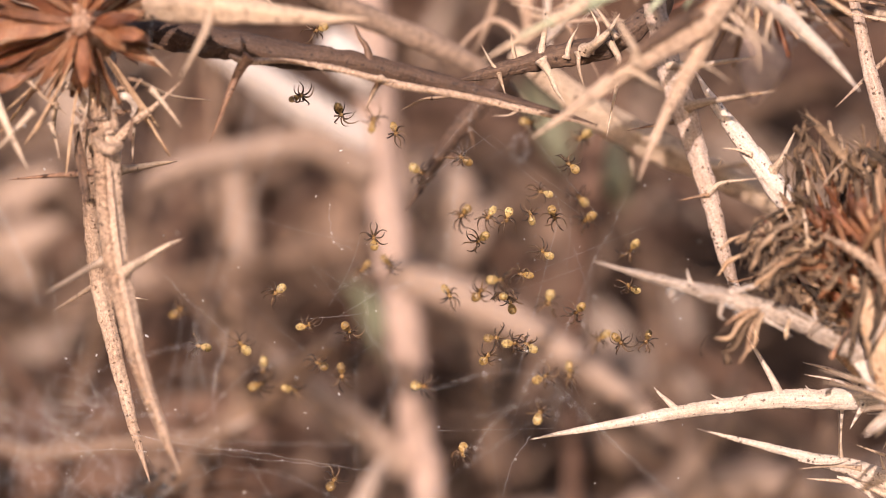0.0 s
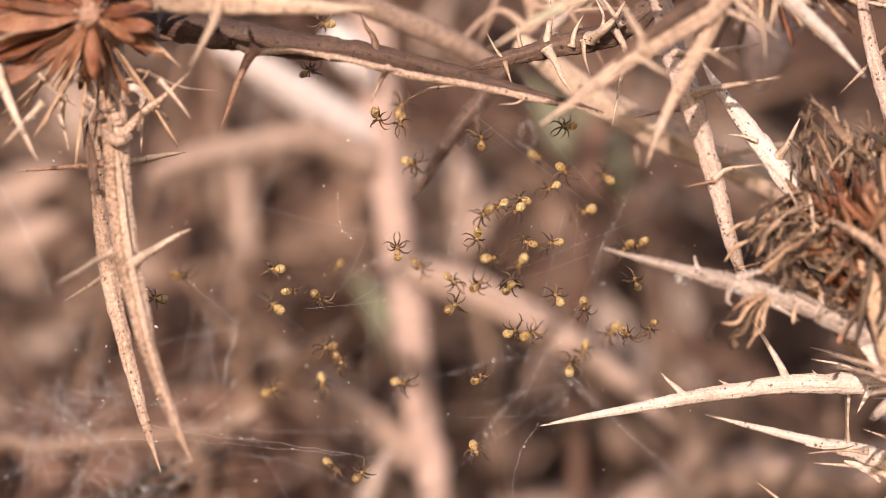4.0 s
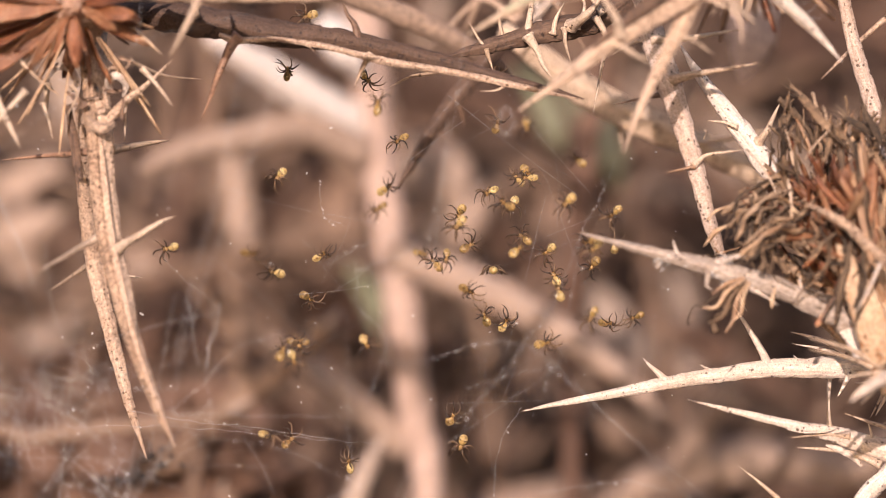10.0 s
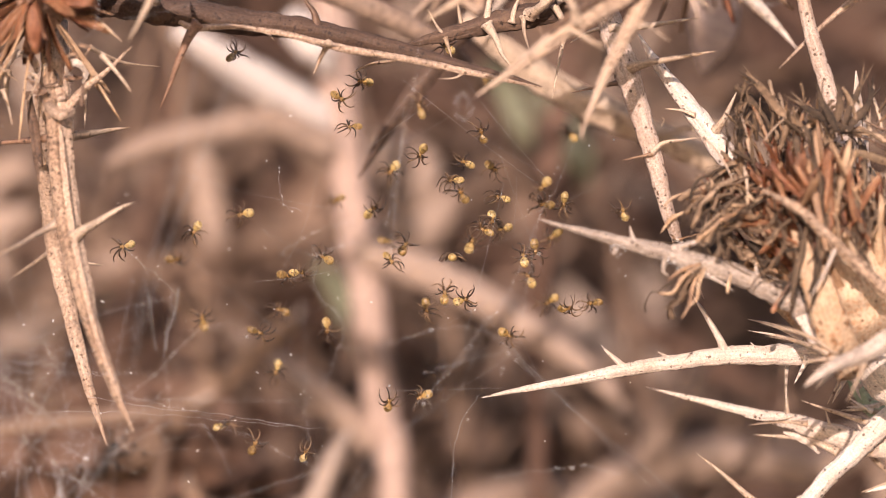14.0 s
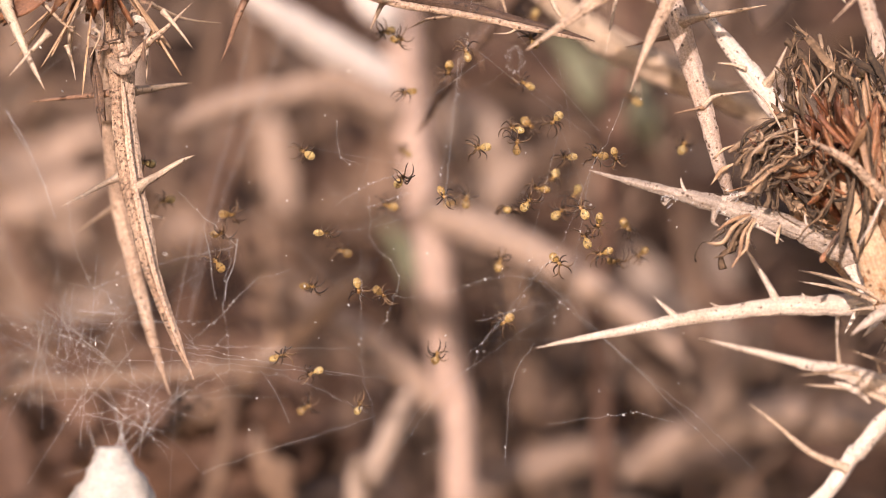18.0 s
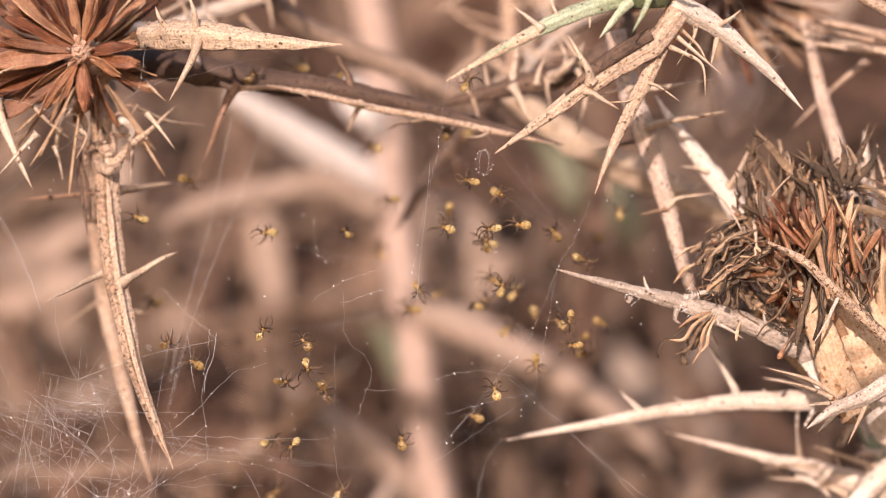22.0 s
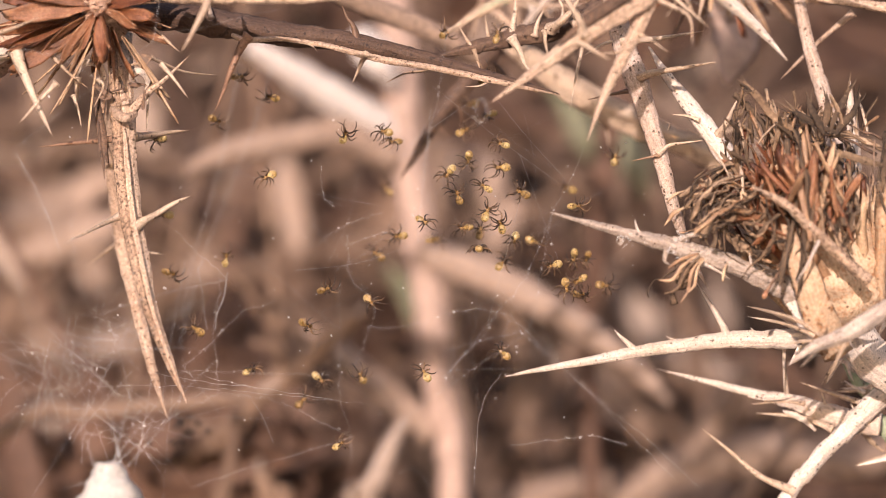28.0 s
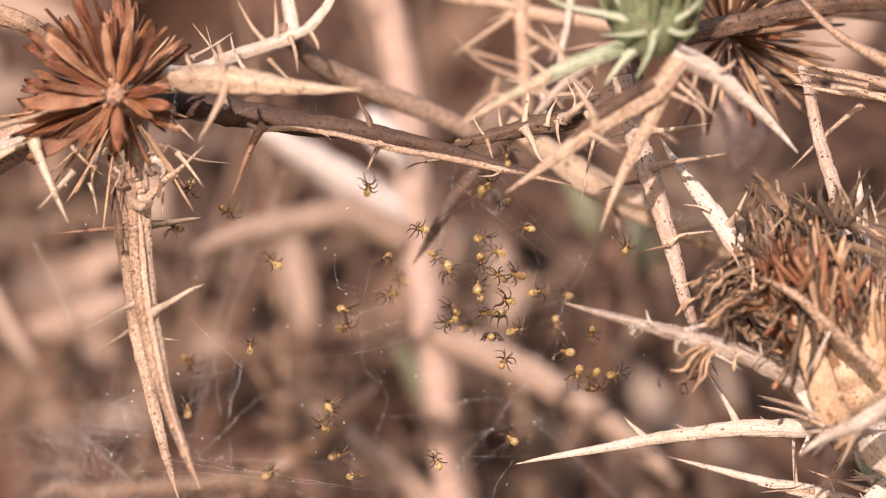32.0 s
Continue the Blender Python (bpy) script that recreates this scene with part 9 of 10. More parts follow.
    walk(next(young), crawl((0, -26.7, -9.4, -4.9, 5, 29, 69), (1, -23.9, -9.4, -5.1, 3, 31, 83), (2, -23.5, -9.4, -2.3, 2, 26, 77), (3, -23.7, -9.4, -2.0, 3, 33, 85), (6, -25.6, -9.4, -0.4, 9, 39, 81), (7, -25.4, -9.4, 0.8, 9, 44, 93), (8, -25.4, -9.4, 0.2, 7, 39, 104), (9, -23.1, -9.4, 1.0, 4, 35, 92), (10, -22.7, -9.4, 0.1, 7, 38, 114), (11, -22.5, -9.4, 1.3, 8, 37, 133), (12, -22.9, -9.4, 1.6, 3, 39, 157), (13, -22.2, -9.4, 3.6, 0, 33, 138), (16, -21.5, -9.4, 5.4, -7, 37, 133), (17, -21.7, -9.4, 6.2, -2, 42, 110), (18, -21.3, -9.4, 6.2, -5, 39, 98), (19, -21.5, -9.4, 7.4, -12, 35, 90), (20, -21.7, -9.4, 7.7, -13, 35, 114), (21, -22.9, -9.4, 8.2, -19, 29, 134), (22, -23.1, -9.4, 8.1, -23, 30, 125), (23, -23.1, -9.4, 8.3, -16, 37, 128), (24, -23.8, -9.4, 7.4, -23, 35, 138), (25.4, -23.9, -9.4, 6.9, -22, 31, 133), (28, -24.1, -9.4, 8.2, -29, 30, 149), (29, -23.7, -9.4, 7.4, -31, 29, 133), (30, -23.8, -9.4, 8.5, -27, 28, 127), (31, -24.5, -9.4, 8.2, -23, 25, 106), (32, -25.1, -9.4, 8.5, -20, 28, 84)))
    walk(next(young), crawl((0, -24.2, 6.9, 0.3, -6, -25, 103), (1, -25.2, 6.9, 1.1, -5, -19, 111), (2, -25.4, 6.9, 0.9, 2, -20, 90), (3, -25.3, 6.9, 1.3, 0, -22, 68), (6, -25.6, 6.9, 3.9, -6, -16, 87), (7, -24.4, 6.9, 6.7, -12, -22, 111), (8, -23.7, 6.9, 9.3, -18, -26, 98), (9, -23.3, 6.9, 10.2, -22, -33, 96), (10, -23.2, 6.9, 10.3, -18, -40, 95), (11, -22.6, 6.9, 9.6, -24, -35, 116), (12, -24.8, 6.9, 4.4, -18, -35, 98), (13, -26.2, 6.9, 3.3, -14, -42, 112), (16, -31.4, 6.9, 2.2, -17, -35, 101), (17, -32.1, 6.9, 1.8, -14, -36, 88), (18, -38.1, 6.9, 1.3, -14, -37, 70), (19, -38.5, 6.9, 1.5, -13, -36, 80), (20, -36.4, 6.9, -0.2, -16, -34, 65), (21, -38.0, 6.9, 0.3, -15, -38, 80), (22, -37.5, 6.9, 0.5, -20, -42, 58), (28, -38.1, 6.9, 4.2, -23, -41, 45), (29, -36.4, 6.9, 9.3, -29, -35, 35), (30, -38.6, 6.9, 13.0, -34, -36, 52), (32, -38.6, 6.9, 13.0, -30, -30, 54)))
    walk(next(young), crawl((0, -32.4, -17.6, -1.2, 12, 23, 329), (1, -33.8, -17.6, -0.9, 18, 26, 344), (2, -34.0, -17.6, -1.1, 14, 27, 327), (3, -33.7, -17.6, -0.1, 21, 27, 311), (6, -32.6, -17.6, 3.4, 29, 29, 297), (7, -33.0, -17.6, 3.7, 34, 31, 303), (8, -32.5, -17.6, 2.9, 41, 28, 292), (9, -24.7, -17.6, 1.4, 42, 23, 302), (10, -24.4, -17.6, 2.1, 41, 18, 283), (11, -23.8, -17.6, 2.3, 36, 19, 304), (12, -23.5, -17.6, 2.4, 41, 25, 307), (13, -25.5, -17.6, 1.5, 45, 22, 301), (16, -29.8, -17.6, -1.4, 50, 18, 307), (17, -28.8, -17.6, -1.4, 50, 11, 310), (18, -29.4, -17.6, -2.2, 50, 17, 306), (19, -30.1, -17.6, -2.8, 50, 10, 326), (20, -30.7, -17.6, -4.2, 50, 15, 324), (21, -31.7, -17.6, -4.3, 50, 20, 310), (22, -32.8, -17.6, -3.8, 44, 24, 329), (23, -33.2, -17.6, -3.8, 40, 25, 329), (24, -33.1, -17.6, -4.1, 37, 31, 318), (25.4, -33.0, -17.6, -3.9, 42, 29, 301), (28, -33.9, -17.6, -2.8, 49, 24, 281), (29, -33.8, -17.6, -3.1, 41, 21, 257), (30, -33.0, -17.6, -2.5, 36, 28, 245), (31, -33.3, -17.6, -2.9, 39, 24, 220), (32, -33.5, -17.6, -2.9, 31, 18, 243)))
    walk(next(young), crawl((0, -31.7, -0.6, -5.3, 9, -12, 64), (1, -32.7, -0.6, -4.4, 8, -9, 56), (2, -34.8, -0.6, -4.7, 9, -14, 59), (3, -36.6, -0.6, -3.3, 2, -7, 81), (8, -38.1, -0.6, 2.8, 3, -8, 76), (9, -34.2, -0.6, 2.7, 7, -6, 86), (10, -34.5, -0.6, 2.6, 6, -8, 97), (11, -34.3, -0.6, 2.5, 1, -11, 84), (12, -34.8, -0.6, 3.2, -2, -5, 75), (13, -34.5, -0.6, 2.2, 0, -12, 96), (16, -36.2, -0.6, 1.1, 0, -8, 77), (17, -36.3, -0.6, 1.8, 1, -3, 66), (18, -38.9, -4.0, 5.3, -4, -5, 79), (19, -38.0, -7.3, 6.5, 0, -12, 71), (20, -37.5, -10.7, 6.8, 6, -15, 50), (21, -36.9, -14.0, 7.8, 12, -10, 47), (22, -36.6, -14.0, 9.7, 15, -6, 64), (23, -36.9, -14.0, 10.8, 10, -2, 85), (24, -36.1, -14.0, 11.1, 14, -2, 80), (25.4, -36.0, -14.0, 11.4, 22, 5, 95), (28, -38.0, -0.6, 13.0, 22, 11, 114), (29, -38.0, -0.6, 13.1, 22, 5, 120), (30, -35.4, -0.6, 16.5, 16, 3, 123), (31, -35.6, -0.6, 17.2, 17, 5, 139), (32, -35.9, -0.6, 17.8, 24, 2, 162)))
    walk(next(young), crawl((0, -20.4, -4.2, -2.9, 33, 0, 286), (1, -22.1, -4.2, -1.5, 38, -2, 292), (2, -22.6, -4.2, -1.1, 45, -10, 273), (3, -22.8, -4.2, -1.0, 50, -9, 269), (6, -23.1, -4.2, 0.9, 50, -9, 251), (7, -23.7, -4.2, 1.1, 47, -5, 258), (8, -23.2, -4.2, 1.7, 47, -13, 283), (9, -18.3, -4.2, 1.9, 40, -17, 297), (10, -18.0, -4.2, 1.9, 47, -14, 292), (11, -17.9, -4.2, 1.5, 50, -11, 295), (12, -16.1, -4.2, -0.4, 50, -10, 297), (13, -15.7, -4.2, -0.9, 46, -6, 278), (16, -17.0, -4.2, -2.3, 39, -4, 255), (17, -14.8, -4.2, -0.8, 45, -9, 253), (18, -19.3, -8.7, -2.2, 41, -9, 259), (19, -19.9, -13.1, -2.6, 36, -8, 283), (20, -20.8, -17.6, -2.1, 31, -13, 268), (21, -21.6, -22.0, -2.4, 25, -20, 290), (22, -22.4, -22.0, -2.6, 32, -28, 307), (23, -24.0, -22.0, -1.7, 33, -32, 326), (24, -24.3, -22.0, -1.8, 27, -30, 335), (25.4, -26.2, -22.0, -1.1, 30, -34, 317), (32, -28.2, -4.2, -1.0, 32, -38, 323)))
    walk(next(young), crawl((0, -16.3, 2.9, -3.6, 33, -6, 206), (1, -18.3, 2.9, -2.6, 30, 0, 193), (2, -20.1, 2.9, -1.5, 24, 0, 190), (3, -20.5, 2.9, -1.0, 25, -5, 211), (6, -19.9, 2.9, -3.0, 26, -7, 224), (7, -19.9, 2.9, -3.7, 18, 0, 240), (8, -20.0, 2.9, -3.7, 14, -1, 217), (9, -20.2, 2.9, -3.5, 19, 6, 222), (10, -19.7, 2.9, -2.8, 27, 5, 240), (11, -19.4, 2.9, -2.6, 32, 12, 238), (12, -18.1, 2.9, -1.9, 32, 5, 261), (13, -17.3, 2.9, -1.3, 26, 6, 266), (16, -18.9, 2.9, -3.0, 20, 4, 256), (17, -18.4, 2.9, -2.1, 13, 2, 250), (18, -30.2, -0.1, -0.2, 16, 5, 273), (19, -28.8, -3.1, 2.2, 22, 1, 278), (20, -30.3, -6.0, 6.1, 25, 6, 260), (21, -32.0, -9.0, 11.1, 22, 8, 251), (22, -31.7, -9.0, 14.0, 29, 7, 261), (23, -31.3, -9.0, 15.6, 22, 13, 285), (24, -31.5, -9.0, 15.8, 30, 10, 302), (25.4, -32.3, -9.0, 12.9, 37, 4, 280), (28, -31.3, 2.9, 15.5, 40, 12, 257), (29, -31.7, 2.9, 14.3, 45, 14, 256), (30, -31.8, 2.9, 14.7, 40, 15, 256), (31, -31.4, 2.9, 14.8, 35, 21, 268), (32, -31.7, 2.9, 15.2, 30, 23, 272)))
    walk(next(young), crawl((0, -19.9, 13.3, -7.7, -31, -5, 55), (1, -19.7, 13.3, -7.6, -27, -12, 71), (2, -19.8, 13.3, -7.8, -25, -9, 93), (3, -20.0, 13.3, -7.8, -19, -6, 100), (6, -19.6, 13.3, -4.9, -18, -5, 76), (7, -21.5, 13.3, -8.0, -23, -2, 72), (8, -21.4, 13.3, -8.0, -24, 2, 66), (9, -21.7, 13.3, -8.3, -20, 7, 83), (13, -19.2, 13.3, -5.4, -24, 9, 81), (16, -19.0, 13.3, -6.8, -23, 2, 66), (17, -18.6, 13.3, -6.3, -27, 7, 80), (18, -18.3, 4.5, -4.4, -29, 8, 77), (19, -18.2, -4.3, -3.9, -28, 5, 69), (20, -18.7, -13.2, -3.6, -21, 11, 50), (21, -17.9, -22.0, -3.8, -27, 17, 47), (22, -18.0, -22.0, -3.8, -25, 18, 53), (23, -16.4, -22.0, -2.8, -18, 13, 71), (24, -16.5, -22.0, -2.4, -22, 6, 61), (25.4, -15.4, -22.0, -3.3, -22, 11, 65), (28, -12.9, 13.3, -0.4, -14, 6, 58), (29, -12.8, 13.3, 3.4, -13, 7, 68), (30, -13.0, 13.3, 4.1, -13, 1, 82), (31, -13.0, 13.3, 5.1, -8, -5, 98), (32, -12.9, 13.3, 5.2, -16, -2, 104)))
    walk(next(young), crawl((0, -24.6, -14.6, -8.6, 8, 2, 292), (1, -24.2, -14.6, -8.2, 3, 4, 283), (2, -22.9, -14.6, -9.2, -3, 0, 263), (3, -23.2, -14.6, -11.0, -9, -8, 287), (6, -26.4, -14.6, -8.3, -11, -3, 283), (8, -23.0, -14.6, -8.7, -11, -7, 305), (9, -21.5, -14.6, -8.2, -15, 0, 319), (11, -21.6, -14.6, -7.5, -10, -7, 344), (12, -23.0, -14.6, -7.0, -7, -5, 347), (13, -24.1, -14.6, -6.6, -8, 1, 371), (16, -28.0, -14.6, -5.5, -1, -4, 372), (17, -28.7, -14.6, -5.5, 1, -9, 392), (18, -30.1, -14.6, -5.3, 5, -15, 382), (19, -30.1, -14.6, -5.4, 8, -9, 407), (28, -31.6, -14.6, -9.1, 5, -3, 411), (29, -32.3, -14.7, -9.7, 3, -8, 391), (30, -34.1, -14.6, -8.3, -4, -9, 372), (32, -34.1, -14.6, -8.3, -9, -12, 354)))
    walk(next(young), crawl((0, -16.5, -11.1, -7.7, -5, 8, 194), (1, -16.3, -11.1, -7.8, 2, 13, 216), (2, -16.4, -11.1, -7.8, 7, 17, 234), (3, -16.9, -11.1, -7.4, 5, 18, 226), (6, -19.3, -11.1, -8.0, 12, 15, 251), (7, -19.8, -11.1, -7.9, 7, 12, 263), (8, -19.4, -11.1, -10.0, 9, 8, 244), (9, -19.8, -11.1, -9.9, 15, 3, 245), (10, -20.2, -11.1, -7.3, 20, 3, 244), (11, -20.2, -11.1, -7.3, 15, 10, 249), (12, -20.5, -11.1, -6.8, 17, 8, 259), (13, -20.1, -11.1, -7.5, 15, 3, 252), (16, -20.0, -11.1, -7.3, 20, 9, 253), (17, -20.4, -11.1, -7.7, 22, 16, 260), (18, -20.5, -12.8, -7.8, 30, 12, 279), (19, -20.3, -14.6, -7.9, 34, 13, 284), (20, -20.3, -16.3, -7.8, 28, 5, 260), (21, -20.5, -18.0, -8.1, 35, 3, 265), (22, -20.4, -18.0, -7.9, 34, 9, 277), (23, -20.2, -18.0, -7.9, 32, 12, 263), (24, -20.2, -18.0, -7.5, 39, 6, 283), (25.4, -20.0, -18.0, -7.5, 39, 1, 308), (28, -17.1, -11.1, -4.5, 35, 3, 296), (29, -17.2, -11.1, -4.0, 29, 8, 315), (30, -14.1, -11.1, -2.0, 35, 11, 322), (31, -16.1, -11.1, 0.3, 29, 19, 314), (32, -16.6, -11.1, 1.2, 32, 11, 304)))
    walk(next(young), crawl((0, -8.4, -12.5, -8.8, -8, -33, 232), (1, -11.3, -12.5, -9.1, -10, -39, 225), (2, -11.0, -12.5, -8.9, -7, -35, 221), (3, -11.4, -12.5, -9.8, -13, -33, 226), (6, -11.2, -12.5, -8.4, -14, -26, 220), (7, -12.1, -12.5, -7.3, -13, -33, 201), (8, -12.9, -12.5, -7.4, -18, -38, 185), (9, -13.4, -12.5, -7.2, -25, -32, 189), (10, -13.1, -12.5, -7.3, -25, -31, 178), (11, -12.8, -12.5, -7.0, -19, -27, 175), (12, -12.4, -12.5, -7.4, -26, -35, 152), (13, -12.6, -12.5, -7.1, -23, -42, 149), (16, -14.1, -12.5, -7.3, -23, -45, 139), (17, -15.1, -12.5, -8.4, -16, -37, 152), (18, -15.4, -14.9, -8.1, -15, -30, 162), (19, -16.4, -17.2, -7.1, -19, -36, 144), (20, -17.4, -19.6, -6.9, -26, -38, 149), (21, -17.4, -22.0, -6.9, -30, -44, 141), (22, -17.6, -22.0, -6.5, -31, -38, 161), (23, -17.0, -22.0, -4.8, -26, -42, 177), (24, -16.7, -22.0, -4.2, -29, -41, 179), (25.4, -15.2, -22.0, -4.5, -34, -40, 167), (28, -11.9, -12.5, -6.1, -29, -44, 181), (29, -12.3, -12.5, -4.9, -34, -50, 178), (30, -12.6, -12.5, -2.2, -28, -47, 166), (31, -15.1, -12.5, 2.6, -28, -50, 174), (32, -16.3, -12.5, 3.0, -31, -50, 199)))
    walk(next(young), crawl((0, -24.1, -16.7, -6.9, -11, 3, 178), (1, -19.7, -16.7, -8.8, -17, 9, 188), (2, -19.8, -16.7, -9.2, -22, 3, 169), (3, -19.0, -16.7, -8.7, -22, 5, 180), (6, -20.1, -16.7, -12.2, -26, 11, 200), (7, -20.1, -16.7, -11.8, -26, 5, 184), (8, -20.0, -16.7, -15.2, -23, -1, 190), (9, -19.9, -16.7, -15.8, -19, -8, 172), (10, -20.3, -16.7, -8.7, -23, -9, 190), (11, -19.0, -16.7, -8.7, -19, -11, 165), (12, -17.8, -16.7, -9.7, -18, -16, 155), (13, -17.5, -16.7, -9.1, -11, -19, 149), (16, -19.3, -16.7, -17.3, -8, -13, 127), (17, -19.6, -16.7, -17.1, -7, -10, 109), (18, -20.0, -17.3, -16.7, -13, -13, 101), (19, -20.0, -17.9, -16.2, -10, -5, 109), (20, -19.6, -18.4, -16.4, -11, 2, 131), (21, -19.6, -19.0, -16.0, -12, 1, 131), (22, -19.5, -19.0, -14.8, -19, 4, 142), (23, -19.7, -19.0, -14.4, -19, 5, 162), (24, -20.2, -19.0, -14.1, -17, 8, 182), (25.4, -21.7, -19.0, -14.6, -13, 7, 205), (28, -17.3, -16.7, -14.7, -6, 1, 230), (29, -17.8, -16.7, -13.5, -11, 7, 237), (30, -18.4, -16.7, -11.2, -7, 4, 226), (31, -17.5, -16.7, -8.7, -12, -1, 207), (32, -17.6, -16.7, -8.6, -17, 3, 209)))
    walk(next(young), crawl((0, 0.9, 5.9, -0.8, -22, 27, 40), (1, 1.5, 5.9, -0.6, -22, 33, 21), (2, 1.0, 5.9, -0.6, -26, 35, 1), (3, 0.9, 5.9, -0.1, -20, 39, 4), (6, -2.3, 5.9, -1.2, -15, 33, 21), (7, -0.9, 5.9, -5.3, -15, 32, 37), (8, -0.9, 5.9, -5.3, -15, 24, 47), (9, -1.1, 5.9, -5.7, -23, 25, 33), (10, -0.9, 5.9, -5.0, -24, 24, 43), (11, 1.3, 5.9, -3.5, -22, 22, 29), (12, 0.9, 5.9, -3.3, -18, 15, 33), (13, -0.9, 5.9, -3.0, -14, 17, 10), (16, -0.5, 5.9, -6.5, -21, 19, 24), (17, -0.6, 5.9, -6.4, -18, 27, 34), (18, -0.9, 5.9, -5.6, -20, 34, 21), (19, 0.4, 5.9, -5.5, -26, 32, -2), (21, 3.2, 5.9, -3.0, -25, 33, -17), (28, 2.6, 5.9, -1.5, -23, 32, -7), (29, 2.5, 5.9, -1.6, -18, 37, 1), (30, 2.0, 5.9, -1.3, -25, 38, 9), (31, 1.6, 5.9, -2.0, -30, 36, 10), (32, 1.4, 5.9, -2.8, -33, 30, 0)))
    walk(next(young), crawl((0, -2.6, -8.4, 0.7, 24, 27, 353), (1, -1.8, -8.4, 0.9, 24, 29, 330), (2, -2.6, -8.4, 0.8, 27, 34, 322), (3, -2.7, -8.4, 0.7, 29, 28, 344), (6, -5.5, -8.4, -1.0, 28, 27, 330), (7, -2.4, -8.4, -1.4, 34, 34, 326), (8, -2.0, -8.4, -1.8, 34, 31, 336), (9, -1.9, -8.4, -3.7, 36, 37, 312), (10, -2.6, -8.4, -1.9, 36, 44, 288), (11, -1.6, -8.4, -4.1, 38, 42, 269), (12, -1.8, -8.4, -3.7, 35, 49, 255), (13, -1.3, -8.4, -4.4, 35, 50, 235), (16, -9.4, -8.4, -7.3, 27, 50, 241), (17, -12.1, -8.4, -8.8, 20, 50, 255), (18, -13.1, -10.8, -8.7, 21, 45, 276), (19, -13.7, -13.2, -8.2, 17, 50, 278), (20, -15.6, -15.6, -7.7, 23, 50, 284), (21, -15.3, -18.0, -8.8, 30, 49, 274), (22, -16.0, -18.0, -8.8, 38, 50, 256), (23, -17.1, -18.0, -8.3, 44, 50, 241), (24, -17.8, -18.0, -8.0, 39, 42, 258), (25.4, -18.0, -18.0, -8.2, 33, 48, 273), (28, -19.4, -8.4, -8.7, 40, 42, 288), (29, -18.7, -8.4, -8.2, 34, 35, 306), (30, -18.5, -8.4, -8.6, 28, 39, 330), (31, -18.4, -8.4, -7.3, 28, 38, 350), (32, -18.3, -8.4, -7.7, 30, 46, 359)))
    walk(next(young), crawl((0, 1.0, -1.4, -4.7, 17, -25, 248), (1, 1.1, -1.4, -4.6, 14, -26, 231), (2, 1.1, -1.4, -4.4, 7, -26, 242), (3, 0.9, -1.4, -4.9, 10, -21, 262), (6, -1.0, -1.4, -4.3, 14, -25, 276), (7, 0.9, -1.4, -5.7, 18, -31, 252), (8, 1.6, -1.4, -5.9, 25, -36, 270), (9, 1.2, -1.4, -5.9, 32, -37, 272), (10, 1.2, -1.4, -5.3, 25, -44, 289), (11, 0.7, -1.4, -4.7, 27, -48, 274), (12, 0.4, -1.4, -4.7, 20, -44, 263), (13, 0.7, -1.4, -4.5, 13, -39, 253), (16, 3.0, -1.4, -3.5, 8, -37, 247), (17, 4.6, -1.4, -1.8, 8, -38, 249), (18, 5.7, -1.4, -0.1, 4, -38, 271), (19, 4.1, -1.4, 0.9, 0, -39, 270), (20, 3.5, -1.4, 1.4, 0, -42, 276), (21, 4.1, -1.4, 1.4, 6, -48, 273), (22, 4.0, -1.4, 1.9, 14, -50, 283), (23, 2.8, -1.4, 2.6, 11, -49, 294), (24, 2.1, -1.4, 3.3, 8, -50, 301), (25.4, 2.1, -1.4, 3.2, 15, -50, 323), (28, 2.5, -1.4, 3.0, 16, -47, 331), (29, 4.4, -1.4, 3.9, 20, -44, 340), (30, 7.1, -1.4, 4.1, 23, -48, 360), (31, 4.6, -1.4, 3.3, 25, -48, 366), (32, 1.8, -1.4, 4.5, 22, -50, 387)))
    walk(next(young), crawl((0, 9.4, -15.2, -3.7, 0, -28, 97), (1, 9.6, -15.2, -4.0, 4, -34, 97), (2, 9.8, -15.2, -4.4, -2, -41, 120), (3, 9.7, -15.2, -4.3, -3, -41, 99), (6, 9.7, -15.2, -4.9, -8, -41, 121), (7, 9.6, -15.2, -4.8, -1, -42, 121), (8, 9.7, -15.2, -4.6, -6, -37, 103), (9, 9.7, -15.2, -4.8, -9, -42, 115), (10, 9.6, -15.2, -4.5, -3, -43, 107), (11, 9.5, -15.2, -4.4, 3, -49, 120), (12, 9.5, -15.2, -4.6, 0, -43, 108), (13, 9.6, -15.2, -4.5, 6, -37, 98), (16, 9.7, -15.2, -4.2, 1, -35, 77), (17, 10.0, -15.2, -4.5, 2, -38, 86), (18, 9.8, -15.2, -4.5, -3, -35, 74), (19, 10.1, -15.2, -4.5, -2, -32, 57), (20, 10.0, -15.2, -4.2, -5, -28, 67), (21, 10.0, -15.2, -4.4, 1, -36, 61), (22, 10.2, -15.2, -4.1, -1, -30, 61), (23, 10.6, -15.2, -4.1, -3, -35, 58), (24, 10.3, -15.2, -4.1, -6, -43, 65), (25.4, 10.3, -15.2, -4.2, 0, -44, 62), (28, 11.5, -15.2, -3.6, 5, -37, 85), (29, 11.7, -15.2, -3.5, 9, -42, 79), (30, 11.7, -15.2, -3.5, 7, -37, 93), (31, 11.5, -15.2, -3.4, 12, -43, 79), (32, 11.7, -15.2, -4.2, 20, -45, 84)))
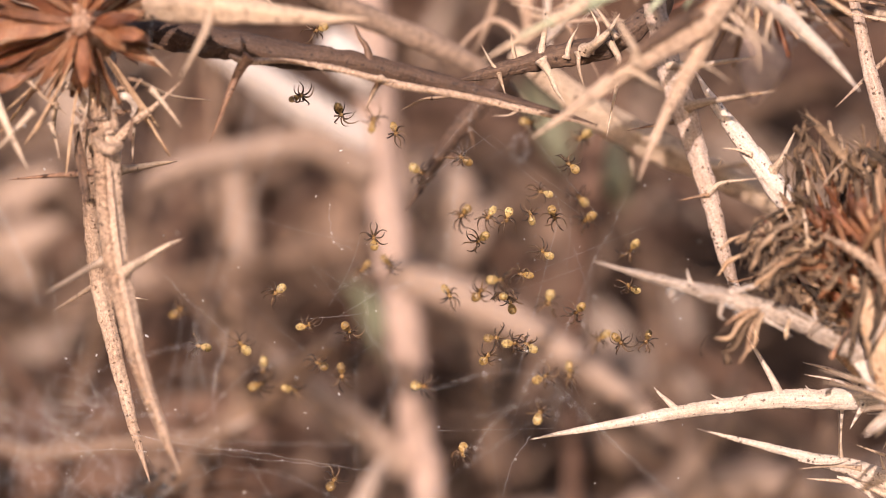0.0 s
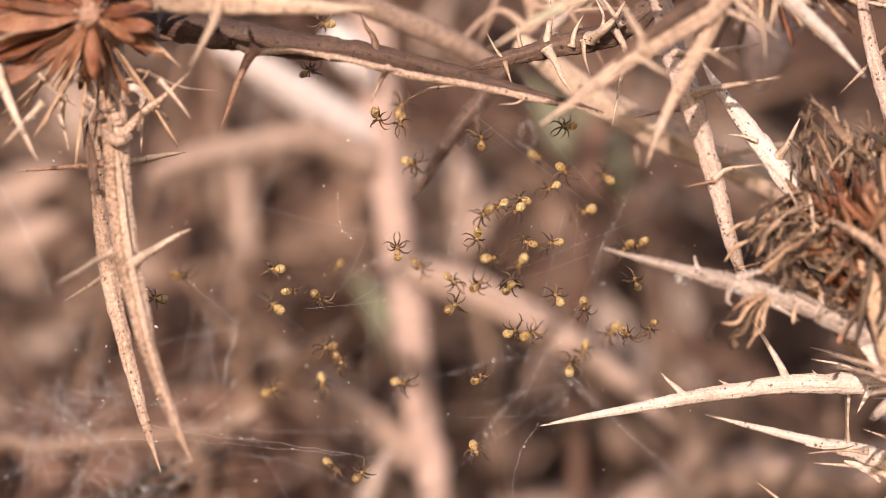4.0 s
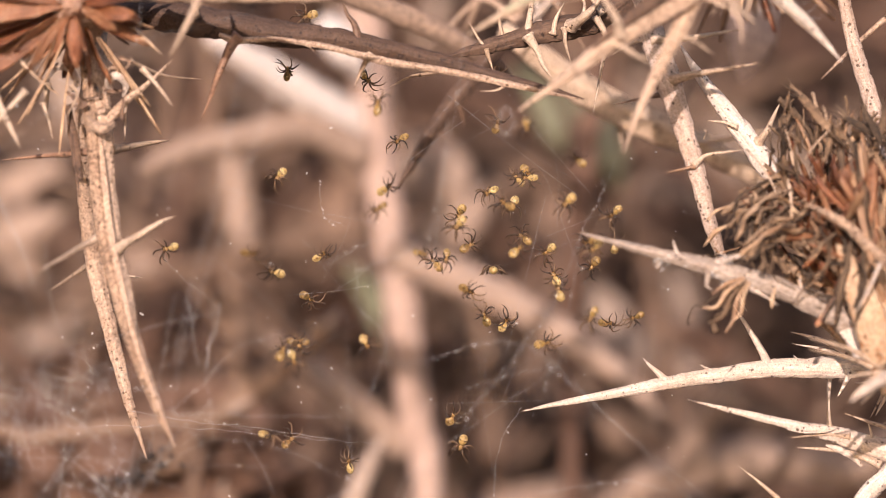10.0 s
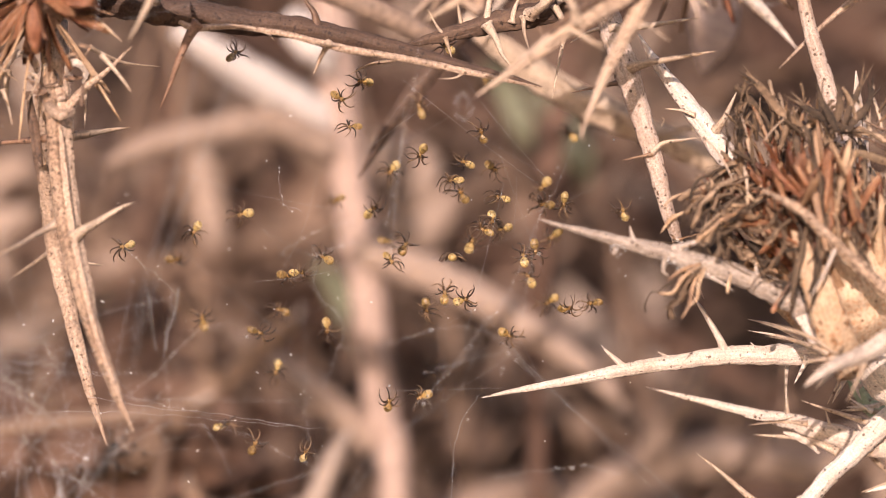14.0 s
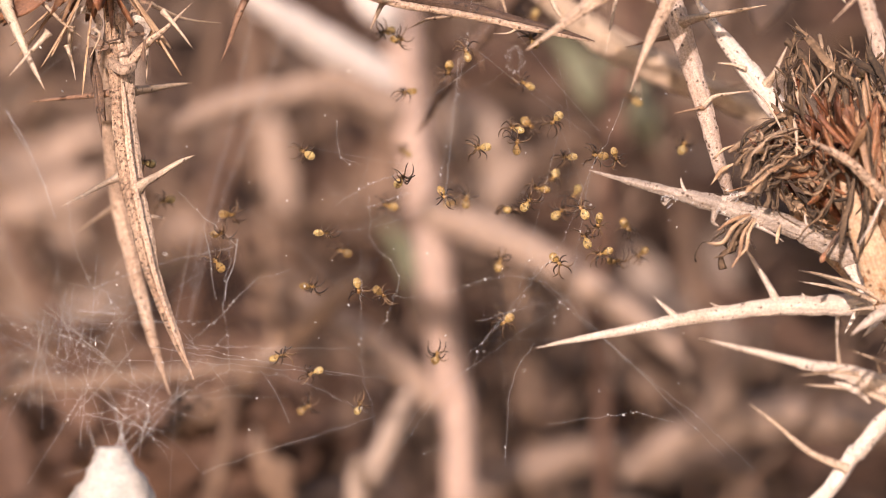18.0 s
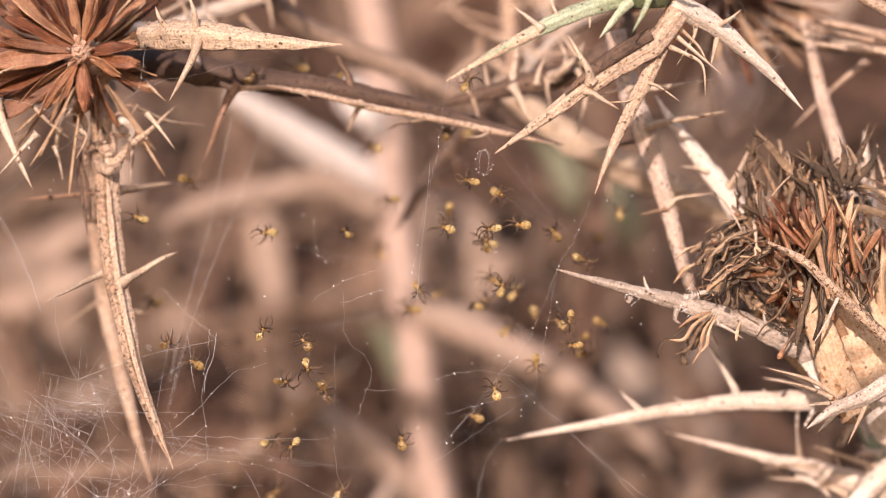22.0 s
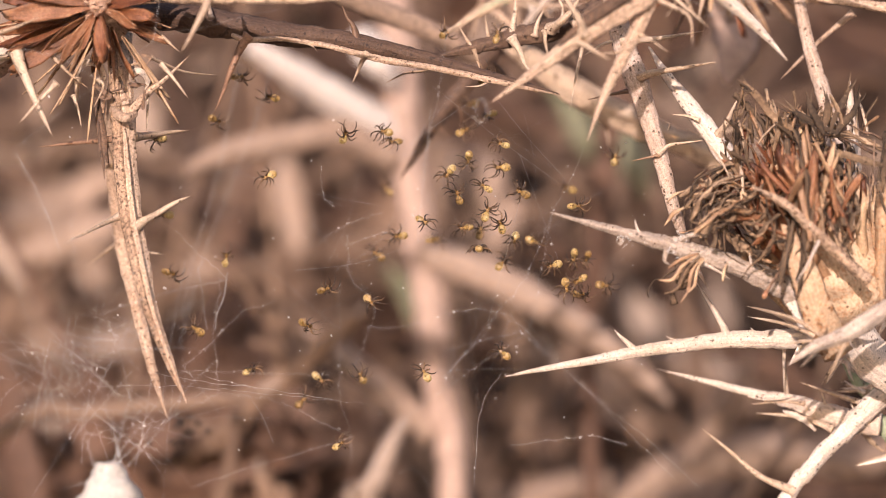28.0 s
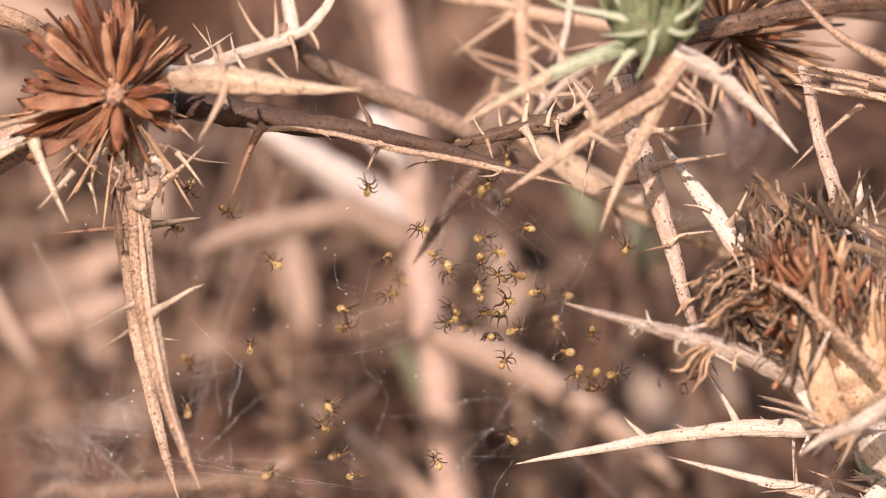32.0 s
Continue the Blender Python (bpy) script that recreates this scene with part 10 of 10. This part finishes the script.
    walk(next(young), crawl((0, 12.3, 0.3, -4.5, 21, 28, 250), (1, 12.4, 0.3, -5.0, 19, 31, 235), (2, 12.7, 0.3, -5.4, 23, 36, 240), (3, 12.4, 0.3, -5.0, 27, 39, 253), (6, 12.2, 0.3, -5.4, 33, 43, 274), (7, 11.9, 0.3, -5.0, 37, 37, 259), (8, 12.4, 0.3, -5.6, 43, 30, 277), (9, 12.4, 0.3, -5.5, 47, 24, 297), (10, 12.3, 0.3, -5.5, 50, 20, 289), (11, 12.4, 0.3, -5.2, 50, 22, 293), (12, 12.4, 0.3, -5.3, 50, 19, 311), (13, 12.5, 0.3, -5.4, 50, 24, 308), (16, 12.1, 0.3, -5.0, 45, 24, 302), (17, 12.2, 0.3, -5.4, 48, 18, 292), (18, 11.9, 0.3, -5.4, 42, 12, 283), (20, 11.7, 0.3, -4.8, 42, 16, 276), (22, 12.1, 0.3, -5.0, 48, 16, 299), (28, 12.1, 0.3, -5.1, 46, 14, 282), (29, 12.2, 0.3, -4.8, 50, 15, 305), (30, 12.2, 0.3, -4.9, 49, 19, 288), (31, 11.9, 0.3, -5.2, 50, 12, 272), (32, 12.4, 0.3, -5.7, 50, 6, 295)))
    walk(next(young), crawl((0, 15.6, 6.6, -4.5, 20, 32, 194), (1, 15.7, 6.6, -4.6, 27, 31, 206), (2, 15.8, 6.6, -5.2, 20, 34, 192), (3, 15.3, 6.6, -4.7, 23, 30, 168), (6, 15.2, 6.6, -4.5, 22, 26, 169), (7, 15.3, 6.6, -4.6, 14, 25, 155), (8, 15.5, 6.6, -5.1, 12, 27, 167), (9, 15.6, 6.6, -5.1, 12, 25, 156), (10, 15.4, 6.6, -5.1, 14, 29, 143), (11, 15.6, 6.6, -4.8, 8, 33, 131), (12, 15.8, 6.6, -4.9, 12, 33, 111), (13, 15.6, 6.6, -5.0, 9, 40, 128), (16, 15.0, 6.6, -4.6, 12, 48, 152), (17, 15.2, 6.6, -5.1, 16, 50, 152), (18, 14.7, 6.6, -4.8, 23, 46, 174), (19, 14.6, 6.6, -4.1, 30, 50, 197), (22, 11.8, 6.6, -3.5, 33, 50, 178), (23, 12.2, 6.6, -3.7, 37, 43, 198), (24, 11.8, 6.6, -3.5, 42, 49, 210), (25.4, 12.0, 6.6, -3.9, 38, 50, 209), (28, 12.8, 6.6, -0.9, 44, 50, 205), (29, 13.3, 6.6, -0.0, 48, 50, 212), (30, 13.1, 6.6, -0.3, 46, 50, 215), (31, 12.9, 6.6, 0.6, 39, 46, 198), (32, 12.1, 6.6, 0.6, 39, 40, 211)))
    walk(next(young), crawl((0, 3.9, -8.2, -7.9, 19, -32, 264), (1, 3.8, -8.2, -7.3, 19, -26, 284), (2, 3.6, -8.2, -6.7, 21, -21, 269), (3, 2.8, -8.2, -4.7, 25, -18, 281), (6, 0.5, -8.2, -5.4, 24, -22, 275), (7, 3.1, -8.2, -5.8, 19, -20, 284), (8, 4.6, -8.2, -5.6, 21, -15, 273), (9, 5.0, -8.2, -6.4, 22, -10, 280), (10, 5.2, -8.2, -7.3, 17, -14, 270), (11, 6.3, -8.2, -7.5, 14, -11, 264), (12, 6.0, -8.2, -7.1, 9, -3, 268), (13, 6.2, -8.2, -7.9, 16, -5, 249), (16, 4.5, -8.2, -7.5, 9, 1, 226), (17, 5.0, -8.2, -4.1, 2, 3, 221), (19, 5.4, -8.2, -7.1, -4, 0, 225), (20, 5.3, -8.2, -7.3, -9, -1, 213), (21, 6.4, -8.2, -7.1, -9, 4, 217), (22, 6.4, -8.2, -6.2, -5, 9, 193), (23, 6.3, -8.2, -6.8, -12, 14, 192), (24, 7.1, -8.2, -7.6, -13, 20, 180), (25.4, 7.9, -8.2, -7.0, -13, 25, 191), (28, 10.2, -8.2, -4.4, -20, 21, 209), (29, 10.4, -8.2, -4.2, -18, 19, 228), (30, 10.5, -8.2, -4.4, -18, 26, 217), (31, 10.2, -8.2, -4.3, -16, 24, 192), (32, 10.2, -8.2, -4.2, -14, 24, 184)))
    walk(next(young), crawl((0, -1.6, 3.5, -6.3, 32, 15, 339), (1, -0.6, 3.5, -5.9, 29, 8, 322), (2, 0.3, 3.5, -5.8, 35, 1, 335), (3, -3.0, 3.5, -6.4, 42, 6, 335), (6, -3.5, 3.5, -16.4, 38, 11, 319), (7, -3.5, 3.5, -15.4, 30, 11, 340), (8, -3.9, 3.5, -15.5, 38, 11, 317), (9, -4.4, 3.5, -15.7, 37, 10, 325), (10, -4.4, 3.5, -15.6, 35, 9, 343), (11, -5.3, 3.5, -15.3, 40, 5, 345), (12, -5.5, 3.5, -15.3, 33, 5, 321), (13, -6.0, 3.5, -15.3, 35, 3, 342), (16, -8.0, 3.5, -16.1, 35, -1, 355), (17, -7.8, 3.5, -16.2, 33, 0, 366), (18, -7.7, -1.4, -15.5, 31, 0, 344), (19, -7.5, -6.2, -15.0, 28, -7, 344), (20, -8.0, -11.1, -15.3, 28, -11, 337), (21, -7.9, -16.0, -14.6, 20, -4, 355), (22, -8.0, -16.0, -14.2, 17, 3, 367), (23, -9.8, -16.0, -14.7, 17, 0, 377), (24, -11.1, -16.0, -15.2, 23, 4, 374), (25.4, -12.6, -16.0, -15.5, 29, 0, 389), (28, -14.1, 3.5, -14.9, 36, -7, 372), (29, -16.8, 3.5, -15.4, 39, -4, 354), (30, -17.7, 3.5, -15.1, 32, 2, 379), (31, -19.6, 3.5, -11.2, 38, -4, 391), (32, -20.2, 3.5, -10.5, 37, -6, 381)))
    walk(next(young), crawl((0, -4.1, -4.2, -16.1, -32, -31, 151), (1, -4.1, -4.2, -15.6, -29, -30, 175), (2, -3.9, -4.2, -15.6, -22, -24, 177), (3, -3.9, -4.2, -15.6, -22, -20, 183), (6, -3.4, -4.2, -21.7, -27, -20, 181), (7, -3.6, -4.2, -20.3, -28, -20, 181), (8, -3.5, -4.2, -20.2, -26, -23, 164), (9, -2.9, -4.2, -19.5, -18, -19, 153), (10, -3.5, -4.2, -18.2, -13, -14, 145), (11, -2.7, -4.2, -17.0, -16, -19, 121), (12, -2.8, -4.2, -15.6, -20, -13, 144), (13, -3.3, -4.2, -14.8, -18, -5, 122), (16, -2.2, -4.2, -13.9, -17, 2, 110), (17, -0.4, -4.2, -11.9, -25, 8, 115), (18, -0.3, -4.2, -11.9, -18, 2, 132), (19, 0.0, -4.2, -11.8, -17, 8, 123), (20, -0.4, -4.2, -12.0, -24, 10, 115), (21, -0.3, -4.2, -11.9, -30, 4, 94), (22, -0.5, -4.2, -12.1, -28, 9, 74), (23, 0.8, -4.2, -12.6, -33, 14, 61), (24, 2.1, -4.2, -12.1, -31, 9, 77), (25.4, 2.9, -4.2, -11.7, -30, 2, 69), (28, 2.8, -4.2, -12.0, -27, -1, 50), (29, 2.6, -4.2, -11.8, -29, -9, 28), (30, 2.5, -4.2, -11.9, -35, -12, 44), (31, 2.3, -4.2, -11.7, -29, -13, 56), (32, 2.4, -4.2, -11.7, -24, -6, 42)))
    walk(next(young), crawl((0, -21.4, -13.0, -9.3, -32, 23, 276), (1, -16.7, -13.0, -18.8, -30, 16, 255), (2, -16.9, -13.0, -18.0, -38, 16, 260), (3, -17.7, -13.0, -18.0, -44, 22, 256), (6, -19.8, -13.0, -18.5, -50, 23, 244), (7, -20.5, -13.0, -18.0, -50, 18, 258), (8, -20.1, -13.0, -17.9, -50, 14, 240), (9, -22.0, -13.0, -17.3, -47, 17, 237), (10, -23.0, -13.0, -16.6, -50, 9, 258), (11, -23.8, -13.0, -17.2, -48, 2, 265), (12, -23.6, -13.0, -17.4, -43, -1, 287), (13, -23.4, -13.0, -17.3, -48, -2, 284), (16, -23.4, -13.0, -16.4, -40, -3, 296), (17, -23.6, -13.0, -16.1, -37, -6, 294), (18, -23.7, -13.0, -15.2, -37, -9, 279), (19, -23.5, -13.0, -14.7, -43, -1, 300), (20, -22.6, -13.0, -15.5, -48, 6, 292), (21, -22.1, -13.0, -15.5, -44, 5, 291), (22, -22.3, -13.0, -14.6, -45, -1, 292), (23, -21.9, -13.0, -12.9, -49, 5, 298), (24, -21.9, -13.0, -11.4, -50, 10, 302), (25.4, -25.1, -13.0, -10.5, -47, 14, 314), (28, -25.5, -13.0, -13.9, -50, 20, 326), (29, -24.4, -13.0, -15.0, -45, 24, 313), (30, -24.5, -13.0, -15.6, -38, 27, 334), (31, -24.4, -13.0, -15.9, -41, 24, 353), (32, -24.8, -13.0, -15.6, -33, 27, 335)))
    walk(next(young), crawl((0, -17.9, 5.1, -19.9, -11, 4, 333), (6, -15.7, 5.1, -20.4, -8, 10, 318), (7, -15.7, 5.1, -20.3, -2, 6, 306), (8, -15.3, 5.1, -20.4, 0, 2, 281), (9, -15.7, 5.1, -20.5, 3, -4, 288), (10, -21.9, 5.1, -18.2, -2, -4, 308), (11, -22.3, 5.1, -18.8, -4, -9, 328), (12, -21.5, 5.1, -19.8, 2, -9, 340), (13, -21.4, 5.1, -20.1, -1, -17, 326), (16, -21.7, 5.1, -21.1, 0, -12, 308), (17, -21.7, 5.1, -22.1, -5, -16, 296), (18, -22.3, 5.1, -21.6, -8, -12, 290), (19, -23.1, 5.1, -21.1, -4, -9, 310), (20, -23.4, 5.1, -21.6, -2, -2, 304), (21, -23.3, 5.1, -21.8, -2, -6, 289), (22, -23.3, 5.1, -21.1, -4, -1, 309), (23, -23.2, 5.1, -21.1, -5, -3, 301), (24, -23.5, 5.1, -21.1, -4, -4, 325), (25.4, -23.6, 5.1, -21.4, -1, -6, 329), (28, -21.2, 5.1, -18.0, -1, 0, 313), (29, -20.5, 5.1, -17.3, 3, -2, 307), (30, -20.6, 5.1, -17.2, -4, -6, 298), (31, -20.4, 5.1, -16.7, -8, -4, 279), (32, -18.5, 5.1, -14.3, -11, -3, 281)))
    walk(next(young), crawl((0, -16.0, -2.2, -25.0, 18, 34, 60), (7, -15.9, -2.2, -25.1, 12, 40, 85), (8, -15.2, -2.2, -25.4, 10, 47, 90), (9, -14.8, -2.2, -25.0, 17, 40, 66), (10, -15.3, -2.2, -20.1, 22, 39, 46), (11, -14.8, -2.2, -20.5, 26, 32, 31), (12, -14.9, -2.2, -20.5, 30, 35, 32), (13, -15.1, -2.2, -20.3, 32, 37, 20), (16, -16.4, -2.2, -21.1, 30, 39, 6), (17, -16.0, -2.2, -20.6, 34, 46, 13), (18, -15.9, -4.2, -20.8, 29, 42, 17), (19, -15.5, -6.1, -21.1, 28, 40, -6), (20, -15.5, -8.1, -20.7, 26, 38, -25), (21, -15.5, -10.0, -20.2, 34, 43, -2), (22, -14.8, -10.0, -20.0, 30, 46, 8), (23, -15.8, -10.0, -20.1, 26, 47, 19), (24, -16.5, -10.0, -20.5, 28, 48, 7), (25.4, -16.9, -10.0, -20.0, 24, 45, 7), (28, -16.1, -2.2, -22.7, 22, 40, -14), (29, -15.8, -2.2, -23.6, 30, 38, 4), (30, -16.2, -2.2, -23.4, 37, 33, -11), (31, -18.0, -2.2, -15.2, 32, 25, -25), (32, -15.8, -2.2, -16.2, 34, 28, -41)))


motions()
